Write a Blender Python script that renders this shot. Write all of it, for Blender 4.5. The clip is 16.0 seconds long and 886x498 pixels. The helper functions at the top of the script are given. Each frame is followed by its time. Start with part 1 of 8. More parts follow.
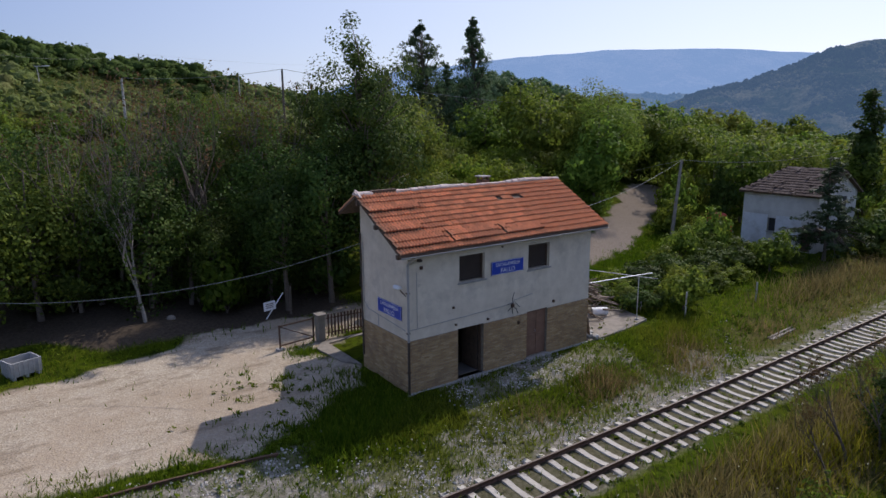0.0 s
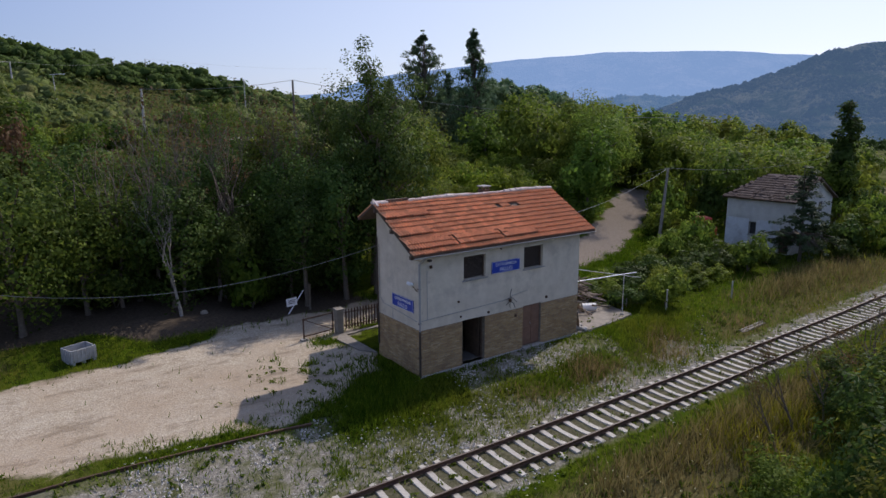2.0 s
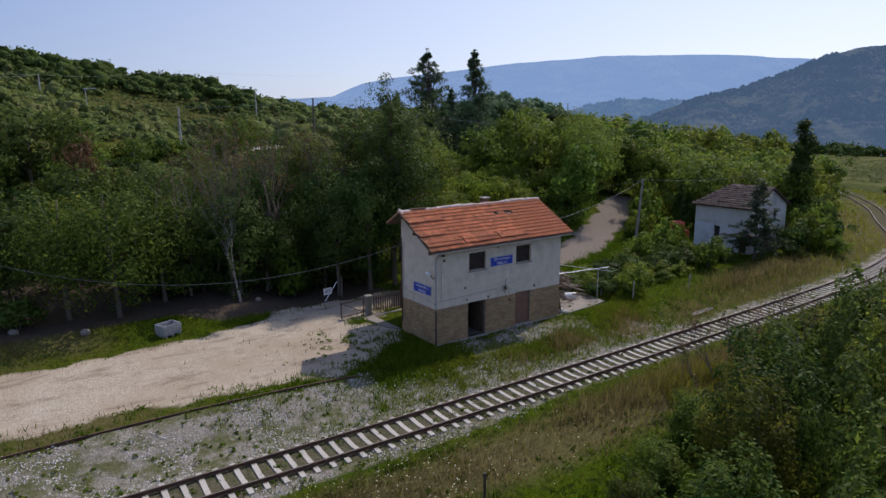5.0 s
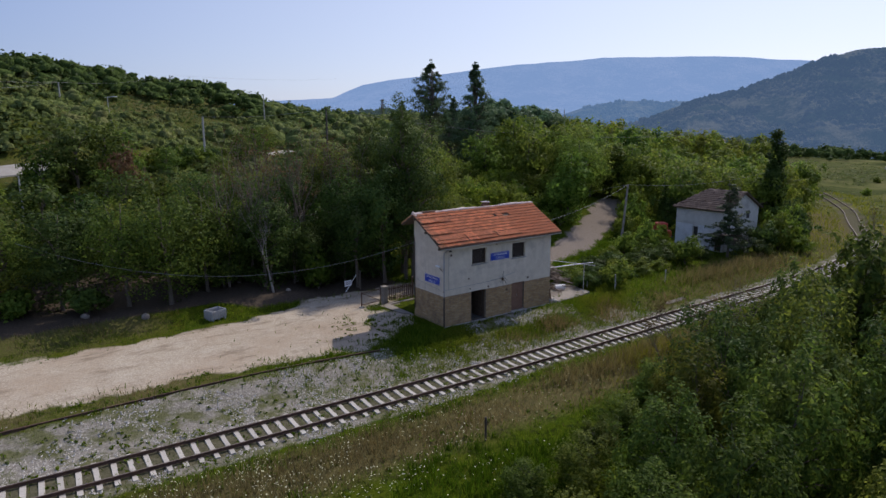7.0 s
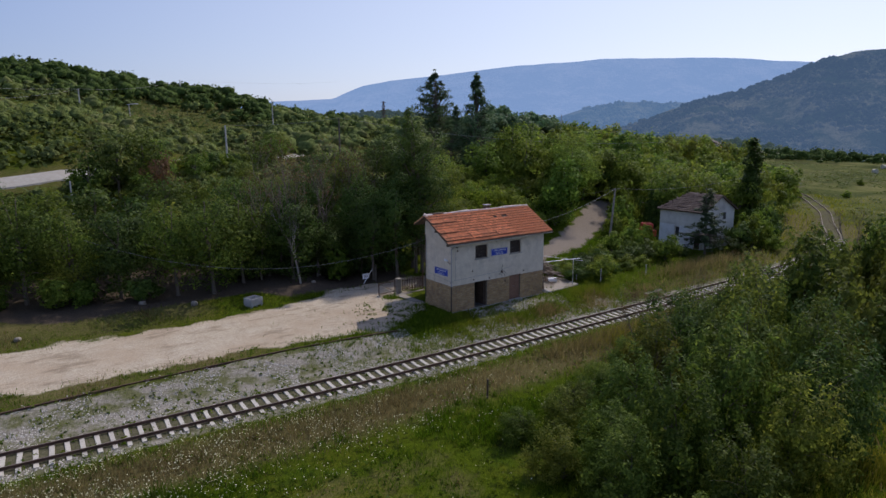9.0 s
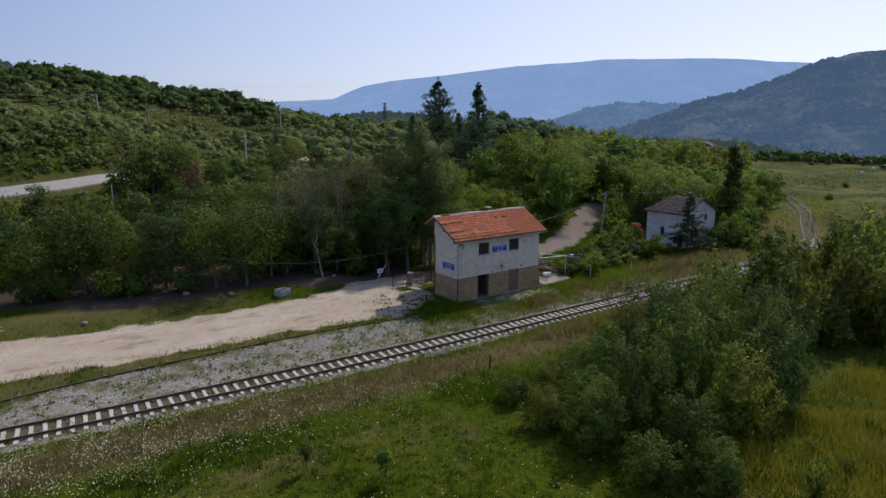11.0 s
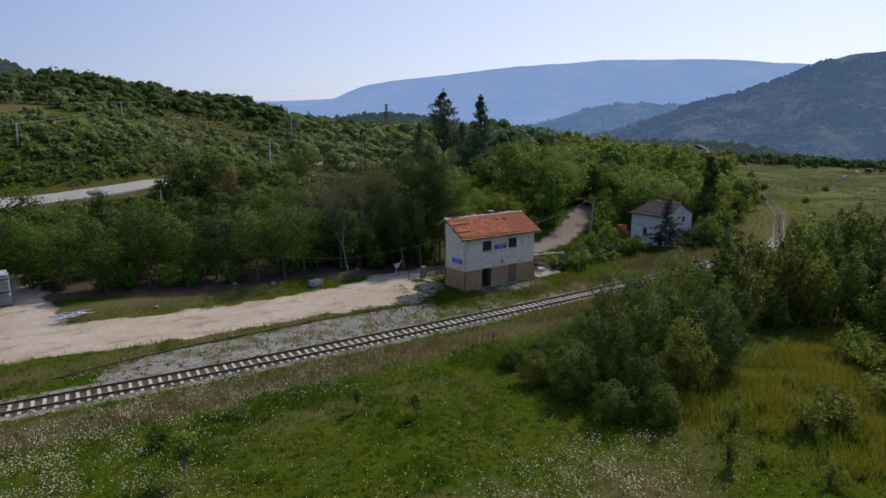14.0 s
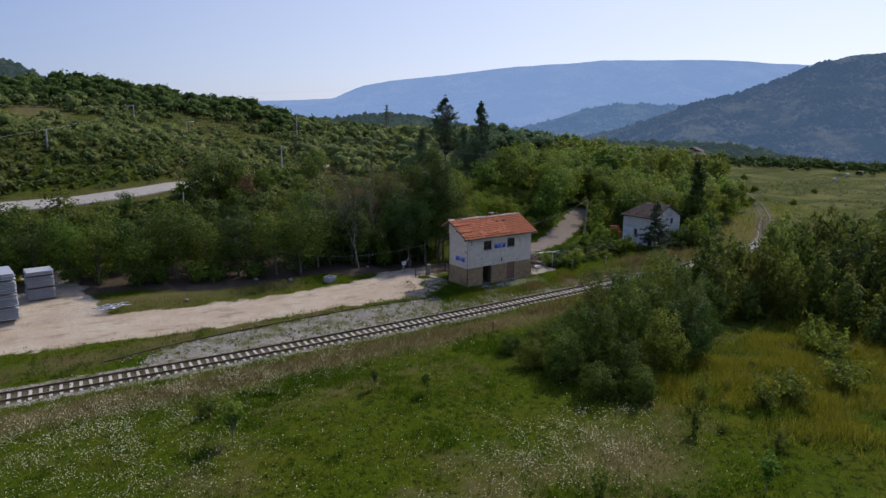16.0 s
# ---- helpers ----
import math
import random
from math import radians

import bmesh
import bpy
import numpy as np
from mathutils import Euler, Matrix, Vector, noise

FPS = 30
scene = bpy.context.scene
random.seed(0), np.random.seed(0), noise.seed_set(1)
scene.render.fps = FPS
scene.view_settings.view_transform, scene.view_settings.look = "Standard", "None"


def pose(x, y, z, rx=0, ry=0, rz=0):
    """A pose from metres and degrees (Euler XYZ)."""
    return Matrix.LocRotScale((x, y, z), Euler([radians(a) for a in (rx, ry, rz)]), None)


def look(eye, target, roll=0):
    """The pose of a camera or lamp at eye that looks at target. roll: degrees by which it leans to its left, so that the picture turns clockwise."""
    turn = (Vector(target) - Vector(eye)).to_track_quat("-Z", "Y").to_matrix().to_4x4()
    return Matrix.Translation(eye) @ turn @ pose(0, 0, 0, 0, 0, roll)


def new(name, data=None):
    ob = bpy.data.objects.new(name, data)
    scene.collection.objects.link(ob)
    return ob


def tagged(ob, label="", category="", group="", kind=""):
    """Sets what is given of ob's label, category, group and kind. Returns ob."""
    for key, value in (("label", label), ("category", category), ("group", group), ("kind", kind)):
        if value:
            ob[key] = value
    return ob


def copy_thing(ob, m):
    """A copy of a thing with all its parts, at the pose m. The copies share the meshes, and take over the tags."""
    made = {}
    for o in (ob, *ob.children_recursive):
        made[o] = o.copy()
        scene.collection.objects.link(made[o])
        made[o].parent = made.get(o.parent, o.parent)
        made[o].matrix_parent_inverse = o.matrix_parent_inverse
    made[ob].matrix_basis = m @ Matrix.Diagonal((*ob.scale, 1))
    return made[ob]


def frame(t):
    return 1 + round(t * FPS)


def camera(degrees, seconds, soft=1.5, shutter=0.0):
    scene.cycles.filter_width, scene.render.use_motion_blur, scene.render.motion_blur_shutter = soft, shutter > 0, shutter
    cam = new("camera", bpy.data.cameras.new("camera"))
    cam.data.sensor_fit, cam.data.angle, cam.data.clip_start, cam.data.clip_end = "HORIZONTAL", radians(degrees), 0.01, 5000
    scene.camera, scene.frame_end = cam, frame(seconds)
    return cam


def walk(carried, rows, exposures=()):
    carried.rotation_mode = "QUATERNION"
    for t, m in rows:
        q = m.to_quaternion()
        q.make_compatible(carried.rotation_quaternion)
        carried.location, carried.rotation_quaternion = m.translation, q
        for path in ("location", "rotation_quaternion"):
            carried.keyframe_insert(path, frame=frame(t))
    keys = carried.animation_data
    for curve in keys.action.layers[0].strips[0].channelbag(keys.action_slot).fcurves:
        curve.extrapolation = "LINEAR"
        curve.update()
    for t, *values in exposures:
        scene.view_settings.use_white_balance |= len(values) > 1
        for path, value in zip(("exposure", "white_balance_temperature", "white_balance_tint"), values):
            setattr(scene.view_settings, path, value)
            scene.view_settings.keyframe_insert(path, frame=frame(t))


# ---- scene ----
cam = camera(69.60, 16.0, soft=1.5)
PATH = [
    (0, (-11.889, -18.519, 10.054), (-0.393, -2.663, 5.997), -0.24),
    (0.5, (-12.324, -19.019, 10.198), (-0.825, -3.163, 6.153), -0.23),
    (1, (-12.859, -19.635, 10.37), (-1.355, -3.779, 6.338), -0.23),
    (1.5, (-13.48, -20.356, 10.562), (-1.971, -4.499, 6.546), -0.23),
    (2, (-14.173, -21.164, 10.77), (-2.66, -5.307, 6.77), -0.22),
    (2.5, (-14.926, -22.047, 10.987), (-3.408, -6.19, 7.003), -0.22),
    (3, (-15.737, -23.002, 11.212), (-4.214, -7.144, 7.245), -0.21),
    (3.5, (-16.591, -24.01, 11.441), (-5.064, -8.151, 7.489), -0.21),
    (4, (-17.486, -25.068, 11.672), (-5.954, -9.209, 7.735), -0.20),
    (4.75, (-18.862, -26.697, 12.014), (-7.325, -10.836, 8.097), -0.19),
    (5.5, (-20.323, -28.424, 12.363), (-8.781, -12.563, 8.465), -0.18),
    (6.5, (-22.314, -30.768, 12.824), (-10.767, -14.905, 8.945), -0.17),
    (7, (-23.466, -32.115, 13.086), (-11.917, -16.252, 9.215), -0.16),
    (7.5, (-24.449, -33.259, 13.308), (-12.898, -17.396, 9.444), -0.15),
    (8, (-25.642, -34.64, 13.577), (-14.089, -18.776, 9.72), -0.14),
    (8.5, (-26.676, -35.83, 13.812), (-15.122, -19.967, 9.958), -0.13),
    (9, (-27.917, -37.249, 14.096), (-16.361, -21.386, 10.246), -0.11),
    (9.75, (-29.56, -39.112, 14.476), (-18.002, -23.249, 10.629), -0.09),
    (10.5, (-31.282, -41.047, 14.882), (-19.722, -25.186, 11.036), -0.07),
    (11.5, (-33.516, -43.535, 15.424), (-21.953, -27.677, 11.578), -0.02),
    (12, (-34.729, -44.878, 15.726), (-23.164, -29.021, 11.878), 0.00),
    (12.5, (-35.752, -46.007, 15.985), (-24.185, -30.152, 12.135), 0.03),
    (13, (-36.936, -47.31, 16.288), (-25.365, -31.458, 12.437), 0.06),
    (13.5, (-37.91, -48.383, 16.542), (-26.336, -32.534, 12.689), 0.09),
    (14, (-39.042, -49.632, 16.841), (-27.464, -33.787, 12.986), 0.12),
    (14.5, (-39.966, -50.655, 17.088), (-28.384, -34.813, 13.23), 0.15),
    (15, (-41.032, -51.843, 17.375), (-29.445, -36.005, 13.516), 0.19),
    (15.5, (-41.899, -52.817, 17.61), (-30.307, -36.983, 13.75), 0.23),
    (16, (-42.899, -53.95, 17.882), (-31.3, -38.122, 14.02), 0.28),
]
walk(cam, [(t, look(eye, target, roll)) for t, eye, target, roll in PATH], exposures=((0.0, 0.1, 6300, 16), (8.0, 0.03, 6300, 16), (16.0, 0.03, 6300, 16)))

# ---- light ----
SUN = Vector((0.98, 0.28, 1.0)).normalized()
world = bpy.data.worlds.new("sky")
scene.world = world
world.use_nodes = True
wn = world.node_tree.nodes
sky = wn.new("ShaderNodeTexSky")
sky.sky_type = "NISHITA"
sky.sun_disc = False
sky.sun_elevation = math.asin(SUN.z)
sky.sun_rotation = math.atan2(SUN.x, SUN.y)
sky.altitude, sky.air_density, sky.dust_density, sky.ozone_density = 300, 1.0, 1.0, 2.0
wn["Background"].inputs["Strength"].default_value = 0.111
haze = wn.new("ShaderNodeMix")
haze.data_type = "RGBA"
haze.inputs[0].default_value = 0.6
world.node_tree.links.new(sky.outputs["Color"], haze.inputs[6])
# summer haze, whiter towards the sun
way = wn.new("ShaderNodeTexCoord")
toward = wn.new("ShaderNodeVectorMath")
toward.operation = "DOT_PRODUCT"
toward.inputs[1].default_value = Vector((SUN.x, SUN.y, 0)).normalized()
world.node_tree.links.new(way.outputs["Generated"], toward.inputs[0])
span = wn.new("ShaderNodeMapRange")
span.inputs["From Min"].default_value, span.inputs["From Max"].default_value = 0.25, 1.0
world.node_tree.links.new(toward.outputs["Value"], span.inputs["Value"])
tint = wn.new("ShaderNodeMix")
tint.data_type = "RGBA"
tint.inputs[6].default_value = (2.5, 3.3, 5.7, 1)
tint.inputs[7].default_value = (7.4, 7.9, 9.3, 1)
world.node_tree.links.new(span.outputs["Result"], tint.inputs[0])
world.node_tree.links.new(tint.outputs[2], haze.inputs[7])
world.node_tree.links.new(haze.outputs[2], wn["Background"].inputs["Color"])
lamp = bpy.data.lights.new("sun", "SUN")
lamp.energy, lamp.angle, lamp.color = 3.25, radians(0.53), (1.0, 0.93, 0.82)
sun = new("sun", lamp)
sun.matrix_world = look(SUN * 300, (0, 0, 0))

# ---- materials ----


def shader(name):
    m = bpy.data.materials.new(name)
    m.use_nodes = True
    nt = m.node_tree
    return m, nt, nt.nodes["Principled BSDF"]


def node(nt, kind, **settings):
    n = nt.nodes.new(kind)
    for key, value in settings.items():
        if key in n.inputs:
            n.inputs[key].default_value = value
    return n


def noise_of(nt, coord, scale, detail=4.0, rough=0.6):
    n = node(nt, "ShaderNodeTexNoise", Scale=scale, Detail=detail, Roughness=rough)
    nt.links.new(coord, n.inputs["Vector"])
    return n.outputs["Fac"]


def ramp(nt, fac, low, high):
    n = node(nt, "ShaderNodeMapRange")
    n.inputs["From Min"].default_value, n.inputs["From Max"].default_value = low, high
    nt.links.new(fac, n.inputs["Value"])
    return n.outputs["Result"]


def blend(nt, fac, a, b, mode="MIX"):
    n = nt.nodes.new("ShaderNodeMix")
    n.data_type, n.blend_type = "RGBA", mode
    for value, slot in ((fac, 0), (a, 6), (b, 7)):
        if isinstance(value, (int, float)):
            n.inputs[slot].default_value = value
        elif isinstance(value, tuple):
            n.inputs[slot].default_value = (*value, 1)
        else:
            nt.links.new(value, n.inputs[slot])
    return n.outputs[2]


def math_of(nt, op, a, b=None):
    n = nt.nodes.new("ShaderNodeMath")
    n.operation = op
    for slot, value in enumerate((a, b)):
        if isinstance(value, (int, float)):
            n.inputs[slot].default_value = value
        elif value is not None:
            nt.links.new(value, n.inputs[slot])
    return n.outputs[0]


def bumped(nt, bsdf, height, strength, distance):
    b = node(nt, "ShaderNodeBump", Strength=strength, Distance=distance)
    nt.links.new(height, b.inputs["Height"])
    nt.links.new(b.outputs["Normal"], bsdf.inputs["Normal"])


def surface(name, c1, c2, scale=3.0, rough=0.85, bump=0.3, depth=0.01, stain=None, stain_scale=0.6, stain_amount=0.5,
            metal=0.0, jitter=0.0, world_space=False):
    """A weathered surface: fine grain from c1 to c2, larger stains, relief, and a shade of its own for each object."""
    m, nt, bsdf = shader(name)
    if world_space:
        coord = nt.nodes.new("ShaderNodeNewGeometry").outputs["Position"]
    else:
        coord = nt.nodes.new("ShaderNodeTexCoord").outputs["Object"]
    grain = noise_of(nt, coord, scale, 6.0, 0.65)
    col = blend(nt, ramp(nt, grain, 0.3, 0.7), c1, c2)
    if stain:
        patch = noise_of(nt, coord, stain_scale, 5.0, 0.6)
        col = blend(nt, math_of(nt, "MULTIPLY", ramp(nt, patch, 0.48, 0.7), stain_amount), col, stain)
    if jitter:
        rnd = nt.nodes.new("ShaderNodeObjectInfo").outputs["Random"]
        hsv = nt.nodes.new("ShaderNodeHueSaturation")
        nt.links.new(ramp(nt, rnd, 0, 1), hsv.inputs["Value"])
        hsv.inputs["Value"].links[0].from_node.inputs["To Min"].default_value = 1 - jitter
        hsv.inputs["Value"].links[0].from_node.inputs["To Max"].default_value = 1 + jitter
        nt.links.new(col, hsv.inputs["Color"])
        col = hsv.outputs["Color"]
    nt.links.new(col, bsdf.inputs["Base Color"])
    bsdf.inputs["Roughness"].default_value = rough
    bsdf.inputs["Metallic"].default_value = metal
    if bump:
        bumped(nt, bsdf, noise_of(nt, coord, scale * 2.5, 5.0, 0.7), bump, depth)
    return m


def foliage(name, dark, mid, light, yellow=None, through_light=0.35, own=1.0):
    """Leaves: a shade for each leaf, a tint for each plant and slow drift over the place, with light shining through."""
    m, nt, bsdf = shader(name)
    geo = nt.nodes.new("ShaderNodeNewGeometry")
    isle = geo.outputs["Random Per Island"]
    info = nt.nodes.new("ShaderNodeObjectInfo").outputs["Random"]
    if own < 1:
        # far plants: neighbouring leaves share their plant's shade
        plants = ramp(nt, noise_of(nt, geo.outputs["Position"], 0.2, 2.0), 0.3, 0.7)
        isle = math_of(nt, "ADD", math_of(nt, "MULTIPLY", isle, own), math_of(nt, "MULTIPLY", plants, 1 - own))
    col = blend(nt, ramp(nt, isle, 0.0, 0.6), dark, mid)
    col = blend(nt, ramp(nt, isle, 0.6, 1.0), col, light)
    if yellow:
        drift = noise_of(nt, geo.outputs["Position"], 0.11, 3.0)
        col = blend(nt, math_of(nt, "MULTIPLY", ramp(nt, drift, 0.5, 0.72), 0.6), col, yellow)
    hsv = nt.nodes.new("ShaderNodeHueSaturation")
    rng = ramp(nt, info, 0, 1)
    rng.node.inputs["To Min"].default_value, rng.node.inputs["To Max"].default_value = 0.72, 1.25
    hue = ramp(nt, math_of(nt, "FRACT", math_of(nt, "MULTIPLY", info, 7.3)), 0, 1)
    hue.node.inputs["To Min"].default_value, hue.node.inputs["To Max"].default_value = 0.475, 0.515
    nt.links.new(rng, hsv.inputs["Value"])
    nt.links.new(hue, hsv.inputs["Hue"])
    nt.links.new(col, hsv.inputs["Color"])
    bsdf.inputs["Roughness"].default_value = 0.6
    bsdf.inputs["Specular IOR Level"].default_value = 0.12
    nt.links.new(hsv.outputs["Color"], bsdf.inputs["Base Color"])
    glow = nt.nodes.new("ShaderNodeBsdfTranslucent")
    nt.links.new(hsv.outputs["Color"], glow.inputs["Color"])
    mix = nt.nodes.new("ShaderNodeMixShader")
    mix.inputs[0].default_value = through_light
    nt.links.new(bsdf.outputs[0], mix.inputs[1])
    nt.links.new(glow.outputs[0], mix.inputs[2])
    nt.links.new(mix.outputs[0], nt.nodes["Material Output"].inputs["Surface"])
    return m


def plaster(name, c1, c2):
    """Old lime render: cloudy, with rain streaks running down and darker patches."""
    m, nt, bsdf = shader(name)
    coord = nt.nodes.new("ShaderNodeTexCoord").outputs["Object"]
    col = blend(nt, ramp(nt, noise_of(nt, coord, 1.6, 7.0, 0.7), 0.3, 0.7), c1, c2)
    mp = nt.nodes.new("ShaderNodeMapping")
    mp.inputs["Scale"].default_value = (1.7, 1.7, 0.3)
    nt.links.new(coord, mp.inputs["Vector"])
    runs = noise_of(nt, mp.outputs[0], 1.0, 5.0, 0.65)
    col = blend(nt, math_of(nt, "MULTIPLY", ramp(nt, runs, 0.5, 0.75), 0.28), col, tuple(0.7 * c for c in c1))
    patch = noise_of(nt, coord, 0.75, 6.0, 0.65)
    col = blend(nt, math_of(nt, "MULTIPLY", ramp(nt, patch, 0.54, 0.68), 0.45), col, (0.36, 0.315, 0.26))
    col = blend(nt, math_of(nt, "MULTIPLY", ramp(nt, noise_of(nt, coord, 3.1, 5.0, 0.7), 0.64, 0.7), 0.5), col, (0.27, 0.24, 0.2))
    nt.links.new(col, bsdf.inputs["Base Color"])
    bsdf.inputs["Roughness"].default_value = 0.95
    bumped(nt, bsdf, noise_of(nt, coord, 18.0, 6.0, 0.7), 0.35, 0.008)
    return m


LEAF_OAK = foliage("oak_leaves", (0.076, 0.127, 0.018), (0.138, 0.211, 0.028), (0.230, 0.308, 0.051), None, 0.55)
LEAF_ACACIA = foliage("acacia_leaves", (0.101, 0.146, 0.017), (0.169, 0.229, 0.027), (0.240, 0.302, 0.047), (0.221, 0.195, 0.039), 0.56)
LEAF_DARK = foliage("dark_leaves", (0.038, 0.070, 0.015), (0.068, 0.113, 0.020), (0.113, 0.165, 0.034), None, 0.4)
LEAF_PINE = foliage("pine_needles", (0.071, 0.124, 0.058), (0.115, 0.182, 0.081), (0.172, 0.247, 0.115), None, 0.4)
LEAF_BUSH = foliage("bush_leaves", (0.046, 0.078, 0.013), (0.098, 0.149, 0.022), (0.190, 0.247, 0.040), (0.172, 0.167, 0.030), 0.5)
LEAF_FIR = foliage("fir_needles", (0.03, 0.05, 0.024), (0.05, 0.078, 0.034), (0.085, 0.118, 0.05), None, 0.3)
LEAF_BROWN = foliage("withered_leaves", (0.1, 0.062, 0.025), (0.15, 0.1, 0.04), (0.19, 0.14, 0.06), None, 0.4)
LEAF_WILLOW = foliage("grey_green_leaves", (0.059, 0.095, 0.014), (0.119, 0.168, 0.024), (0.220, 0.273, 0.043), (0.202, 0.190, 0.033), 0.6)
LEAF_LUSH = foliage("bright_leaves", (0.075, 0.128, 0.013), (0.128, 0.205, 0.02), (0.19, 0.26, 0.034), None, 0.55)
LEAF_HILL = foliage("hillside_leaves", (0.076, 0.105, 0.027), (0.127, 0.166, 0.041), (0.183, 0.220, 0.061), (0.226, 0.189, 0.073), 0.48, 0.6)
LEAF_WOOD = foliage("hilltop_leaves", (0.043, 0.075, 0.018), (0.066, 0.110, 0.025), (0.095, 0.145, 0.034), None, 0.35, 0.4)


def far_foliage(name, dark, light, yellow):
    """Whole crowns far off: mottled leaf masses with fine relief."""
    m, nt, bsdf = shader(name)
    pos = nt.nodes.new("ShaderNodeNewGeometry").outputs["Position"]
    fine = noise_of(nt, pos, 2.6, 4.0, 0.7)
    plants = noise_of(nt, pos, 0.17, 3.0)
    col = blend(nt, ramp(nt, fine, 0.34, 0.66), dark, light)
    col = blend(nt, math_of(nt, "MULTIPLY", ramp(nt, plants, 0.48, 0.68), 0.55), col, yellow)
    nt.links.new(col, bsdf.inputs["Base Color"])
    bsdf.inputs["Roughness"].default_value = 0.9
    bsdf.inputs["Specular IOR Level"].default_value = 0.05
    bumped(nt, bsdf, fine, 0.8, 0.4)
    return m


MASS_HILL = far_foliage("scrub_mass", (0.068, 0.092, 0.027), (0.147, 0.182, 0.053), (0.194, 0.179, 0.074))
MASS_WOOD = far_foliage("wood_mass", (0.026, 0.045, 0.011), (0.08, 0.12, 0.026), (0.07, 0.1, 0.026))
GRASS_GREEN = foliage("green_grass", (0.051, 0.089, 0.004), (0.101, 0.157, 0.009), (0.176, 0.224, 0.015), (0.182, 0.164, 0.022), 0.5)
GRASS_LUSH = foliage("lush_grass", (0.032, 0.078, 0.003), (0.067, 0.146, 0.006), (0.124, 0.205, 0.013), None, 0.52)
GRASS_TALL = foliage("tall_yellow_grass", (0.102, 0.125, 0.010), (0.185, 0.206, 0.017), (0.281, 0.281, 0.038), None, 0.48)
GRASS_DRY = foliage("dry_grass", (0.15, 0.12, 0.045), (0.25, 0.205, 0.08), (0.36, 0.3, 0.13), None, 0.5)
FLOWER = surface("white_umbels", (0.42, 0.42, 0.24), (0.56, 0.54, 0.36), 20, 0.9, 0)
BARK = surface("bark", (0.075, 0.06, 0.045), (0.15, 0.125, 0.1), 9, 0.95, 0.6, 0.02)
BARK_TWIG = surface("grey_brown_twigs", (0.1, 0.078, 0.06), (0.19, 0.155, 0.125), 8, 0.92, 0.4, 0.01)
BARK_PALE = surface("pale_dead_wood", (0.19, 0.17, 0.145), (0.32, 0.29, 0.255), 8, 0.9, 0.4, 0.01)
PLASTER = plaster("grey_plaster", (0.58, 0.505, 0.395), (0.735, 0.655, 0.53))
PLASTER_OLD = surface("old_cream_plaster", (0.5, 0.48, 0.43), (0.62, 0.6, 0.55), 1.8, 0.95, 0.3, 0.01, (0.3, 0.28, 0.25), 0.5, 0.8)
CONCRETE = surface("weathered_concrete", (0.29, 0.275, 0.25), (0.4, 0.385, 0.355), 5, 0.95, 0.4, 0.01, (0.25, 0.24, 0.21), 1.2, 0.6)
POLE_CONCRETE = surface("pole_concrete", (0.34, 0.33, 0.3), (0.46, 0.44, 0.41), 6, 0.9, 0.2, 0.01)
TILE = surface("terracotta_tile", (0.7, 0.275, 0.11), (0.9, 0.48, 0.245), 12, 0.88, 0.35, 0.006, (0.56, 0.24, 0.11), 2.2, 0.45, jitter=0.2)
TILE_DIRT_SHADE = surface("groove_dirt_lip_shade", (0.3, 0.1, 0.045), (0.48, 0.19, 0.095), 12, 0.92, 0.3, 0.006, (0.1, 0.045, 0.03), 2.0, 0.6, jitter=0.2)
TILE_OLD = surface("dark_old_tile", (0.03, 0.019, 0.016), (0.065, 0.037, 0.03), 8, 0.95, 0.4, 0.01, (0.26, 0.21, 0.185), 1.9, 0.4)
MORTAR = surface("ridge_mortar", (0.52, 0.41, 0.35), (0.68, 0.6, 0.55), 9, 0.95, 0.5, 0.02, (0.42, 0.22, 0.15), 2.2, 0.8, jitter=0.18)
DARK_WOOD = surface("dark_wood", (0.07, 0.045, 0.03), (0.13, 0.085, 0.055), 6, 0.8, 0.3, 0.005)
BROWN_DOOR = surface("brown_door_paint", (0.173, 0.093, 0.060), (0.232, 0.128, 0.083), 5, 0.7, 0.15, 0.004, (0.300, 0.195, 0.135), 1.6, 0.4)
SHUTTER = surface("brown_shutter", (0.03, 0.022, 0.018), (0.06, 0.042, 0.033), 6, 0.75, 0.2, 0.004)
SIGN_BLUE = surface("blue_enamel", (0.018, 0.05, 0.36), (0.025, 0.07, 0.44), 2, 0.35, 0)
SIGN_WHITE = surface("white_paint", (0.72, 0.72, 0.72), (0.8, 0.8, 0.8), 6, 0.6, 0)
RUST = surface("rusted_steel", (0.06, 0.035, 0.024), (0.13, 0.07, 0.045), 14, 0.75, 0.3, 0.004, (0.2, 0.11, 0.065), 2, 0.5, 0.3)
STEEL = surface("worn_rail_head", (0.1, 0.072, 0.055), (0.18, 0.14, 0.115), 20, 0.65, 0.1, 0.002, metal=0.1)
PIPE = surface("grey_pipe", (0.3, 0.29, 0.28), (0.4, 0.39, 0.37), 8, 0.6, 0.1, 0.003)
PIPE_BROWN = surface("brown_pipe", (0.05, 0.035, 0.028), (0.075, 0.055, 0.045), 8, 0.55, 0.1, 0.003)
GALVANISED = surface("galvanised_steel", (0.44, 0.46, 0.49), (0.58, 0.6, 0.63), 10, 0.5, 0.1, 0.003, (0.3, 0.31, 0.33), 1.0, 0.4, 0.4, jitter=0.1)
PLASTIC_GREY = surface("pale_grey_plastic", (0.52, 0.54, 0.55), (0.62, 0.64, 0.65), 5, 0.6, 0.1, 0.003, (0.36, 0.36, 0.34), 1.5, 0.5)
RED_PAINT = surface("red_paint", (0.42, 0.045, 0.03), (0.55, 0.07, 0.045), 5, 0.5, 0.1, 0.003)
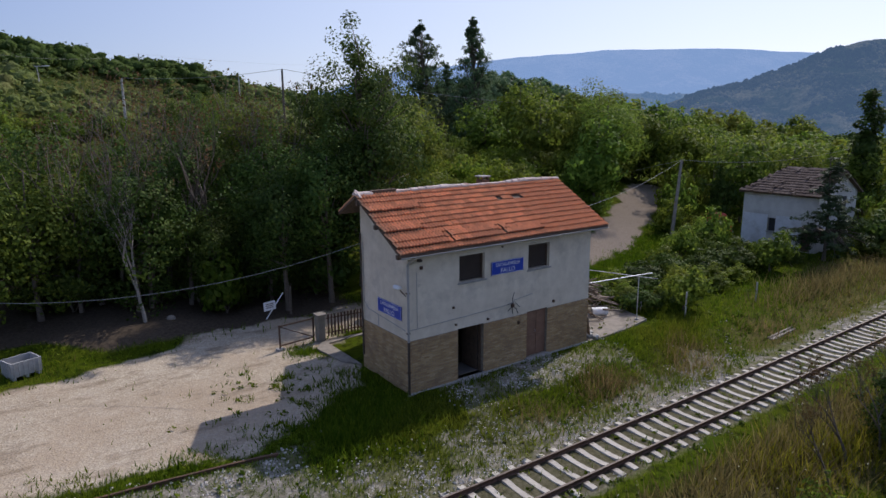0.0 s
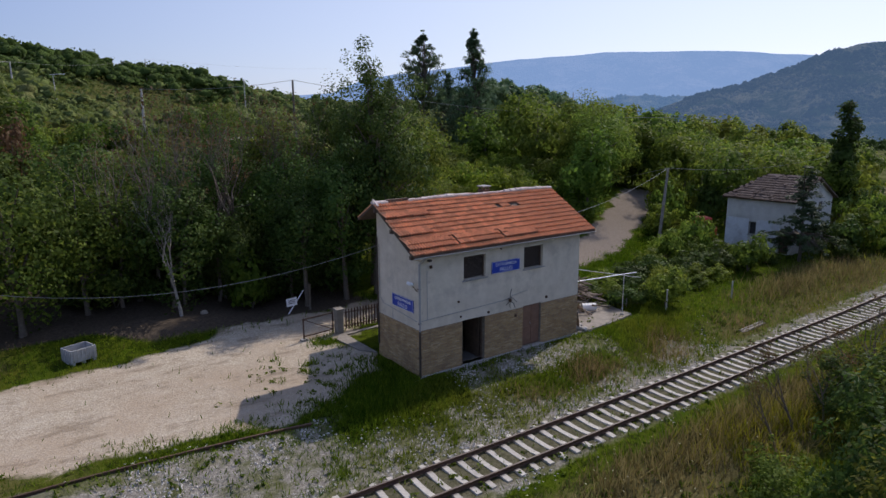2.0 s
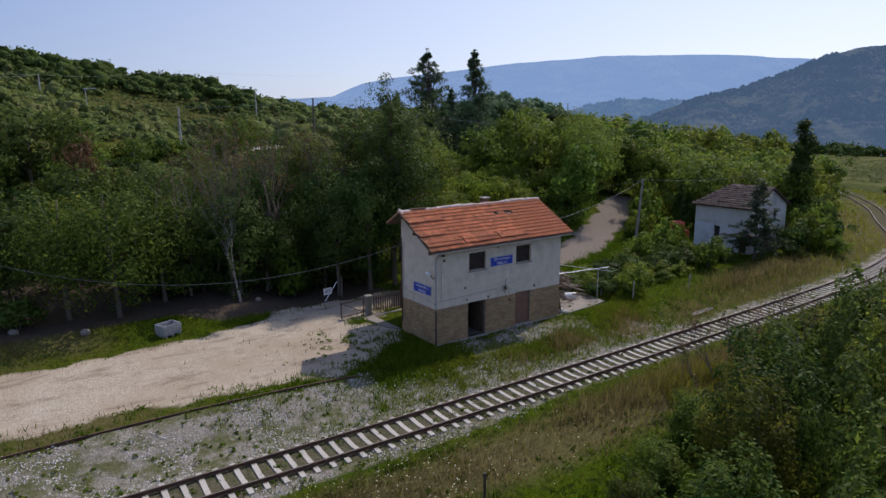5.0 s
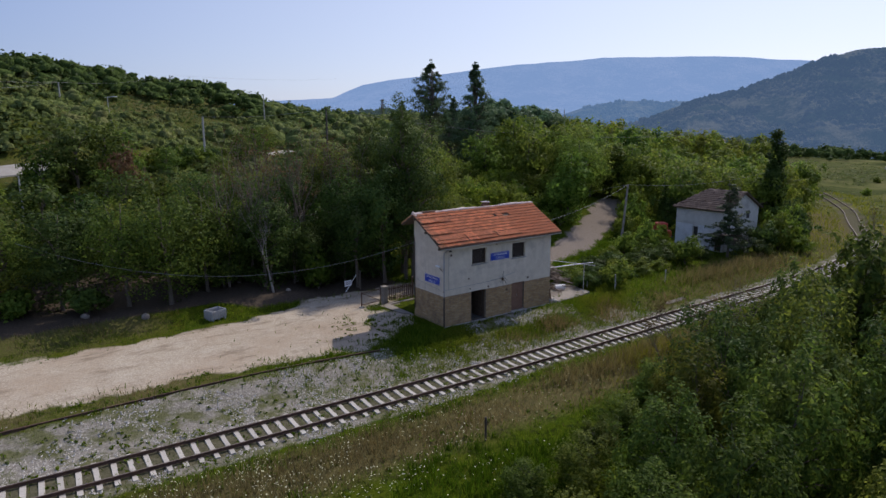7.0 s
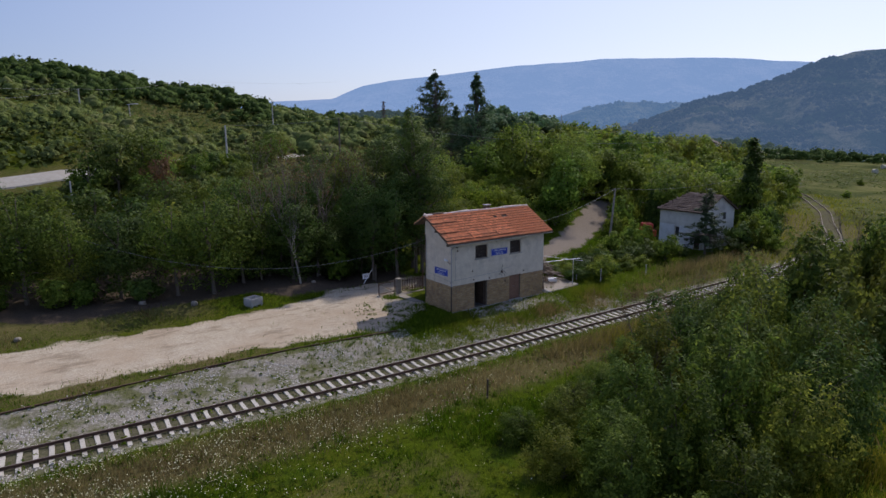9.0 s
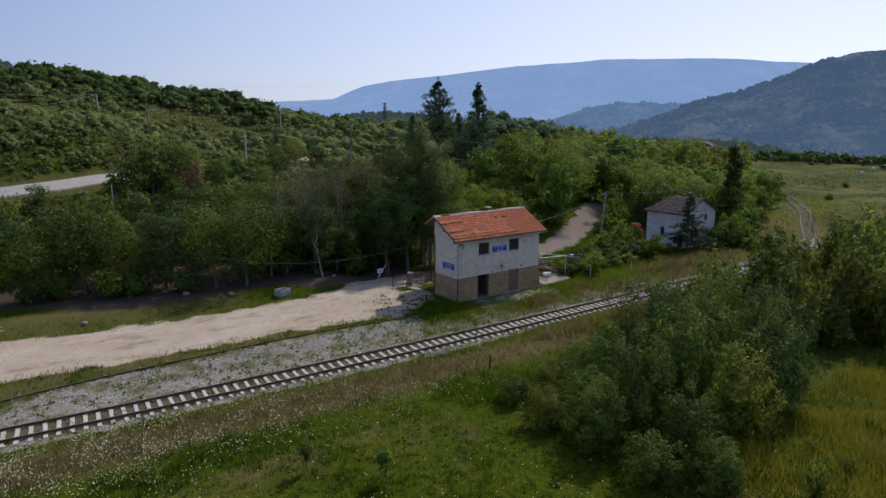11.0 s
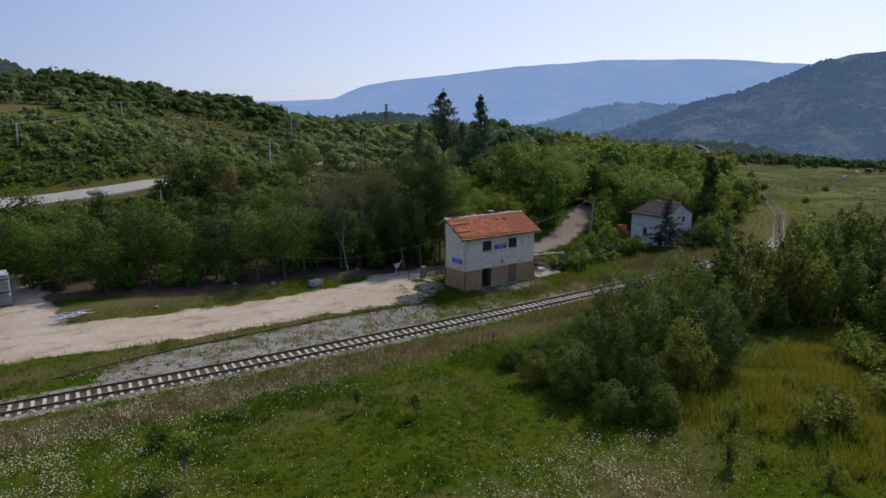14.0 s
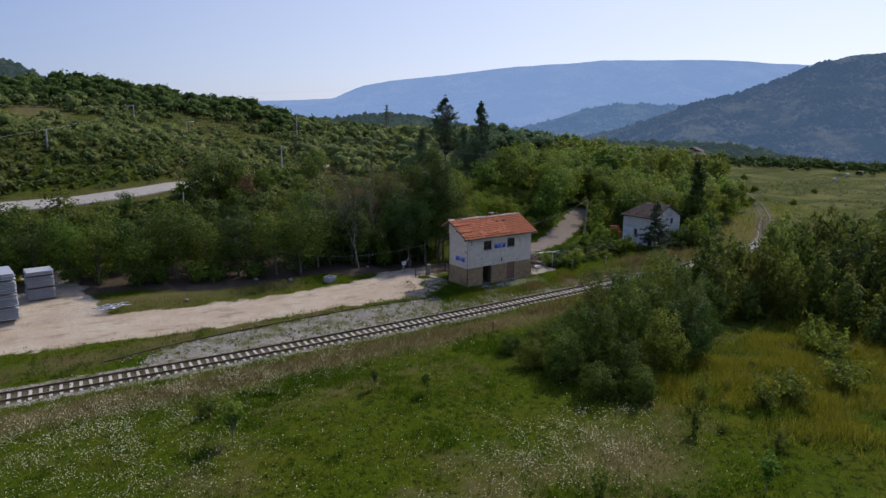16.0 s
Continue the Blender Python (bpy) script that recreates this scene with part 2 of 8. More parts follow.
BLACK = surface("black_rubber", (0.02, 0.02, 0.02), (0.04, 0.04, 0.04), 6, 0.7, 0)
WIRE = surface("cable", (0.05, 0.05, 0.05), (0.09, 0.09, 0.09), 6, 0.6, 0)
WIRE_PALE = surface("pale_cable", (0.16, 0.16, 0.15), (0.24, 0.24, 0.23), 6, 0.5, 0)
LOG = surface("firewood", (0.13, 0.1, 0.075), (0.3, 0.245, 0.19), 8, 0.9, 0.4, 0.01, (0.09, 0.065, 0.05), 2, 0.6, jitter=0.25)
STONE = surface("white_limestone", (0.36, 0.33, 0.285), (0.53, 0.495, 0.44), 12, 0.95, 0.2, 0.01, jitter=0.1)
ROAD = surface("pale_road", (0.3, 0.275, 0.235), (0.4, 0.37, 0.325), 2.5, 0.95, 0.2, 0.01, (0.33, 0.28, 0.22), 0.3, 0.6, world_space=True)
SLAB_OLD = surface("dirty_concrete", (0.2, 0.175, 0.145), (0.3, 0.265, 0.22), 4, 0.95, 0.4, 0.01, (0.13, 0.11, 0.085), 0.9, 0.8)
BOX_GREY = surface("grey_plastic_box", (0.3, 0.3, 0.3), (0.4, 0.4, 0.4), 5, 0.7, 0.1, 0.004, (0.22, 0.21, 0.19), 1.5, 0.6)
INTERIOR = surface("dim_interior", (0.09, 0.085, 0.075), (0.14, 0.13, 0.12), 2, 0.95, 0.2, 0.01)


def brick_material():
    m, nt, bsdf = shader("yellow_brown_brick")
    coord = nt.nodes.new("ShaderNodeTexCoord").outputs["Object"]
    sep = nt.nodes.new("ShaderNodeSeparateXYZ")
    nt.links.new(coord, sep.inputs[0])
    com = nt.nodes.new("ShaderNodeCombineXYZ")
    nt.links.new(math_of(nt, "ADD", sep.outputs[0], sep.outputs[1]), com.inputs[0])
    nt.links.new(sep.outputs[2], com.inputs[1])
    br = node(nt, "ShaderNodeTexBrick", Scale=1.0)
    br.inputs["Color1"].default_value = (0.36, 0.2, 0.1, 1)
    br.inputs["Color2"].default_value = (0.52, 0.33, 0.175, 1)
    br.inputs["Mortar"].default_value = (0.24, 0.18, 0.125, 1)
    br.inputs["Mortar Size"].default_value = 0.011
    br.inputs["Brick Width"].default_value = 0.26
    br.inputs["Row Height"].default_value = 0.075
    nt.links.new(com.outputs[0], br.inputs["Vector"])
    patch = noise_of(nt, coord, 1.1, 5.0)
    col = blend(nt, math_of(nt, "MULTIPLY", ramp(nt, patch, 0.45, 0.75), 0.5), br.outputs["Color"], (0.24, 0.145, 0.085))
    nt.links.new(col, bsdf.inputs["Base Color"])
    bsdf.inputs["Roughness"].default_value = 0.9
    bumped(nt, bsdf, math_of(nt, "SUBTRACT", 1.0, br.outputs["Fac"]), 0.6, 0.008)
    return m


BRICK = brick_material()


def brick_piece_material():
    """Single facing bricks, each of its own firing, with dirt in patches."""
    m, nt, bsdf = shader("facing_brick")
    pos = nt.nodes.new("ShaderNodeNewGeometry")
    own = math_of(nt, "FRACT", math_of(nt, "ADD", pos.outputs["Random Per Island"], math_of(nt, "MULTIPLY", nt.nodes.new("ShaderNodeObjectInfo").outputs["Random"], 5.7)))
    col = blend(nt, ramp(nt, own, 0.0, 0.7), (0.34, 0.215, 0.1), (0.46, 0.31, 0.15))
    col = blend(nt, ramp(nt, own, 0.75, 1.0), col, (0.54, 0.39, 0.21))
    col = blend(nt, math_of(nt, "MULTIPLY", ramp(nt, noise_of(nt, pos.outputs["Position"], 1.3, 6.0), 0.46, 0.7), 0.6), col, (0.2, 0.13, 0.08))
    col = blend(nt, math_of(nt, "MULTIPLY", ramp(nt, noise_of(nt, pos.outputs["Position"], 22, 3.0), 0.4, 0.7), 0.3), col, (0.17, 0.1, 0.055))
    nt.links.new(col, bsdf.inputs["Base Color"])
    bsdf.inputs["Roughness"].default_value = 0.92
    return m


BRICK_PIECE = brick_piece_material()
JOINT = surface("brick_joint", (0.2, 0.165, 0.125), (0.31, 0.26, 0.2), 8, 0.95, 0.3, 0.006, (0.12, 0.09, 0.065), 1.4, 0.6)


def sleeper_material():
    m, nt, bsdf = shader("concrete_sleeper")
    coord = nt.nodes.new("ShaderNodeTexCoord").outputs["Object"]
    grain = noise_of(nt, coord, 9, 5.0)
    col = blend(nt, ramp(nt, grain, 0.3, 0.7), (0.4, 0.365, 0.31), (0.56, 0.52, 0.455))
    sep = nt.nodes.new("ShaderNodeSeparateXYZ")
    nt.links.new(coord, sep.inputs[0])
    off = math_of(nt, "ABSOLUTE", math_of(nt, "SUBTRACT", math_of(nt, "ABSOLUTE", sep.outputs[1]), 0.75))
    near = math_of(nt, "SUBTRACT", 1.0, ramp(nt, math_of(nt, "ADD", off, math_of(nt, "MULTIPLY", grain, 0.12)), 0.1, 0.26))
    col = blend(nt, math_of(nt, "MULTIPLY", near, 0.75), col, (0.16, 0.1, 0.065))
    rnd = nt.nodes.new("ShaderNodeObjectInfo").outputs["Random"]
    col = blend(nt, math_of(nt, "MULTIPLY", ramp(nt, rnd, 0.2, 1.0), 0.35), col, (0.3, 0.27, 0.23))
    nt.links.new(col, bsdf.inputs["Base Color"])
    bsdf.inputs["Roughness"].default_value = 0.9
    bumped(nt, bsdf, noise_of(nt, coord, 30, 4.0), 0.3, 0.005)
    return m


SLEEPER = sleeper_material()


def ground_material():
    """Soil, grass, gravel, track stone and meadow, blended by the zones stored on the sheet and broken up by noise."""
    m, nt, bsdf = shader("ground")
    pos = nt.nodes.new("ShaderNodeNewGeometry").outputs["Position"]
    zone = nt.nodes.new("ShaderNodeVertexColor")
    zone.layer_name = "zone"
    sep = nt.nodes.new("ShaderNodeSeparateColor")
    nt.links.new(zone.outputs["Color"], sep.inputs[0])
    kind = nt.nodes.new("ShaderNodeVertexColor")
    kind.layer_name = "kind"
    sep2 = nt.nodes.new("ShaderNodeSeparateColor")
    nt.links.new(kind.outputs["Color"], sep2.inputs[0])
    fine = noise_of(nt, pos, 7.0, 6.0, 0.7)
    mid = noise_of(nt, pos, 0.9, 5.0, 0.65)
    wide = noise_of(nt, pos, 0.16, 4.0, 0.6)
    stones = node(nt, "ShaderNodeTexVoronoi", Scale=7.0)
    nt.links.new(pos, stones.inputs["Vector"])
    pebble = node(nt, "ShaderNodeTexVoronoi", Scale=16.0)
    nt.links.new(pos, pebble.inputs["Vector"])

    def edge(mask, wobble=0.5, width=0.16):
        w = math_of(nt, "ADD", mask, math_of(nt, "MULTIPLY", math_of(nt, "SUBTRACT", math_of(nt, "ADD", math_of(nt, "MULTIPLY", mid, 0.6), math_of(nt, "MULTIPLY", fine, 0.4)), 0.5), wobble))
        return ramp(nt, w, 0.5 - width, 0.5 + width)

    green = blend(nt, ramp(nt, fine, 0.3, 0.7), (0.03, 0.047, 0.002), (0.072, 0.1, 0.006))
    green = blend(nt, math_of(nt, "MULTIPLY", ramp(nt, wide, 0.45, 0.68), 0.55), green, (0.1, 0.092, 0.014))
    green = blend(nt, math_of(nt, "MULTIPLY", ramp(nt, noise_of(nt, pos, 0.33, 4.0, 0.65), 0.52, 0.66), 0.7), green, (0.034, 0.066, 0.004))
    green = blend(nt, math_of(nt, "MULTIPLY", ramp(nt, noise_of(nt, pos, 1.9, 4.0, 0.7), 0.5, 0.62), 0.8), green, (0.015, 0.023, 0.004))
    dry = blend(nt, ramp(nt, fine, 0.3, 0.7), (0.065, 0.058, 0.02), (0.15, 0.128, 0.055))
    soil = blend(nt, ramp(nt, fine, 0.3, 0.7), (0.045, 0.036, 0.027), (0.105, 0.082, 0.06))
    meadow = blend(nt, ramp(nt, mid, 0.35, 0.65), (0.06, 0.073, 0.018), (0.1, 0.11, 0.03))
    far_mp = nt.nodes.new("ShaderNodeMapping")
    far_mp.inputs["Scale"].default_value = (0.02, 0.07, 0.02)
    nt.links.new(pos, far_mp.inputs["Vector"])
    meadow = blend(nt, ramp(nt, noise_of(nt, far_mp.outputs[0], 1.0, 8.0, 0.75), 0.44, 0.56), meadow, (0.045, 0.058, 0.016))
    meadow = blend(nt, math_of(nt, "MULTIPLY", ramp(nt, noise_of(nt, pos, 0.06, 7.0, 0.75), 0.48, 0.62), 0.8), meadow, (0.155, 0.145, 0.055))
    chip = nt.nodes.new("ShaderNodeSeparateColor")
    nt.links.new(pebble.outputs["Color"], chip.inputs[0])
    gravel = blend(nt, ramp(nt, math_of(nt, "ADD", math_of(nt, "MULTIPLY", fine, 0.6), math_of(nt, "MULTIPLY", chip.outputs[0], 0.4)), 0.28, 0.72), (0.345, 0.282, 0.2), (0.565, 0.485, 0.37))
    gravel = blend(nt, math_of(nt, "MULTIPLY", ramp(nt, mid, 0.52, 0.72), 0.55), gravel, (0.59, 0.52, 0.415))
    gravel = blend(nt, math_of(nt, "MULTIPLY", ramp(nt, wide, 0.44, 0.64), 0.7), gravel, (0.385, 0.29, 0.195))
    streak = node(nt, "ShaderNodeTexNoise", Scale=0.9, Detail=6.0, Roughness=0.75)
    mp = nt.nodes.new("ShaderNodeMapping")
    mp.inputs["Scale"].default_value = (0.38, 1.0, 1.0)
    nt.links.new(pos, mp.inputs["Vector"])
    nt.links.new(mp.outputs[0], streak.inputs["Vector"])
    gravel = blend(nt, math_of(nt, "MULTIPLY", ramp(nt, streak.outputs["Fac"], 0.52, 0.62), 0.8), gravel, (0.225, 0.172, 0.112))
    gravel = blend(nt, math_of(nt, "MULTIPLY", ramp(nt, pebble.outputs["Distance"], 0.35, 0.7), 0.4), gravel, (0.30, 0.26, 0.22))
    stone = blend(nt, ramp(nt, fine, 0.32, 0.66), (0.14, 0.122, 0.096), (0.42, 0.385, 0.325))
    stone = blend(nt, math_of(nt, "MULTIPLY", ramp(nt, pebble.outputs["Distance"], 0.3, 0.65), 0.6), stone, (0.16, 0.145, 0.12))
    weeds = math_of(nt, "ADD", math_of(nt, "MULTIPLY", mid, 0.7), math_of(nt, "MULTIPLY", wide, 0.3))
    stone = blend(nt, math_of(nt, "MULTIPLY", ramp(nt, weeds, 0.45, 0.56), 0.85), stone, blend(nt, ramp(nt, fine, 0.3, 0.7), (0.05, 0.06, 0.014), (0.13, 0.13, 0.045)))

    col = blend(nt, edge(sep2.outputs[0], 0.9, 0.22), green, dry)
    col = blend(nt, edge(sep2.outputs[2]), col, meadow)
    col = blend(nt, edge(sep2.outputs[1], 0.7), col, soil)
    col = blend(nt, edge(sep.outputs[1], 0.9, 0.12), col, stone)
    col = blend(nt, edge(sep.outputs[2], 0.5), col, blend(nt, ramp(nt, fine, 0.3, 0.7), (0.05, 0.05, 0.022), (0.15, 0.135, 0.09)))
    lane = blend(nt, ramp(nt, fine, 0.3, 0.7), (0.15, 0.122, 0.096), (0.27, 0.23, 0.19))
    gravel = blend(nt, math_of(nt, "MULTIPLY", math_of(nt, "SUBTRACT", 1.0, zone.outputs["Alpha"]), ramp(nt, mid, 0.1, 0.3)), gravel, lane)
    col = blend(nt, edge(sep.outputs[0], 0.6, 0.1), col, gravel)
    nt.links.new(col, bsdf.inputs["Base Color"])
    bsdf.inputs["Roughness"].default_value = 1.0
    bsdf.inputs["Specular IOR Level"].default_value = 0.02
    h = math_of(nt, "ADD", math_of(nt, "MULTIPLY", fine, 0.6), math_of(nt, "MULTIPLY", pebble.outputs["Distance"], 0.4))
    bumped(nt, bsdf, h, 0.7, 0.06)
    return m


GROUND = ground_material()


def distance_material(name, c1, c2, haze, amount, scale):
    """Far slopes seen through kilometres of summer air: woods and clearings, with the haze painted over them as
    emission.
    """
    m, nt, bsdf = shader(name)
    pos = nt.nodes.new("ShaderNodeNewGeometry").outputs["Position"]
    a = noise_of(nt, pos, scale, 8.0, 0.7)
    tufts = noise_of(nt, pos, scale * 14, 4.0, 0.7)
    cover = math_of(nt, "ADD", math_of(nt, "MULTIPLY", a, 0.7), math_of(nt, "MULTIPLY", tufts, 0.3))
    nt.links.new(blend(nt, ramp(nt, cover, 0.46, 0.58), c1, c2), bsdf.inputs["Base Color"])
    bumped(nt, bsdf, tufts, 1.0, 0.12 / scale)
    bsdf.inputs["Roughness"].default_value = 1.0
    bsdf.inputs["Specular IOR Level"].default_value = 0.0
    # the slope itself glows evenly in the haze colour
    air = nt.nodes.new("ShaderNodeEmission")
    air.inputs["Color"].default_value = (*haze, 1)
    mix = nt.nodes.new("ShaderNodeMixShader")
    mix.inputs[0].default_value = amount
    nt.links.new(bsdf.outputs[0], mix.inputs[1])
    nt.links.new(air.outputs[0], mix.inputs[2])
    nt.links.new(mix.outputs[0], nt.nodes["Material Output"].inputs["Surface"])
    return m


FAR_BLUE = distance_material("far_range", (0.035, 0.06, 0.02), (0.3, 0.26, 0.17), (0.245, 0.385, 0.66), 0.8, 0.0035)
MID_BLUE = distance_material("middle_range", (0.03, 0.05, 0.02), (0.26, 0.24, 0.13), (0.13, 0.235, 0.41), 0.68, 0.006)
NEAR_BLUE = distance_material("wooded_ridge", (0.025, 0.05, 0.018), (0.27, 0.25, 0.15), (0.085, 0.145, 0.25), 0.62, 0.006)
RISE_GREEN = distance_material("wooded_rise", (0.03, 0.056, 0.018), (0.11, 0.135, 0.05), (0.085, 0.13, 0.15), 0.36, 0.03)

# ---- building blocks ----


def box_bm(bm, size, centre, turn=(0, 0, 0), bevel=0.0):
    made = bmesh.ops.create_cube(bm, size=1.0, matrix=pose(*centre, *turn) @ Matrix.Diagonal((*size, 1)))
    if bevel:
        edges = list({e for v in made["verts"] for e in v.link_edges})
        bmesh.ops.bevel(bm, geom=edges, offset=bevel, segments=1, affect="EDGES", profile=0.5)
    return bm


def rod_bm(bm, a, b, r1, r2=None, sides=8):
    a, b = Vector(a), Vector(b)
    way = b - a
    turn = way.to_track_quat("Z", "Y").to_matrix().to_4x4()
    bmesh.ops.create_cone(bm, cap_ends=True, segments=sides, radius1=r1, radius2=r1 if r2 is None else r2, depth=way.length,
                          matrix=Matrix.Translation((a + b) / 2) @ turn)
    return bm


def tube_data(points, radii, sides, verts, faces):
    """Adds a tapered tube along points to the lists."""
    start = len(verts)
    pts = [Vector(p) for p in points]
    for n, p in enumerate(pts):
        way = (pts[min(n + 1, len(pts) - 1)] - pts[max(n - 1, 0)]).normalized()
        side = way.cross(Vector((0.3, 0.9, 0.2))).normalized()
        other = way.cross(side)
        for k in range(sides):
            a = 2 * math.pi * k / sides
            verts.append(p + float(radii[n]) * (math.cos(a) * side + math.sin(a) * other))
    for n in range(len(pts) - 1):
        for k in range(sides):
            a, b = start + n * sides + k, start + n * sides + (k + 1) % sides
            faces.append((a, b, b + sides, a + sides))
    faces.append(tuple(start + (len(pts) - 1) * sides + k for k in range(sides)))


def mesh_of(name, verts, faces, material, smooth=False):
    me = bpy.data.meshes.new(name)
    me.from_pydata([tuple(v) for v in verts], [], faces)
    me.materials.append(material)
    if smooth:
        me.polygons.foreach_set("use_smooth", [True] * len(me.polygons))
    me.update()
    return me


def finish(bm, name, material, smooth=False):
    me = bpy.data.meshes.new(name)
    bm.to_mesh(me)
    bm.free()
    me.materials.append(material)
    if smooth:
        me.polygons.foreach_set("use_smooth", [True] * len(me.polygons))
    return me


def part(name, bm, material, parent, label="", smooth=False):
    """Links a bmesh, or a finished mesh, as one part under its thing."""
    me = finish(bm, name, material, smooth) if isinstance(bm, bmesh.types.BMesh) else bm
    ob = new(name, me)
    ob.parent = parent
    return tagged(ob, label)


def thing(name, label, category, at=(0, 0, 0), turn=0.0, group="", kind=""):
    ob = new(name)
    ob.empty_display_size = 0.2
    ob.matrix_world = pose(*at, 0, 0, turn)
    return tagged(ob, label, category, group, kind)


def slab(size, centre, turn=(0, 0, 0), bevel=0.0):
    return box_bm(bmesh.new(), size, centre, turn, bevel)


def rod(a, b, r1, r2=None, sides=8):
    return rod_bm(bmesh.new(), a, b, r1, r2, sides)


def wire(points, radius, sides=4):
    verts, faces = [], []
    tube_data(points, [radius] * len(points), sides, verts, faces)
    return verts, faces


def sagging(a, b, sag, n=14):
    a, b = Vector(a), Vector(b)
    return [a.lerp(b, k / n) - Vector((0, 0, 4 * sag * (k / n) * (1 - k / n))) for k in range(n + 1)]


# ---- lie of the land ----
EYE_X, EYE_Y = -43.0, -54.2
AHEAD = Vector((0.587, 0.81)).normalized()
CREST_U = (-1.2, -0.7, -0.52, -0.43, -0.34, -0.25, -0.16, -0.03, 0.10, 0.19, 0.28, 0.37, 0.7, 1.2)
CREST_Z = (34.5, 31.5, 28.8, 26, 20.5, 17.2, 13.5, 11.5, 9, 6.5, 3, 0, -2, -3)
BROW_U = (-1.2, -0.7, -0.6, -0.52, -0.456, -0.394, -0.314, -0.25, -0.2, -0.12)
BROW_Z = (-3.5, -3.3, -0.8, 1.9, 1.0, 1.4, 4.0, 1.8, 0.8, 0)
RISE_R = (0, 72, 82, 96, 114, 135, 159, 195, 270, 330, 460, 700, 6000)
RISE_Z = (0, 0, 0.03, 0.22, 0.5, 0.51, 0.52, 0.6, 1.0, 0.98, 0.55, 0.1, 0.0)
TRACK_X = (-70, -55, -39, -28, -18, -8, 0, 10, 25, 35, 44, 52, 57, 64, 73, 82, 90, 104, 125)
TRACK_Y = (-1.0, -2.6, -4.0, -5.0, -5.6, -6.05, -6.3, -6.5, -6.6, -6.5, -5.9, -4.6, -3.3, 0.0, 4.6, 8.8, 13.8, 22, 37)
RAIL_Z = -0.4


def smooth_line(xs, ys, step=0.5, width=9):
    length = np.r_[0, np.cumsum(np.hypot(np.diff(xs), np.diff(ys)))]
    s = np.arange(0, length[-1], step)
    x, y = np.interp(s, length, xs), np.interp(s, length, ys)
    k = np.ones(width) / width
    for _ in range(2):
        x[width:-width] = np.convolve(x, k, "same")[width:-width]
        y[width:-width] = np.convolve(y, k, "same")[width:-width]
    return x, y


TX, TY = smooth_line(TRACK_X, TRACK_Y)
SX, SY = smooth_line((-36.5, -31.5, -26, -21, -16.6, -11.7, -6.7, -5.2), (-0.85, -0.45, -0.35, -0.35, -0.3, -0.42, -1.04, -1.3))
RX, RY = smooth_line((-4, 3, 12, 20, 26, 30.5, 35, 40, 45, 49), (9.3, 9.6, 10.2, 11.3, 13.2, 15.2, 17.6, 20.3, 23.4, 25.2))
HX, HY = smooth_line((-160, -110, -75, -55, -40.8, -31.4, -24.2, -15.5, -5.5, 2, 9, 16, 30), (30, 35, 39, 40.8, 41.6, 42.4, 43.8, 46.6, 50.6, 56.6, 65, 76, 95))


def near_line(x, y, lx, ly):
    """The distance of each place from a line, in plan."""
    x, y = np.atleast_1d(x).astype(float), np.atleast_1d(y).astype(float)
    best = np.full(x.shape, 1e9)
    for a, b in zip(lx[::3], ly[::3]):
        best = np.minimum(best, np.hypot(x - a, y - b))
    return best


def step01(v, a, b):
    w = np.clip((np.asarray(v, float) - a) / (b - a), 0, 1)
    return w * w * (3 - 2 * w)


def land(x, y):
    """The height of the ground, for arrays of places."""
    x, y = np.asarray(x, float), np.asarray(y, float)
    dx, dy = x - EYE_X, y - EYE_Y
    deep = dx * AHEAD.x + dy * AHEAD.y
    across = dx * AHEAD.y - dy * AHEAD.x
    r = np.hypot(dx, dy)
    u = np.where(deep > 1, across / np.maximum(deep, 1), np.sign(across) * 3)
    z = np.interp(u, CREST_U, CREST_Z) * np.interp(r, RISE_R, RISE_Z)
    z = z + np.interp(u, BROW_U, BROW_Z) * step01(r, 185, 262) * step01(700 - r, 0, 350)
    z = np.where(deep > 1, z, 0)
    z = z * step01(y, 10, 26) - 70 * step01(r, 300, 1000)
    # the verge falls from the yard to the track and the field
    ty = np.interp(x, TX, TY)
    z = z - 0.62 * step01(ty + 5.2 - y, 0.0, 3.2) * step01(95 - x, 0, 30)
    z = z - 0.35 * step01(ty - 3.0 - y, 0, 5) + 0.28 * np.sin(x * 0.11 + 1.0) * np.sin(y * 0.13) * step01(ty - 6 - y, 0, 8)
    # a low bank behind the yard
    z = z + 0.55 * step01(y - 9.8 - 0.03 * np.abs(x), 0.0, 3.0) * step01(-2 - x, 0, 4) * step01(x + 80, 0, 20)
    return z


def land_at(x, y):
    return float(land(np.array([x]), np.array([y]))[0])


def grid_lines(lo, hi, fine, far, growth=1.28):
    lines = list(np.arange(lo, hi + 1e-6, fine))
    step = fine
    while lines[-1] < far:
        step *= growth
        lines.append(lines[-1] + step)
    step = fine
    while lines[0] > -far:
        step *= growth
        lines.insert(0, lines[0] - step)
    return np.array(lines)


def inside(x, y, corners):
    """Signed depth inside a polygon, roughly: positive within."""
    n = len(corners)
    within = np.zeros(x.shape, bool)
    best = np.full(x.shape, 1e9)
    for k in range(n):
        (ax, ay), (bx, by) = corners[k], corners[(k + 1) % n]
        cross = (ay > y) != (by > y)
        with np.errstate(divide="ignore", invalid="ignore"):
            at = (bx - ax) * (y - ay) / (by - ay + 1e-12) + ax
        within ^= cross & (x < at)
        ex, ey = bx - ax, by - ay
        s = np.clip(((x - ax) * ex + (y - ay) * ey) / (ex * ex + ey * ey), 0, 1)
        best = np.minimum(best, np.hypot(x - ax - s * ex, y - ay - s * ey))
    return np.where(within, best, -best)


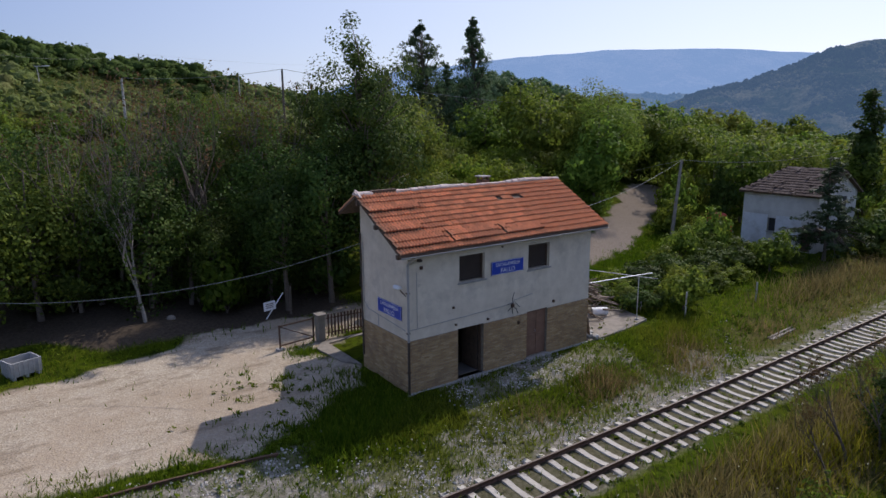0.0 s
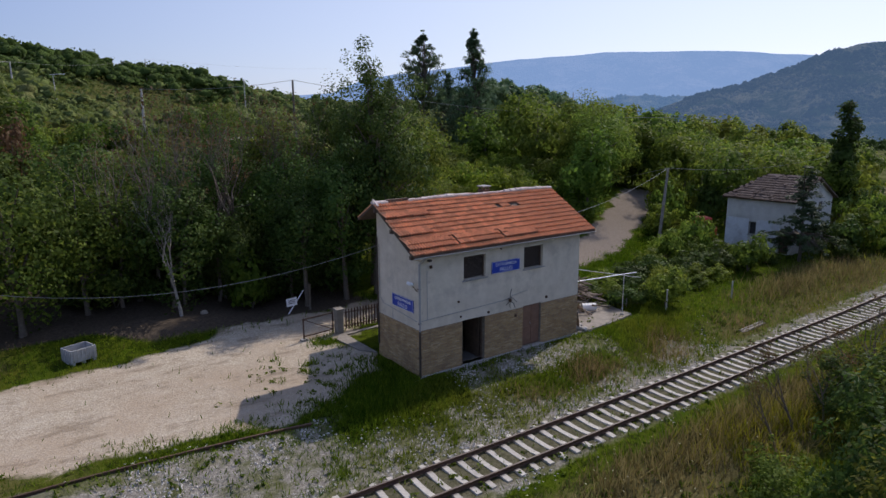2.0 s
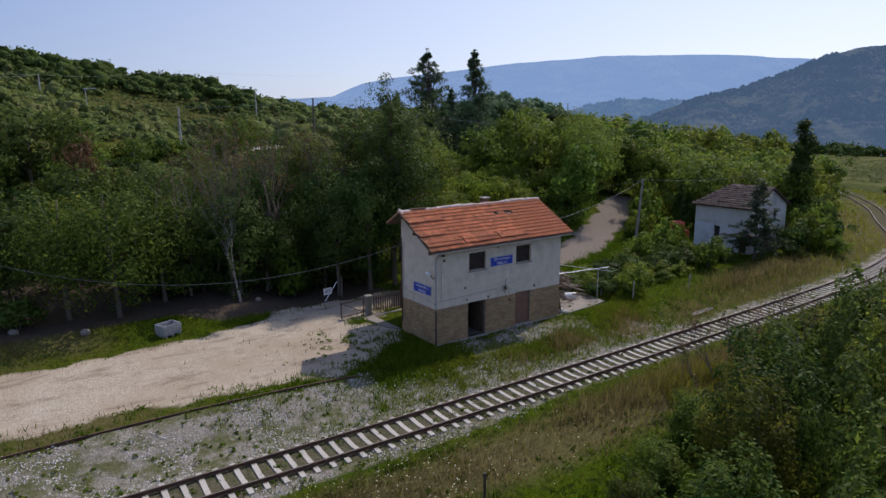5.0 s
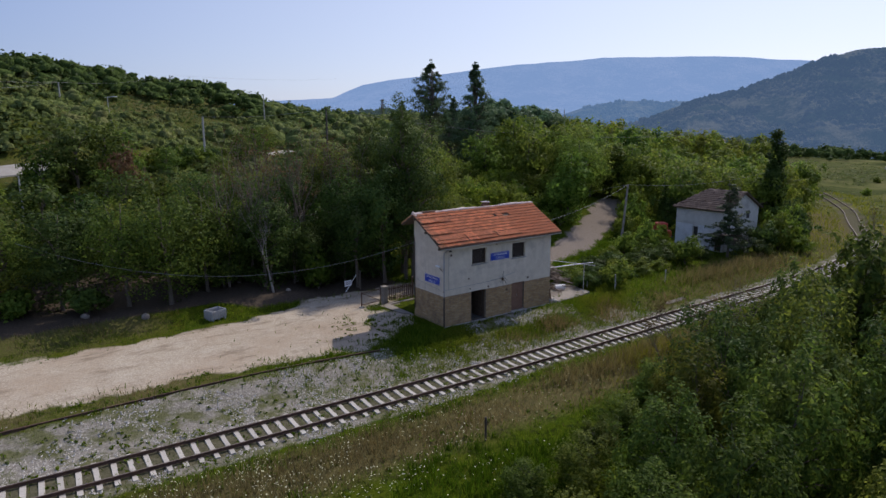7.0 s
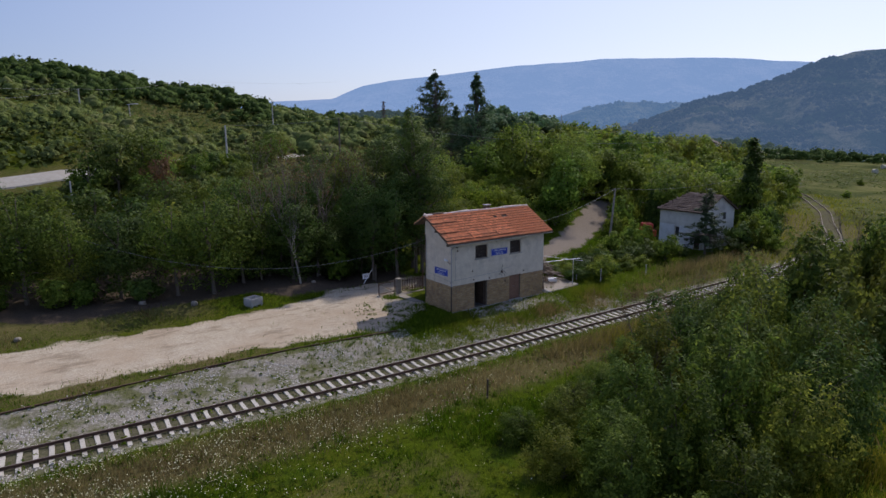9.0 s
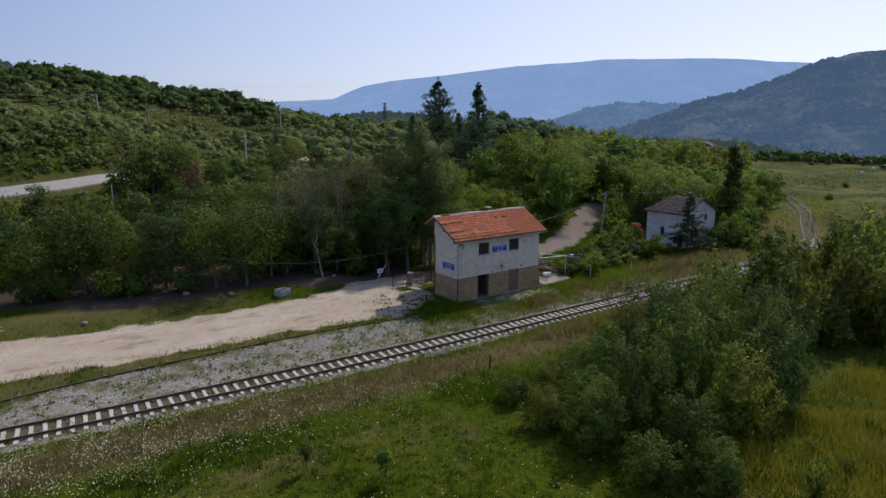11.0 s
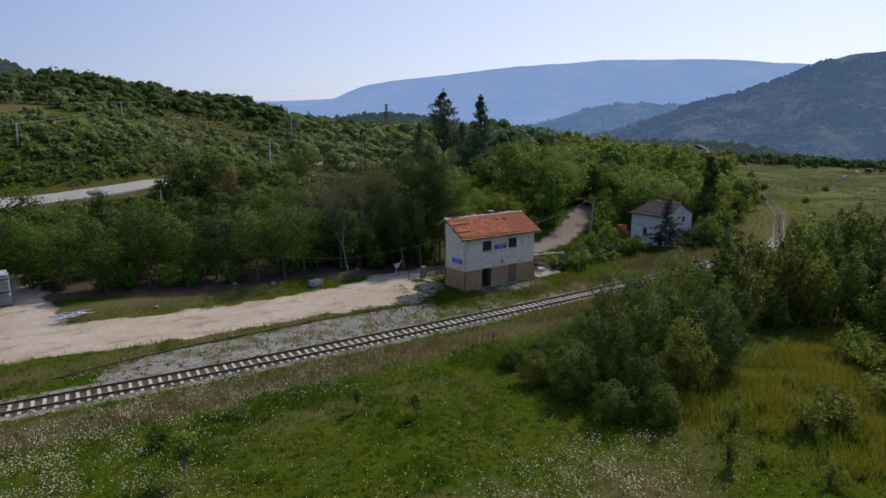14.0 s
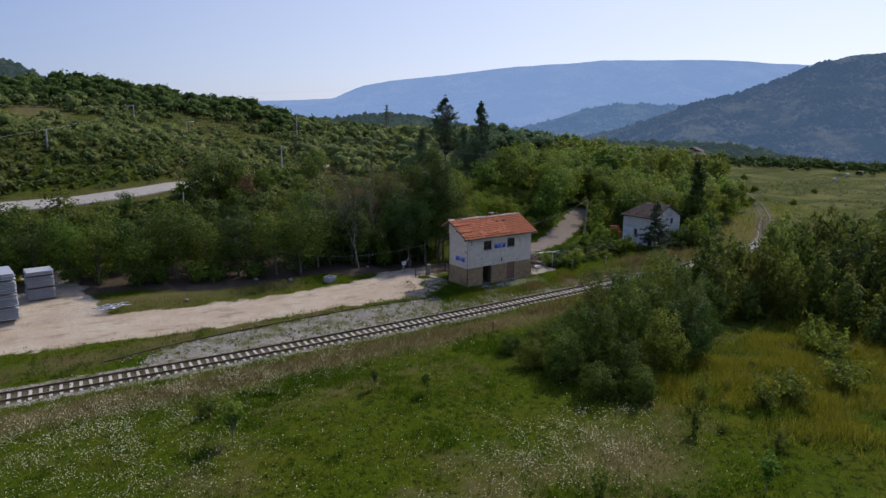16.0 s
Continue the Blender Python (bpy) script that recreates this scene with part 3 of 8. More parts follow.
YARD = ((-75, 17), (-55, 14.5), (-37, 11.8), (-26.3, 9.7), (-18.8, 8.9), (-12.3, 9.0), (-7, 10.2), (-2, 11.5), (1, 8.6), (0.6, 6.9), (-1.3, 6.5), (-0.7, 5.4), (-0.4, 3.6),
        (-1.6, 1.9), (-3.4, 0.5), (-6.2, -0.4), (-10, 0.3), (-14, 1.0), (-20, 1.2), (-28, 1.6), (-39, 3.6), (-55, 6.5), (-75, 9))


def lumpy(x, y, scale, seed):
    return np.array([noise.noise((a * scale, b * scale, seed)) for a, b in zip(x, y)])


def zones(x, y):
    """How far each place is yard gravel, track stone and so on (0 to 1)."""
    yard = inside(x, y, YARD)
    road = 1.8 - near_line(x, y, RX, RY)
    slab_way = np.minimum(2.2 - np.abs(x + 36.5 + 0.1 * (y - 12)), 10.5 - np.abs(y - 17))
    stack_ground = np.minimum.reduce([-37.4 - x, 21 - y, y - 4])
    gravel = np.maximum.reduce([yard, road, slab_way, stack_ground])
    gravel = gravel + 0.75 * lumpy(x, y, 0.55, 21.0) + 0.5 * lumpy(x, y, 1.5, 31.0)
    gravel = np.clip(0.5 + gravel / 1.9, 0, 1)
    ty = np.interp(x, TX, TY)
    off = near_line(x, y, TX, TY)
    sy = np.interp(x, SX, SY)
    bed = np.where(y > ty, 2.0, 1.35 + 0.5 * step01(-x, -4, 6)) - off
    siding = np.minimum.reduce([y - ty - 0.6, sy - 0.15 - y, 0.35 * (-5.6 - x), 0.4 * (x + 34)])
    strip = np.minimum.reduce([y - ty - 1.0, ty + 3.4 - y, x + 6, 0.5 * (16 - x)])
    front = np.minimum.reduce([y + 2.3, -0.2 - y, x - 1.0, 10.2 - x])
    ragged = 0.55 * lumpy(x, y, 0.45, 81.0) + 0.35 * lumpy(x, y, 1.3, 83.0)
    pebbles = np.clip(0.5 + np.maximum(bed, np.maximum.reduce([siding * 0.8, strip * 0.4 - 0.12, front]) + ragged) / 1.1, 0, 1)
    pebbles = pebbles * step01(60 - x, 0, 10)
    # dry grass along the track's field side, east of the house and among the bushes
    d = np.maximum(0.85 * np.exp(-(((ty - 4.2 - y) / 2.0) ** 2)), 0.6 * np.exp(-(((ty + 2.9 - y) / 1.9) ** 2)) * step01(x, -3, 4))
    d = np.maximum(d, 0.65 * np.exp(-(((x - 36) / 11) ** 2 + ((y + 1.2) / 3.2) ** 2)))
    d = np.maximum(d, 0.75 * np.exp(-(((x + 14) / 5) ** 2 + ((y + 33) / 5) ** 2)))
    d = np.maximum(d, 0.4 * step01(x, -6, 4) * step01(-14 - y, 0, 8))
    d = np.maximum(d, (0.2 + 0.5 * lumpy(x, y, 0.11, 71.0) + 0.35 * lumpy(x, y, 0.5, 73.0)) * step01(ty - 6 - y, 0, 4))
    away = np.hypot(x - EYE_X, y - EYE_Y)
    deep = (x - EYE_X) * AHEAD.x + (y - EYE_Y) * AHEAD.y
    u = np.where(deep > 1, ((x - EYE_X) * AHEAD.y - (y - EYE_Y) * AHEAD.x) / np.maximum(deep, 1), 3.0)
    d = np.maximum(d, (0.42 + 0.4 * lumpy(x, y, 0.024, 61.0) + 0.3 * lumpy(x, y, 0.13, 63.0)) * step01(y, 26, 60)) * step01(420 - away, 0, 80)
    # tired grass along the yard's edges
    d = np.maximum(d, (0.6 + 0.3 * lumpy(x, y, 0.3, 76.0)) * np.exp(-(((y - np.interp(x, SX, SY) - 1.0) / 1.8) ** 2)) * step01(-x, 8, 16))
    d = np.maximum(d, (0.66 + 0.25 * lumpy(x, y, 0.3, 75.0)) * np.exp(-(((y - 12.5) / 4.0) ** 2)) * step01(-x, 10, 18))
    # a mown strip high on the hill and a pale bank at its foot
    d = np.maximum(d, 1.1 * np.exp(-(((u + 0.615) / 0.055) ** 2 + ((away - 203) / 14) ** 2)))
    d = np.maximum(d, 0.9 * np.exp(-(((u + 0.16) / 0.05) ** 2 + ((away - 232) / 20) ** 2)))
    d = np.maximum(d, 0.6 * np.exp(-((near_line(x, y, HX, HY) / 4.5) ** 2)))
    d = np.maximum(d, 0.85 * step01(x, 42, 60) * step01(16 - y, 0, 8))
    # bare soil under the wood behind the yard
    s = np.clip(0.95 * step01(y - 12.1 + 1.7 * step01(x, -11, -8) - 5.0 * step01(-x, 24, 32), 0, 1.6), 0, 1) * step01(30 - y, 0, 10) * step01(6 - x, 0, 4) * step01(x + 70, 0, 30)
    s = np.maximum(s, 0.8 * np.exp(-(((x - 66) / 12) ** 2 + ((y - 70) / 8) ** 2)))
    m = step01(x - 0.4 * np.maximum(y, 0), 55, 95) * step01(360 - np.hypot(x - EYE_X, y - EYE_Y), 0, 40)
    return gravel, pebbles, d, s, m


def build_ground():
    gx = grid_lines(-48, 62, 0.42, 4700)
    gy = grid_lines(-46, 26, 0.42, 4700)
    gy = np.concatenate([gy[gy < 26.2], np.arange(27, 90, 1.3), gy[gy > 90]])
    x, y = [a.ravel() for a in np.meshgrid(gx, gy)]
    z = land(x, y)
    gravel, pebbles, dry, soil, meadow = zones(x, y)
    soft = 1 - np.maximum(gravel, pebbles)
    rough = np.array([noise.noise((a * 0.7, b * 0.7, 0.0)) * 0.10 + noise.noise((a * 2.3, b * 2.3, 5.0)) * 0.04 for a, b in zip(x, y)])
    z = z + rough * (0.25 + 0.75 * soft) * (np.abs(x) < 400)
    nx, ny = len(gx), len(gy)
    k = np.arange(nx * ny).reshape(ny, nx)
    quads = np.stack([k[:-1, :-1], k[:-1, 1:], k[1:, 1:], k[1:, :-1]], -1).reshape(-1, 4)
    me = bpy.data.meshes.new("ground")
    me.from_pydata(np.stack([x, y, z], -1).tolist(), [], quads.tolist())
    me.polygons.foreach_set("use_smooth", [True] * len(me.polygons))
    one = np.ones_like(x)
    lane = 1 - np.clip(0.5 + (3.0 - near_line(x, y, RX, RY)) / 1.0, 0, 1) * step01(x, 0, 6)
    for name, chans, alpha in (("zone", (gravel, pebbles, np.clip(0.5 + (1.25 - near_line(x, y, TX, TY)) / 0.5, 0, 1)), lane), ("kind", (dry, soil, meadow), one)):
        at = me.color_attributes.new(name, "FLOAT_COLOR", "POINT")
        at.data.foreach_set("color", np.stack([*chans, alpha], -1).astype(np.float32).ravel())
    me.materials.append(GROUND)
    tagged(new("ground", me), "grassy valley floor with a white gravel yard and wooded hillside", "ground", kind="structure")


build_ground()


def ribbon(name, label, lx, ly, width, lift, material, every=2):
    verts, faces = [], []
    idx = list(range(0, len(lx), every))
    for i in idx:
        a, b = max(i - 2, 0), min(i + 2, len(lx) - 1)
        way = Vector((lx[b] - lx[a], ly[b] - ly[a])).normalized()
        side = Vector((-way.y, way.x))
        w = width * (1 + 0.12 * noise.noise((lx[i] * 0.2, ly[i] * 0.2, 3.0)))
        for s, drop in ((-0.54, -0.5), (-0.47, 0.0), (0.47, 0.0), (0.54, -0.5)):
            px, py = lx[i] + side.x * w * s, ly[i] + side.y * w * s
            verts.append((px, py, land_at(px, py) + lift + drop))
    for j in range(len(idx) - 1):
        for k in range(3):
            a = j * 4 + k
            faces.append((a, a + 4, a + 5, a + 1))
    tagged(new(name, mesh_of(name, verts, faces, material)), label, "road", kind="structure")


ribbon("road", "pale sunlit road running along the hillside", HX, HY, 2.1, 0.14, ROAD)

# ---- far ranges ----
LEFT_OF = Vector((-AHEAD.y, AHEAD.x))


def ball():
    """The corners and faces of a twenty-sided ball."""
    bm = bmesh.new()
    bmesh.ops.create_icosphere(bm, subdivisions=1, radius=1.0)
    v = np.array([w.co[:] for w in bm.verts])
    f = np.array([[w.index for w in face.verts] for face in bm.faces])
    bm.free()
    return v, f[v[f].mean(1)[:, 2] > -0.45]


BALL, BALL_FACES = ball()


def build_range(name, label, px, py, far, near, foot, material, rough, seed, trees=0, size=5.0):
    """A range of hills round the horizon: its crest as seen over the valley, slopes that fall forward to its foot, and woods on them."""
    bearings = np.linspace(px[0], px[-1], 420)
    crest = np.interp(bearings, px, py)
    verts, faces, rows = [], [], 16
    for n, (u, v) in enumerate(zip(bearings, crest)):
        way = AHEAD - LEFT_OF * u
        for k in range(rows + 1):
            f = k / rows
            r = far + (near - far) * f
            wob = (noise.fractal(Vector((u * 9, f * 2.2, seed)), 0.9, 2.1, 5) + 0.25 * noise.noise((u * 260, f * 9, seed))) * rough * (0.25 + 3.0 * f * (1 - f))
            top = 18 + far * v
            z = foot + (top - foot) * (1 - f) ** 1.25 + wob
            spur = 1 + 0.05 * noise.noise((u * 14, f * 1.5, seed + 7)) * f
            verts.append((EYE_X + way.x * r * spur, EYE_Y + way.y * r * spur, z))
    for n in range(len(bearings) - 1):
        for k in range(rows):
            a = n * (rows + 1) + k
            faces.append((a, a + 1, a + rows + 2, a + rows + 1))
    if trees:
        rng = np.random.default_rng(int(seed))
        slope = np.array([tuple(v) for v in verts]).reshape(len(bearings), rows + 1, 3)
        seen = np.nonzero(np.abs(bearings) < 0.85)[0]
        i = rng.integers(seen[0], max(seen[-1] - 1, seen[0] + 1), trees)
        f = rng.uniform(0, 1, trees) ** 1.4 * (rows - 1.01)
        k, w = f.astype(int), (f % 1)[:, None]
        e = rng.uniform(0, 1, (trees, 1))
        at = (slope[i, k] * (1 - w) + slope[i, k + 1] * w) * (1 - e) + (slope[i + 1, k] * (1 - w) + slope[i + 1, k + 1] * w) * e
        cover = np.array([noise.noise((p[0] * 0.006, p[1] * 0.006, seed)) for p in at])
        at = at[cover > -0.15]
        r = size * rng.uniform(0.6, 1.3, (len(at), 1, 1))
        lumps = BALL[None] * rng.uniform(0.6, 1.2, (len(at), len(BALL), 1)) * r + at[:, None]
        crowns = (np.arange(len(at))[:, None, None] * len(BALL) + BALL_FACES[None]).reshape(-1, 3).tolist()
        tagged(new("far_woods", mesh_of("far_woods", lumps.reshape(-1, 3), crowns, material, True)), "distant woods on the slopes", "wood", kind="stuff")
    ob = new(name, mesh_of(name, verts, faces, material, True))
    tagged(ob, label, "mountains", kind="structure")


def sight(px):
    return [(p - 784) / 1128 for p in px]


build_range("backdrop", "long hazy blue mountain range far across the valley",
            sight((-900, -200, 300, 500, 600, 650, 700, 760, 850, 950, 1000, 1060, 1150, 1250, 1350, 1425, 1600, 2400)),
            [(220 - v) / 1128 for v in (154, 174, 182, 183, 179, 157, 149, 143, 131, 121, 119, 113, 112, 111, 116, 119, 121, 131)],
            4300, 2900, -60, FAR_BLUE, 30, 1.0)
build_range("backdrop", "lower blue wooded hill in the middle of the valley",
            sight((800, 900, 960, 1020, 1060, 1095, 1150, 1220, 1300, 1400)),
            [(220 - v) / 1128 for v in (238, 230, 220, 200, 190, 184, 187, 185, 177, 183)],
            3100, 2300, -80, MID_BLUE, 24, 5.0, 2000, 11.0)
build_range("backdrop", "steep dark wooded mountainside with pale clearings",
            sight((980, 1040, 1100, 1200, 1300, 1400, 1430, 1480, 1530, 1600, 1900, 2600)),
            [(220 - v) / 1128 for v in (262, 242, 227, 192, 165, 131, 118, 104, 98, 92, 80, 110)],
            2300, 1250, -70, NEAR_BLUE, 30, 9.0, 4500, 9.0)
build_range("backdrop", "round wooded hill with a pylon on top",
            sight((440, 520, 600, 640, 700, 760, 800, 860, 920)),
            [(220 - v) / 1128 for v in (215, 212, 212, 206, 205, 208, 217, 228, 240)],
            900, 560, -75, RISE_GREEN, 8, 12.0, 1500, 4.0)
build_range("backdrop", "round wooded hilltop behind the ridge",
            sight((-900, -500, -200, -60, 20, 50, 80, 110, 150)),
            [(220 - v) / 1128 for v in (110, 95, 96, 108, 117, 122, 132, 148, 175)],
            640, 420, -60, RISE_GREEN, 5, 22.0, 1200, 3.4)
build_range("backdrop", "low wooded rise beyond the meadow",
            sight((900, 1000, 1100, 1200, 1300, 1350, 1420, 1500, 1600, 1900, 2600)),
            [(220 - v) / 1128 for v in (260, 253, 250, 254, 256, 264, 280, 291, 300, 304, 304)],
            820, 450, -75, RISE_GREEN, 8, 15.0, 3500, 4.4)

# ---- railway ----


def rail_z(x, y):
    """The top of the rails: level by the station, then following the land."""
    w = float(step01(x, 44, 60))
    return RAIL_Z * (1 - w) + (land_at(x, y) + 0.2) * w


def rail_mesh(name, lx, ly, offset, top, material_head, every=2, along=None):
    """A flat-bottomed rail swept along a line."""
    prof = [(-0.06, 0), (0.06, 0), (0.06, 0.012), (0.012, 0.03), (0.012, 0.1), (0.036, 0.112), (0.036, 0.145), (-0.036, 0.145), (-0.036, 0.112),
            (-0.012, 0.1), (-0.012, 0.03), (-0.06, 0.012)]
    verts, faces = [], []
    idx = list(range(0, len(lx), every))
    for i in idx:
        a, b = max(i - 2, 0), min(i + 2, len(lx) - 1)
        way = Vector((lx[b] - lx[a], ly[b] - ly[a])).normalized()
        side = Vector((-way.y, way.x))
        level = along(lx[i], ly[i]) if along else top
        for p, h in prof:
            q = Vector((lx[i], ly[i])) + side * (offset + p)
            verts.append((q.x, q.y, level - 0.145 + h))
    n = len(prof)
    for j in range(len(idx) - 1):
        for k in range(n):
            a, b = j * n + k, j * n + (k + 1) % n
            faces.append((a, b, b + n, a + n))
    faces += [tuple(range(n))[::-1], tuple((len(idx) - 1) * n + k for k in range(n))]
    me = mesh_of(name, verts, faces, RUST)
    me.materials.append(material_head)
    for p in me.polygons:
        if p.index % n == 6:
            p.material_index = 1
    return me


def build_track():
    track = thing("railway_track", "single railway track with rusty rails on pale concrete sleepers", "railway track")
    part("rail", rail_mesh("rail", TX, TY, 0.75, RAIL_Z, STEEL, 2, rail_z), RUST, track, "rusty brown steel rail")
    part("rail", rail_mesh("rail", TX, TY, -0.75, RAIL_Z, STEEL, 2, rail_z), RUST, track, "rusty brown steel rail")
    return track


def build_siding():
    rail = new("siding_rail", rail_mesh("siding_rail", SX, SY, 0.0, 0.1, RUST, 1))
    tagged(rail, "rusty disused siding rail along the gravel yard", "rail")
    for v in rail.data.vertices:
        v.co.z += land_at(v.co.x, v.co.y)


TRACK = build_track()
build_siding()


# ---- station building ----
W, D, H_BRICK, H_EAVE = 9.58, 3.45, 2.06, 5.3
RIDGE_Y, RIDGE_Z, SLOPE = 2.72, 7.22, 0.565


def wall_with_openings(name, length, height, thick, holes, material, base=0.0):
    """A wall in the x-z plane, outer face at y = 0, with rectangular openings cut through; one mesh of butted blocks."""
    xs = sorted({0.0, length, *[v for h in holes for v in (h[0], h[1])]})
    zs = sorted({base, height, *[v for h in holes for v in (h[2], h[3])]})
    bm = bmesh.new()
    solid = {}
    for i in range(len(xs) - 1):
        for k in range(len(zs) - 1):
            cx, cz = (xs[i] + xs[i + 1]) / 2, (zs[k] + zs[k + 1]) / 2
            solid[i, k] = not any(h[0] < cx < h[1] and h[2] < cz < h[3] for h in holes)

    def quad(*pts):
        bm.faces.new([bm.verts.new(p) for p in pts])

    for (i, k), full in solid.items():
        if not full:
            continue
        x0, x1, z0, z1 = xs[i], xs[i + 1], zs[k], zs[k + 1]
        quad((x0, 0, z0), (x1, 0, z0), (x1, 0, z1), (x0, 0, z1))
        quad((x1, thick, z0), (x0, thick, z0), (x0, thick, z1), (x1, thick, z1))
        if not solid.get((i - 1, k)):
            quad((x0, thick, z0), (x0, 0, z0), (x0, 0, z1), (x0, thick, z1))
        if not solid.get((i + 1, k)):
            quad((x1, 0, z0), (x1, thick, z0), (x1, thick, z1), (x1, 0, z1))
        if not solid.get((i, k + 1)):
            quad((x0, 0, z1), (x1, 0, z1), (x1, thick, z1), (x0, thick, z1))
        if not solid.get((i, k - 1)):
            quad((x0, thick, z0), (x1, thick, z0), (x1, 0, z0), (x0, 0, z0))
    bmesh.ops.remove_doubles(bm, verts=bm.verts, dist=1e-4)
    return bm


def prism(points, axis, a, b):
    """A polygon in the plane across an axis, drawn out from a to b."""
    bm = bmesh.new()
    order = {"x": lambda p, t: (t, p[0], p[1]), "y": lambda p, t: (p[0], t, p[1])}[axis]
    lo = [bm.verts.new(order(p, a)) for p in points]
    hi = [bm.verts.new(order(p, b)) for p in points]
    bm.faces.new(lo)
    bm.faces.new(hi[::-1])
    for k in range(len(points)):
        m = (k + 1) % len(points)
        bm.faces.new((lo[k], hi[k], hi[m], lo[m]))
    bmesh.ops.recalc_face_normals(bm, faces=bm.faces)
    return bm


def roof_z(y):
    return RIDGE_Z - 0.14 - SLOPE * abs(y - RIDGE_Y)


DOOR_1, DOOR_2 = (2.23, 3.5, 0.06, 2.08), (5.84, 7.02, 0.1, 2.1)
WIN_1, WIN_2 = (2.31, 3.55, 3.89, 4.93), (5.86, 7.07, 3.89, 4.93)
station = thing("station_house", "two-storey rural railway station with brick base and terracotta roof", "building")


def build_station():
    t = 0.3
    part("brick_wall", wall_with_openings("brick_wall", W, H_BRICK, t, [DOOR_1[:3] + (H_BRICK,), DOOR_2[:3] + (H_BRICK,)], JOINT, -0.9), JOINT, station,
         "yellow-brown facing brick")
    upper = wall_with_openings("plaster_wall", W, roof_z(0) - 0.02, t, [WIN_1, WIN_2, (DOOR_1[0], DOOR_1[1], H_BRICK, DOOR_1[3]), (DOOR_2[0], DOOR_2[1], H_BRICK, DOOR_2[3])], PLASTER, H_BRICK)
    front = part("plaster_wall", upper, PLASTER, station, "stained grey-white plaster")
    front.location.y = 0.02
    # the gable sides, lower brick and upper plaster
    for x0, x1, px in ((0.0, t, 0.02), (W - t, W, -0.02)):
        part("brick_wall", slab((t, D - t, H_BRICK + 0.9), ((x0 + x1) / 2, (D + t) / 2, (H_BRICK - 0.9) / 2)), JOINT if x0 == 0 else BRICK, station)
        side = [(t + 0.02, H_BRICK), (D, H_BRICK), (D, roof_z(D)), (RIDGE_Y, roof_z(RIDGE_Y)), (t + 0.02, roof_z(t))]
        part("plaster_wall", prism(side, "x", x0 + (px if px > 0 else 0), x1 + (px if px < 0 else 0)), PLASTER, station)
    # the back, deeper beyond the first bay
    part("back_wall", slab((2.2, t, roof_z(D) + 0.9), (1.4, D - t / 2 - 0.003, (roof_z(D) - 0.9) / 2)), PLASTER, station)
    part("back_wall", prism([(D, -0.9), (6.2, -0.9), (6.2, roof_z(6.2)), (D, roof_z(D))], "x", 2.5, 2.8), PLASTER, station)
    part("back_wall", prism([(D, -0.9), (6.2, -0.9), (6.2, roof_z(6.2)), (D, roof_z(D))], "x", W - t, W - 0.02), PLASTER, station)
    part("back_wall", slab((W - 2.84, t, roof_z(6.2) + 0.9), ((W + 2.8) / 2 - 0.02, 6.05, (roof_z(6.2) - 0.9) / 2)), PLASTER, station)
    part("floor", slab((W - 0.62, D - 0.62, 0.1), (W / 2, D / 2, 0.0)), INTERIOR, station)
    part("upper_floor", slab((W - 0.62, D - 0.62, 0.2), (W / 2, D / 2, 2.75)), INTERIOR, station)
    part("inner_wall", slab((0.12, D - 0.64, 2.55), (4.6, D / 2, 1.33)), INTERIOR, station)
    # plain string course where brick meets plaster
    # roof deck, front and back
    th = 0.1

    def deck(y0, y1, x0, x1):
        a = [(y0, roof_z(y0) + 0.0), (y1, roof_z(y1) + 0.0), (y1, roof_z(y1) + th), (y0, roof_z(y0) + th)]
        return prism(a, "x", x0, x1)

    part("roof_deck", deck(-0.42, RIDGE_Y, -0.58, W + 0.55), DARK_WOOD, station, "dark timber roof boarding")
    part("roof_deck", deck(RIDGE_Y, 4.1, -0.58, 2.2), DARK_WOOD, station)
    part("roof_deck", deck(RIDGE_Y, 6.75, 2.2, W + 0.55), DARK_WOOD, station)
    part("back_tiles", prism([(RIDGE_Y, roof_z(RIDGE_Y) + th + 0.004), (4.1, roof_z(4.1) + th + 0.004), (4.1, roof_z(4.1) + th + 0.07), (RIDGE_Y, roof_z(RIDGE_Y) + th + 0.07)], "x", -0.58, 2.2), TILE, station)
    part("back_tiles", prism([(RIDGE_Y, roof_z(RIDGE_Y) + th + 0.004), (6.75, roof_z(6.75) + th + 0.004), (6.75, roof_z(6.75) + th + 0.07), (RIDGE_Y, roof_z(RIDGE_Y) + th + 0.07)], "x", 2.2, W + 0.55), TILE, station)
    # fascia, purlin ends, gutter
    part("fascia", slab((W + 1.13, 0.03, 0.13), (W / 2, -0.437, roof_z(-0.42) + 0.03)), DARK_WOOD, station)
    verts, faces = [], []
    gy, gz = -0.5, roof_z(-0.42) + 0.02
    n = 9
    for x in (-0.55, W + 0.52):
        for k in range(n):
            a = math.pi + math.pi * k / (n - 1)
            verts.append((x, gy + 0.06 * math.cos(a), gz + 0.06 * math.sin(a)))
        for k in range(n):
            a = 2 * math.pi - math.pi * k / (n - 1)
            verts.append((x, gy + 0.053 * math.cos(a), gz + 0.004 + 0.053 * math.sin(a)))
    m = 2 * n
    for k in range(m):
        faces.append((k, (k + 1) % m, m + (k + 1) % m, m + k))
    part("gutter", mesh_of("gutter", verts, faces, PIPE, True), PIPE, station, "thin grey metal gutter")
    for y in (-0.2, 1.3, 2.6):
        part("purlin", slab((0.62, 0.14, 0.16), (-0.27, y, roof_z(y) - 0.085 - 0.04)), DARK_WOOD, station)
        part("purlin", slab((0.58, 0.14, 0.16), (W + 0.27, y, roof_z(y) - 0.085 - 0.04)), DARK_WOOD, station)
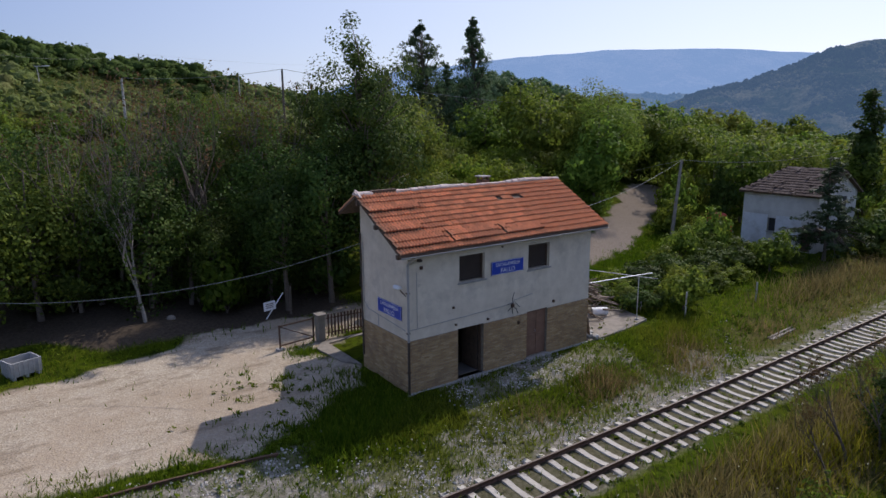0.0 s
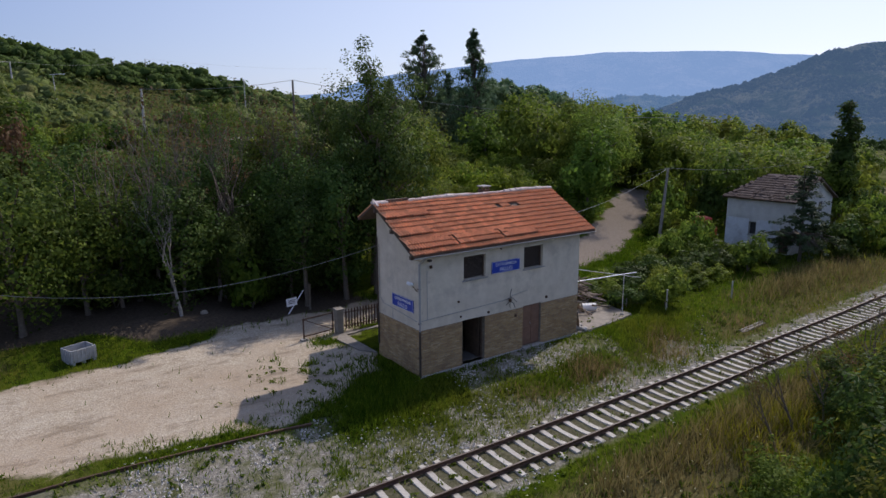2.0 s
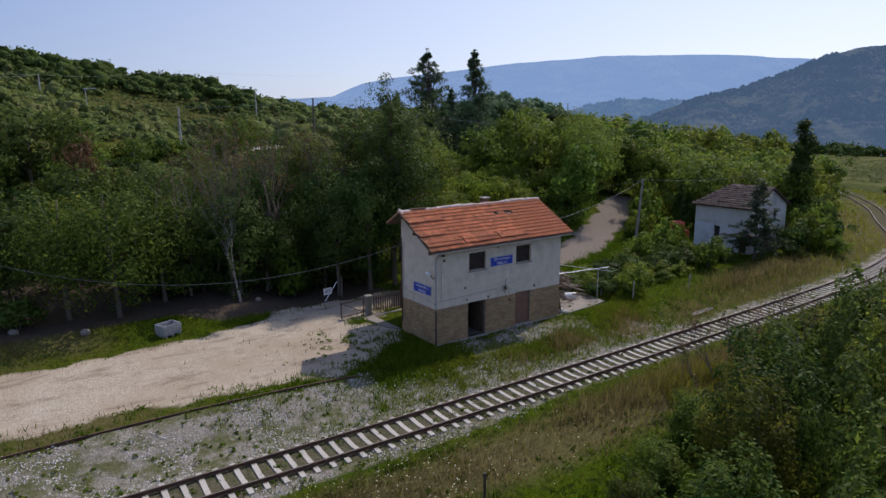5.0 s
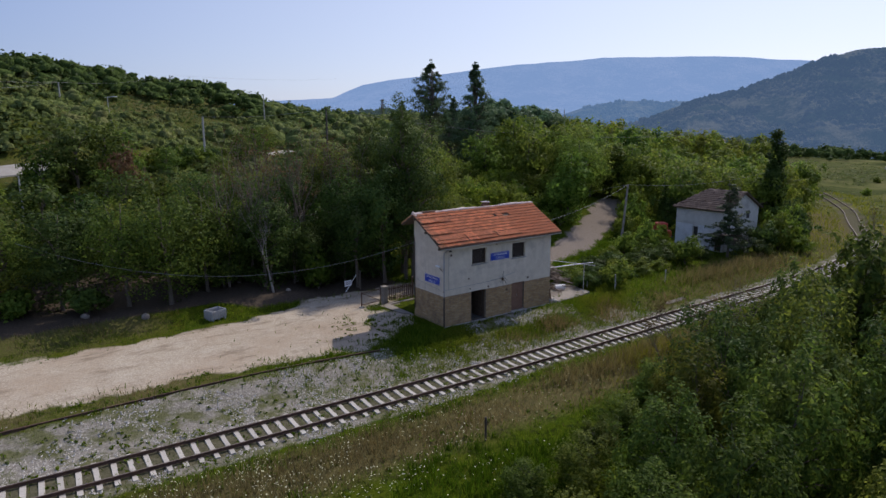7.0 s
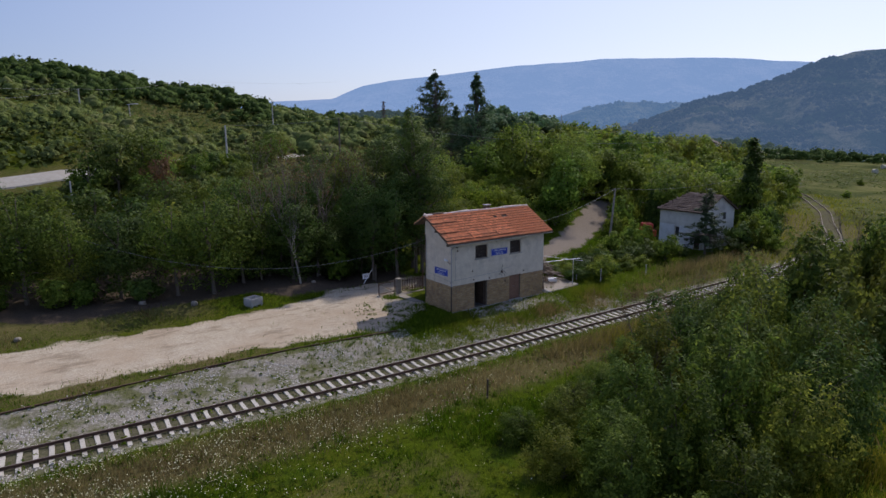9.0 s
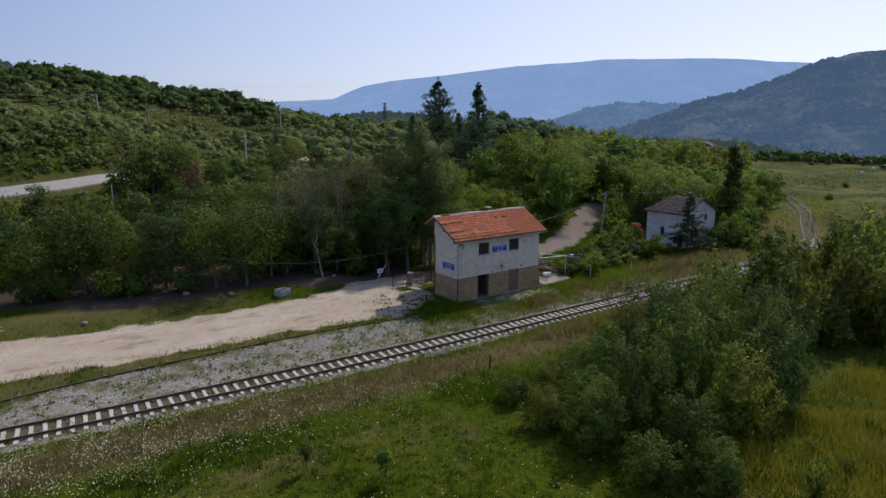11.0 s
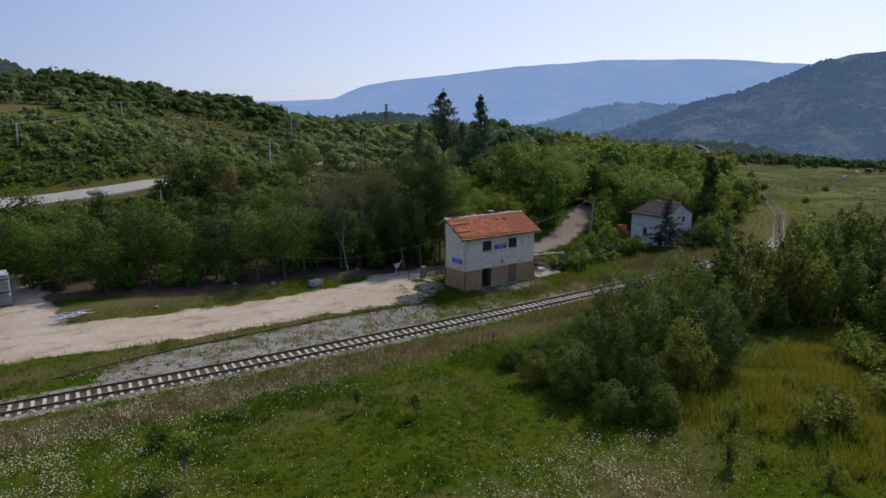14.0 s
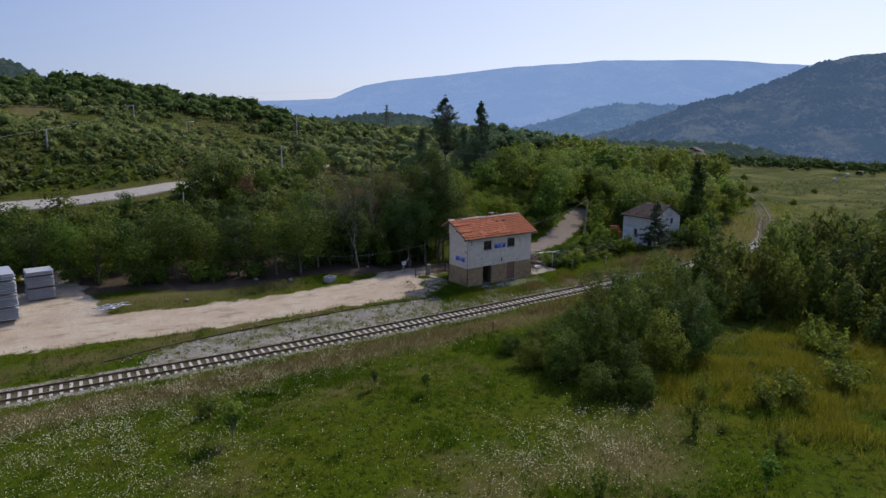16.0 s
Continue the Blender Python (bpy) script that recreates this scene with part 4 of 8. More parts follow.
    # window recesses, shutters and sills
    for x0, x1, z0, z1 in (WIN_1, WIN_2):
        win = part("window", slab((x1 - x0, 0.04, 0.05), ((x0 + x1) / 2, 0.19, z1 - 0.03)), DARK_WOOD, station, "dark window with closed brown roller shutter")
        for sx in (x0 + 0.025, x1 - 0.025):
            part("window_frame", slab((0.05, 0.06, z1 - z0 - 0.06), (sx, 0.19, (z0 + z1) / 2 - 0.025)), DARK_WOOD, win)
        rows = 17
        for k in range(rows):
            h = (z1 - z0 - 0.08) / rows
            part("slat", slab((x1 - x0 - 0.1, 0.016, h - 0.006), ((x0 + x1) / 2, 0.215, z0 + 0.03 + (k + 0.5) * h), (8, 0, 0)), SHUTTER, win)
        part("sill", slab((x1 - x0 + 0.16, 0.36, 0.05), ((x0 + x1) / 2, 0.12, z0 - 0.027), bevel=0.008), CONCRETE, win, "grey stone sill")
        part("lintel", slab((x1 - x0 + 0.1, 0.02, 0.05), ((x0 + x1) / 2, 0.012, z1 + 0.03)), PLASTER, win)
    # the open doorway with its leaf folded in, and the shut door
    door = part("doorway", slab((0.07, 0.12, DOOR_1[3] - DOOR_1[2]), (DOOR_1[0] + 0.035, 0.2, (DOOR_1[2] + DOOR_1[3]) / 2)), DARK_WOOD, station, "open doorway with a dark interior")
    part("door_jamb", slab((0.07, 0.12, DOOR_1[3] - DOOR_1[2]), (DOOR_1[1] - 0.035, 0.2, (DOOR_1[2] + DOOR_1[3]) / 2)), DARK_WOOD, door)
    part("door_leaf", slab((0.045, 0.95, 1.96), (DOOR_1[1] - 0.1, 0.78, 1.06)), DARK_WOOD, door, "brown leaf standing open inwards")
    part("threshold", slab((1.4, 0.6, 0.12), ((DOOR_1[0] + DOOR_1[1]) / 2, -0.05, 0.0)), CONCRETE, door, "pale concrete threshold")
    shut = part("door", slab((1.14, 0.05, 1.97), ((DOOR_2[0] + DOOR_2[1]) / 2, 0.13, 1.1)), BROWN_DOOR, station, "closed brown-painted double door")
    for k in range(2):
        part("door_panel", slab((0.48, 0.02, 0.8), (DOOR_2[0] + 0.32 + 0.54 * k, 0.098, 0.62), bevel=0.006), BROWN_DOOR, shut)
        part("door_panel", slab((0.48, 0.02, 0.86), (DOOR_2[0] + 0.32 + 0.54 * k, 0.098, 1.58), bevel=0.006), BROWN_DOOR, shut)
    part("handle", rod((6.4, 0.08, 1.1), (6.4, 0.08, 1.24), 0.012), PIPE, shut)
    part("threshold", slab((1.3, 0.5, 0.12), ((DOOR_2[0] + DOOR_2[1]) / 2, -0.02, 0.04)), CONCRETE, shut)
    # pipes and cables on the walls
    down = part("downpipe", rod((-0.05, -0.06, 2.05), (-0.05, -0.06, 4.95), 0.045), PIPE, station, "grey downpipe, brown below")
    part("elbow", rod((-0.05, -0.06, 4.95), (-0.02, -0.5, roof_z(-0.4) - 0.05), 0.042), PIPE, down)
    part("lower_pipe", rod((-0.05, -0.06, -0.3), (-0.05, -0.06, 2.06), 0.05), PIPE_BROWN, down, "dark brown lower pipe")
    for z in (0.9, 2.4, 3.9):
        part("bracket", slab((0.13, 0.1, 0.03), (-0.05, -0.04, z)), RUST, down)
    part("downpipe", rod((-0.06, D - 0.12, 0.6), (-0.06, D - 0.12, 5.6), 0.035), PIPE_BROWN, station, "thin dark downpipe")
    part("downpipe", rod((W + 0.05, 0.1, 0.1), (W + 0.05, 0.1, 5.0), 0.04), PIPE, station)

    def run(points, r, mat, name="cable", label=""):
        v, f = wire(points, r, 5)
        return part(name, mesh_of(name, v, f, mat), mat, station, label)

    run([(0.05, -0.012, 2.48), (2.6, -0.014, 2.55), (4.9, -0.014, 2.62), (5.1, -0.02, 2.75), (6.0, -0.014, 2.86), (6.1, -0.014, 2.86)], 0.014, PIPE, label="grey cable clipped to the plaster")
    run([(0.36, -0.012, 2.5), (0.36, -0.014, 3.4), (0.36, -0.012, 4.6)], 0.012, PIPE)
    run([(-0.012, 0.2, 2.42), (-0.014, 1.2, 2.5), (-0.014, 2.9, 2.62), (-0.014, 3.25, 2.85), (-0.014, 3.25, 5.2)], 0.014, PIPE)
    run([(-0.012, 2.15, 2.1), (-0.014, 2.15, 2.55)], 0.012, PIPE)
    run([(4.75, -0.02, 2.35), (4.95, -0.05, 2.52), (5.15, -0.09, 2.4), (5.3, -0.04, 2.15)], 0.016, WIRE)
    run([(5.0, -0.02, 2.2), (5.0, -0.03, 2.9), (5.05, -0.06, 3.1)], 0.016, WIRE)
    run([(4.7, -0.02, 2.62), (5.05, -0.07, 2.7), (5.4, -0.04, 2.4)], 0.013, WIRE)
    for x, z, s in ((2.12, 2.3, 0.06), (2.0, 3.0, 0.07), (5.0, 2.55, 0.13), (5.35, 1.75, 0.1), (7.35, 2.32, 0.1), (3.7, 2.22, 0.08), (4.4, 5.05, 0.05), (0.55, 4.75, 0.1)):
        part("wall_bracket", slab((s, 0.09, s * 1.2), (x, -0.03, z), bevel=0.01), RUST, station)
    part("lamp_bracket", rod((-0.04, 0.12, 3.75), (-0.2, 0.25, 4.0), 0.02), RUST, station)
    part("wall_lamp", slab((0.24, 0.3, 0.14), (-0.26, 0.33, 4.08), (0, 20, 0), 0.04), SIGN_WHITE, station, "white weathered wall lamp")
    part("wall_lamp", slab((0.16, 0.16, 0.09), (0.42, -0.12, 5.05), bevel=0.02), PIPE_BROWN, station)
    # chimney behind the ridge
    cz = roof_z(3.4)
    chim = part("chimney", slab((0.42, 0.42, 1.0), (6.25, 3.45, cz + 0.12)), DARK_WOOD, station, "short dark chimney with a flat cap")
    for dx in (-0.15, 0.15):
        for dy in (-0.15, 0.15):
            part("cap_post", slab((0.07, 0.07, 0.12), (6.25 + dx, 3.45 + dy, cz + 0.68)), DARK_WOOD, chim)
    part("cap", slab((0.52, 0.52, 0.06), (6.25, 3.45, cz + 0.77), bevel=0.01), CONCRETE, chim)
    # pale pavement strip along the front
    part("plinth_strip", slab((W + 0.2, 0.12, 0.14), (W / 2, -0.062, -0.03)), CONCRETE, station)


build_station()


def text_mesh(body, size, material, name="lettering"):
    cu = bpy.data.curves.new(name, "FONT")
    cu.body, cu.size, cu.align_x, cu.align_y, cu.extrude = body, size, "CENTER", "CENTER", 0.003
    ob = new(name, cu)
    bpy.context.view_layer.update()
    me = bpy.data.meshes.new_from_object(ob.evaluated_get(bpy.context.evaluated_depsgraph_get()))
    bpy.data.objects.remove(ob)
    me.materials.clear()
    me.materials.append(material)
    return me


def build_sign(m):
    sign = thing("station_sign", "blue enamel station name sign with white capital letters", "sign", group="station name signs")
    sign.matrix_world = m
    part("board", slab((1.7, 0.03, 0.54), (0, 0, 0), bevel=0.008), SIGN_BLUE, sign, "deep blue enamel board")
    for body, size, z, wide in (("CIVITALUPARELLA", 0.2, 0.115, 0.78), ("FALLO", 0.25, -0.125, 1.05)):
        lt = part("lettering", text_mesh(body, size, SIGN_WHITE), SIGN_WHITE, sign, "white capital letters")
        lt.matrix_local = pose(0, -0.019, z, 90, 0, 0) @ Matrix.Diagonal((wide, 1, 1, 1))
    for z in (-0.255, 0.255):
        part("border", slab((1.66, 0.006, 0.012), (0, -0.017, z)), SIGN_WHITE, sign)
    for x in (-0.83, 0.83):
        part("border", slab((0.012, 0.006, 0.5), (x, -0.017, 0)), SIGN_WHITE, sign)
    return sign


build_sign(pose(4.71, -0.016, 4.22))
build_sign(pose(-0.016, 1.31, 3.0, 0, 0, -90))

# ---- the neighbouring house ----


def hip_tiles(slopes, material, name):
    """Rows of overlapping tiles laid on sloping planes, as one mesh: each slope is origin, along, up and an outline test."""
    verts, faces = [], []
    rng = random.Random(5)
    for origin, along, up, length, height, cut in slopes:
        o, a, u = Vector(origin), Vector(along).normalized(), Vector(up).normalized()
        n = a.cross(u).normalized()
        if n.z < 0:
            n = -n
        rows, cols = int(height / 0.33), int(length / 0.24)
        for r in range(rows):
            for c in range(cols):
                s, t = (c + 0.5) * length / cols, (r + 0.5) * height / rows
                if not cut(s, t) or rng.random() < 0.012:
                    continue
                lift = rng.uniform(0, 0.012) + (rng.uniform(0.05, 0.1) if rng.random() < 0.05 else 0)
                w, h = length / cols * 0.49, height / rows * 0.58
                base = len(verts)
                for ds, dt, dn in ((-w, -h, 0.05), (0, -h, 0.075), (w, -h, 0.05), (w, h, 0.015), (0, h, 0.035), (-w, h, 0.015), (-w, -h, 0.0), (w, -h, 0.0)):
                    verts.append(o + a * (s + ds) + u * (t + dt) + n * (dn + lift))
                faces += [(base, base + 1, base + 4, base + 5), (base + 1, base + 2, base + 3, base + 4), (base + 6, base + 7, base + 2, base + 1, base)]
    return mesh_of(name, verts, faces, material)


def build_neighbour():
    x0, x1, y0, y1, base = 37.4, 43.7, 2.75, 8.4, 0.0
    eave, ridge, rx, hip = 4.35, 6.05, 40.55, 6.7
    house = thing("farmhouse", "small two-storey plastered house with a decayed dark tiled roof", "house")
    t, win_w = 0.35, (2.3, 3.0, 1.2, 2.35)
    wall = part("wall", wall_with_openings("wall", y1 - y0, eave, t, [(2.05, 2.65, 1.25, 2.3), (4.6, 5.35, 0.0, 2.0)], PLASTER_OLD, -0.4), PLASTER_OLD, house, "flaking cream plaster, whitewashed below")
    wall.matrix_local = pose(x0, y1, base, 0, 0, -90)
    lower = part("whitewash", slab((0.012, 2.0, 2.45), (x0 - 0.008, y1 - 1.02, 1.3)), SIGN_WHITE_OLD, house, "patchy whitewashed lower wall")
    part("whitewash", slab((0.012, 1.9, 2.45), (x0 - 0.008, y1 - 3.62, 1.3)), SIGN_WHITE_OLD, house)
    south = part("wall", prism([(x0 + t, -0.4), (x1, -0.4), (x1, eave), (rx, ridge - 0.1), (x0 + t, eave + 0.1)], "y", y0, y0 + t), PLASTER_OLD, house)
    part("wall", slab((t, y1 - y0 - t, eave + 0.4), (x1 - t / 2, (y0 + t + y1) / 2, (eave - 0.4) / 2)), PLASTER_OLD, house)
    part("wall", slab((x1 - x0 - 2 * t, t, eave + 0.4), ((x0 + x1) / 2, y1 - t / 2, (eave - 0.4) / 2)), PLASTER_OLD, house)
    win = part("window", slab((0.05, 0.6, 1.05), (x0 + 0.25, y1 - 2.35, 1.775)), BLACK, house, "dark empty window")
    part("window_sill", slab((0.2, 0.74, 0.06), (x0 - 0.01, y1 - 2.35, 1.22)), CONCRETE, win)
    part("window", slab((0.55, 0.03, 0.8), (41.6, y0 - 0.012, 3.6)), BLACK, house, "small dark gable window")
    part("door", slab((0.06, 0.75, 2.0), (x0 + 0.2, y1 - 4.97, 1.0)), DARK_WOOD, house, "dark weathered door")
    # roof: west slope and the hipped north end, a gable to the south
    o = 0.32
    ez = eave - 0.12
    bm = bmesh.new()
    p = {k: bm.verts.new(v) for k, v in {"wn": (x0 - o, y1 + o, ez), "ws": (x0 - o, y0 - o, ez), "rs": (rx, y0 - o, ridge), "rn": (rx, hip, ridge), "en": (x1 + o, y1 + o, ez), "es": (x1 + o, y0 - o, ez)}.items()}
    for names in (("wn", "ws", "rs", "rn"), ("en", "wn", "rn"), ("es", "en", "rn", "rs")):
        bm.faces.new([p[k] for k in names])
    bmesh.ops.recalc_face_normals(bm, faces=bm.faces)
    bmesh.ops.solidify(bm, geom=bm.faces[:], thickness=0.1)
    part("roof", bm, DARK_WOOD, house)
    wide, tall = y1 - y0 + 2 * o, math.hypot(rx - x0 + o, ridge - ez)
    nlong, ntall = x1 - x0 + 2 * o, math.hypot(y1 + o - hip, ridge - ez)
    hipw = y1 + o - hip
    west = ((x0 - o, y0 - o, ez + 0.01), (0, 1, 0), (rx - x0 + o, 0, ridge - ez), wide, tall, lambda s, t: s < wide - hipw * t / tall)
    east = ((x1 + o, y0 - o, ez + 0.01), (0, 1, 0), (rx - x1 - o, 0, ridge - ez), wide, tall, lambda s, t: s < wide - hipw * t / tall)
    north = ((x0 - o, y1 + o, ez + 0.01), (1, 0, 0), (0, hip - y1 - o, ridge - ez), nlong, ntall, lambda s, t: nlong / 2 * t / ntall < s < nlong - nlong / 2 * t / ntall)
    tiles = part("tiles", hip_tiles([west, east, north], TILE_OLD, "tiles"), TILE_OLD, house, "dark weathered tiles, some slipped or missing")
    tiles["kind"] = "stuff"


SIGN_WHITE_OLD = surface("patchy_whitewash", (0.55, 0.56, 0.57), (0.68, 0.69, 0.7), 3, 0.95, 0.2, 0.006, (0.4, 0.38, 0.35), 0.9, 0.7)
build_neighbour()


def build_van():
    """The red cab of an old vehicle, mostly hidden by the garden."""
    van = thing("old_van", "red cab of an old van parked among the bushes", "van", (40.4, 12.2, -0.35), 62)
    part("body", slab((2.2, 1.4, 0.8), (0, 0, 0.85), bevel=0.08), RED_PAINT, van)
    part("cab", slab((1.2, 1.3, 0.75), (0.3, 0, 1.62), bevel=0.12), RED_PAINT, van)
    # white paint stands in for the pale reflection on the glass
    for y in (-0.36, 0.36):
        part("windscreen", slab((0.02, 0.52, 0.42), (0.91, y * 0.8, 1.66)), SIGN_WHITE, van, "windscreen half with its reflection painted white")
    for x in (-0.8, 0.85):
        for y in (-0.78, 0.78):
            part("wheel", rod((x, y - 0.09, 0.33), (x, y + 0.09, 0.33), 0.33, sides=14), BLACK, van)


build_van()

# ---- round the station ----


def build_gate():
    pillar = thing("gate_pillar", "weathered square concrete gate pillar with a cap", "pillar", (-0.1, 7.35, 0))
    part("shaft", slab((0.36, 0.36, 1.45), (0, 0, 0.5), bevel=0.02), SLAB_OLD, pillar)
    part("cap", slab((0.46, 0.46, 0.08), (0, 0, 1.26), bevel=0.02), SLAB_OLD, pillar)
    gate = thing("metal_gate", "rusty low metal gate with a diagonal brace", "gate", (-0.35, 7.45, 0.0), 187)
    for x in (0.05, 1.75):
        part("post", slab((0.06, 0.06, 1.15), (x, 0, 0.58)), RUST, gate)
    for z in (0.22, 1.1):
        part("rail", slab((1.7, 0.045, 0.05), (0.9, 0, z)), RUST, gate)
    part("brace", rod((0.08, 0, 0.24), (1.72, 0, 1.08), 0.02), RUST, gate)
    part("foot", slab((0.3, 0.3, 0.3), (1.75, 0, -0.05)), CONCRETE, gate)
    fence = thing("picket_fence", "rusty metal picket fence leading to the house wall", "fence", (0.15, 7.35, 0.0), -3)
    for z in (0.3, 1.0):
        part("rail", slab((2.1, 0.03, 0.05), (1.1, 0.02, z)), RUST, fence)
    for k in range(12):
        part("picket", slab((0.07, 0.025, 1.05), (0.16 + 0.165 * k, 0, 0.66)), RUST, fence)
    part("post", slab((0.09, 0.09, 1.9), (2.15, 0, 0.75)), RUST, fence)


build_gate()


def build_notice():
    z = land_at(-0.8, 11.8)
    sign = thing("notice_sign", "small white notice board tied to a leaning pale pole", "sign", (-0.75, 11.8, z))
    part("pole", rod((-0.45, 0, -0.25), (0.75, 0.1, 1.25), 0.03), SIGN_WHITE, sign)
    part("board", slab((0.62, 0.02, 0.46), (-0.05, -0.06, 0.72), (0, -4, 0)), SIGN_WHITE, sign)
    for k in range(3):
        part("writing", slab((0.4, 0.006, 0.035), (-0.05, -0.074, 0.82 - 0.09 * k), (0, -4, 0)), PIPE_BROWN, sign)
    post = thing("wooden_post", "short dark wooden post at the wood's edge", "post", (0.45, 12.1, land_at(0.45, 12.1)))
    part("shaft", rod((0, 0, -0.3), (0.03, 0, 1.5), 0.075, 0.06), BARK, post)


build_notice()


def build_bin():
    """An open plastic pallet box with ribbed walls."""
    z = land_at(-11.3, 10.4)
    bin_ = thing("pallet_box", "open pale grey plastic pallet box standing on the verge", "crate", (-11.45, 10.75, z + 0.02), 20)
    w, d, h, t = 1.12, 0.9, 0.58, 0.05
    for x in (-w / 2 + t / 2, w / 2 - t / 2):
        side = part("side", slab((t, d - 2 * t - 0.004, h), (x, 0, 0.12 + h / 2)), BOX_GREY, bin_)
        for k in range(5):
            part("rib", slab((0.03, 0.05, h - 0.04), (x + math.copysign(t / 2 + 0.015, x), -d / 2 + 0.12 + k * (d - 0.24) / 4, 0.12 + h / 2)), BOX_GREY, side)
    for y in (-d / 2 + t / 2, d / 2 - t / 2):
        side = part("side", slab((w, t, h), (0, y, 0.12 + h / 2)), BOX_GREY, bin_)
        for k in range(6):
            part("rib", slab((0.05, 0.03, h - 0.04), (-w / 2 + 0.12 + k * (w - 0.24) / 5, y + math.copysign(t / 2 + 0.015, y), 0.12 + h / 2)), BOX_GREY, side)
    part("bottom", slab((w - 2 * t - 0.01, d - 2 * t - 0.01, 0.05), (0, 0, 0.15)), BOX_GREY, bin_)
    for x in (-w / 2 + 0.1, 0, w / 2 - 0.1):
        part("runner", slab((0.12, d - 0.02, 0.115), (x, 0, 0.057)), BOX_GREY, bin_)


build_bin()


def build_clothes_frame():
    frame_ = thing("pipe_frame", "pale steel pipe frame over the firewood beside the house", "frame", (0, 0, 0))
    posts = ((13.9, 0.55), (12.6, 3.9))
    for x, y in posts:
        post = part("post", rod((x, y, -0.1), (x, y, 2.35), 0.025), GALVANISED, frame_)
        part("foot", rod((x, y, 0.0), (x, y, 0.14), 0.13, 0.1, 10), CONCRETE, post)
    part("beam", rod((9.7, 0.35, 2.62), (15.0, 0.6, 2.3), 0.026), GALVANISED, frame_, "long pale pipe")
    part("beam", rod((9.7, 3.7, 2.6), (13.6, 3.95, 2.3), 0.02), GALVANISED, frame_)
    part("beam", rod((12.3, 4.3, 2.33), (14.2, -0.3, 2.3), 0.018), GALVANISED, frame_)


build_clothes_frame()


def build_woodpile():
    rng = random.Random(11)
    bm = bmesh.new()
    pts = [(9.62, -0.15), (12.2, -0.1), (14.4, 0.3), (14.8, 2.5), (14.6, 5.6), (9.62, 5.6)]
    lo = [bm.verts.new((x, y, -0.25)) for x, y in pts]
    hi = [bm.verts.new((x, y, 0.07)) for x, y in pts]
    bm.faces.new(hi)
    bm.faces.new(lo[::-1])
    for k in range(len(pts)):
        m = (k + 1) % len(pts)
        bm.faces.new((lo[k], lo[m], hi[m], hi[k]))
    tagged(new("pavement", finish(bm, "pavement", SLAB_OLD)), "cracked concrete slab beside the station", "pavement", kind="structure")
    pile = thing("firewood_pile", "untidy heap of cut branches and firewood beside the station", "firewood", (13.1, 3.9, 0.07))
    for k in range(210):
        r = abs(rng.gauss(0, 0.9))
        a = rng.uniform(0, 2 * math.pi)
        x, y = 0.95 * r * math.cos(a), 1.2 * r * math.sin(a)
        h = max(0.03, 1.55 - 0.8 * r) * rng.uniform(0.25, 1.0)
        ln, rad = rng.uniform(0.6, 1.9), rng.uniform(0.025, 0.065)
        az, el = rng.gauss(-0.2, 0.75), rng.uniform(-0.5, 0.25)
        d = Vector((math.cos(az) * math.cos(el), math.sin(az) * math.cos(el), math.sin(el))) * ln / 2
        c = Vector((max(x, -1.2), y, h + 0.05 + abs(d.z)))
        part("log", rod(c - d, c + d, rad, rad * 0.8, 6), LOG, pile)
    drum = thing("white_drum", "small white plastic drum lying on the concrete", "drum", (12.9, 2.1, 0.29), -28)
    part("shell", rod((-0.4, 0, 0), (0.4, 0, 0), 0.215, sides=20), SIGN_WHITE, drum)
    for x in (-0.25, 0.0, 0.25):
        part("hoop", rod((x - 0.015, 0, 0), (x + 0.015, 0, 0), 0.222, sides=20), SIGN_WHITE, drum)
    part("rim", rod((-0.42, 0, 0), (-0.4, 0, 0), 0.19, sides=16), PIPE, drum)
    for k, (x, y, s) in enumerate(((9.95, 0.3, 0.3), (10.15, -0.02, 0.22), (10.3, 0.5, 0.26), (9.9, 0.85, 0.2))):
        bm = bmesh.new()
        bmesh.ops.create_icosphere(bm, subdivisions=1, radius=s)
        for v in bm.verts:
            v.co.z *= 0.5
            v.co *= 0.85 + 0.3 * rng.random()
        ob = new("rubble_stone", finish(bm, "rubble_stone", STONE if k % 2 else CONCRETE))
        ob.location = (x, y, 0.07 + s * 0.35)
        tagged(ob, "pale broken stone lying by the house corner", "stone", "rubble by the corner")
    board = thing("leaning_boards", "grey boards and a plank leaning on the house corner", "boards", (9.72, 0.12, 0.07))
    for k in range(3):
        part("board", slab((0.03, 0.14, 1.1 - 0.15 * k), (0.1 + 0.06 * k, 0.12 * k, 0.5 - 0.07 * k), (0, -12, 0)), LOG, board)


build_woodpile()


def build_trough():
    """A low concrete channel block at the foot of the verge."""
    ob = thing("concrete_kerb", "short pale concrete kerb lying in the grass by the track", "kerb", (19.4, -4.0, land_at(19.4, -4.0)), 3)
    part("block", slab((2.6, 0.26, 0.3), (0, 0, -0.1), bevel=0.02), SLAB_OLD, ob)
    part("lip", slab((2.6, 0.1, 0.06), (0, 0.08, 0.08), bevel=0.01), SLAB_OLD, ob)


build_trough()


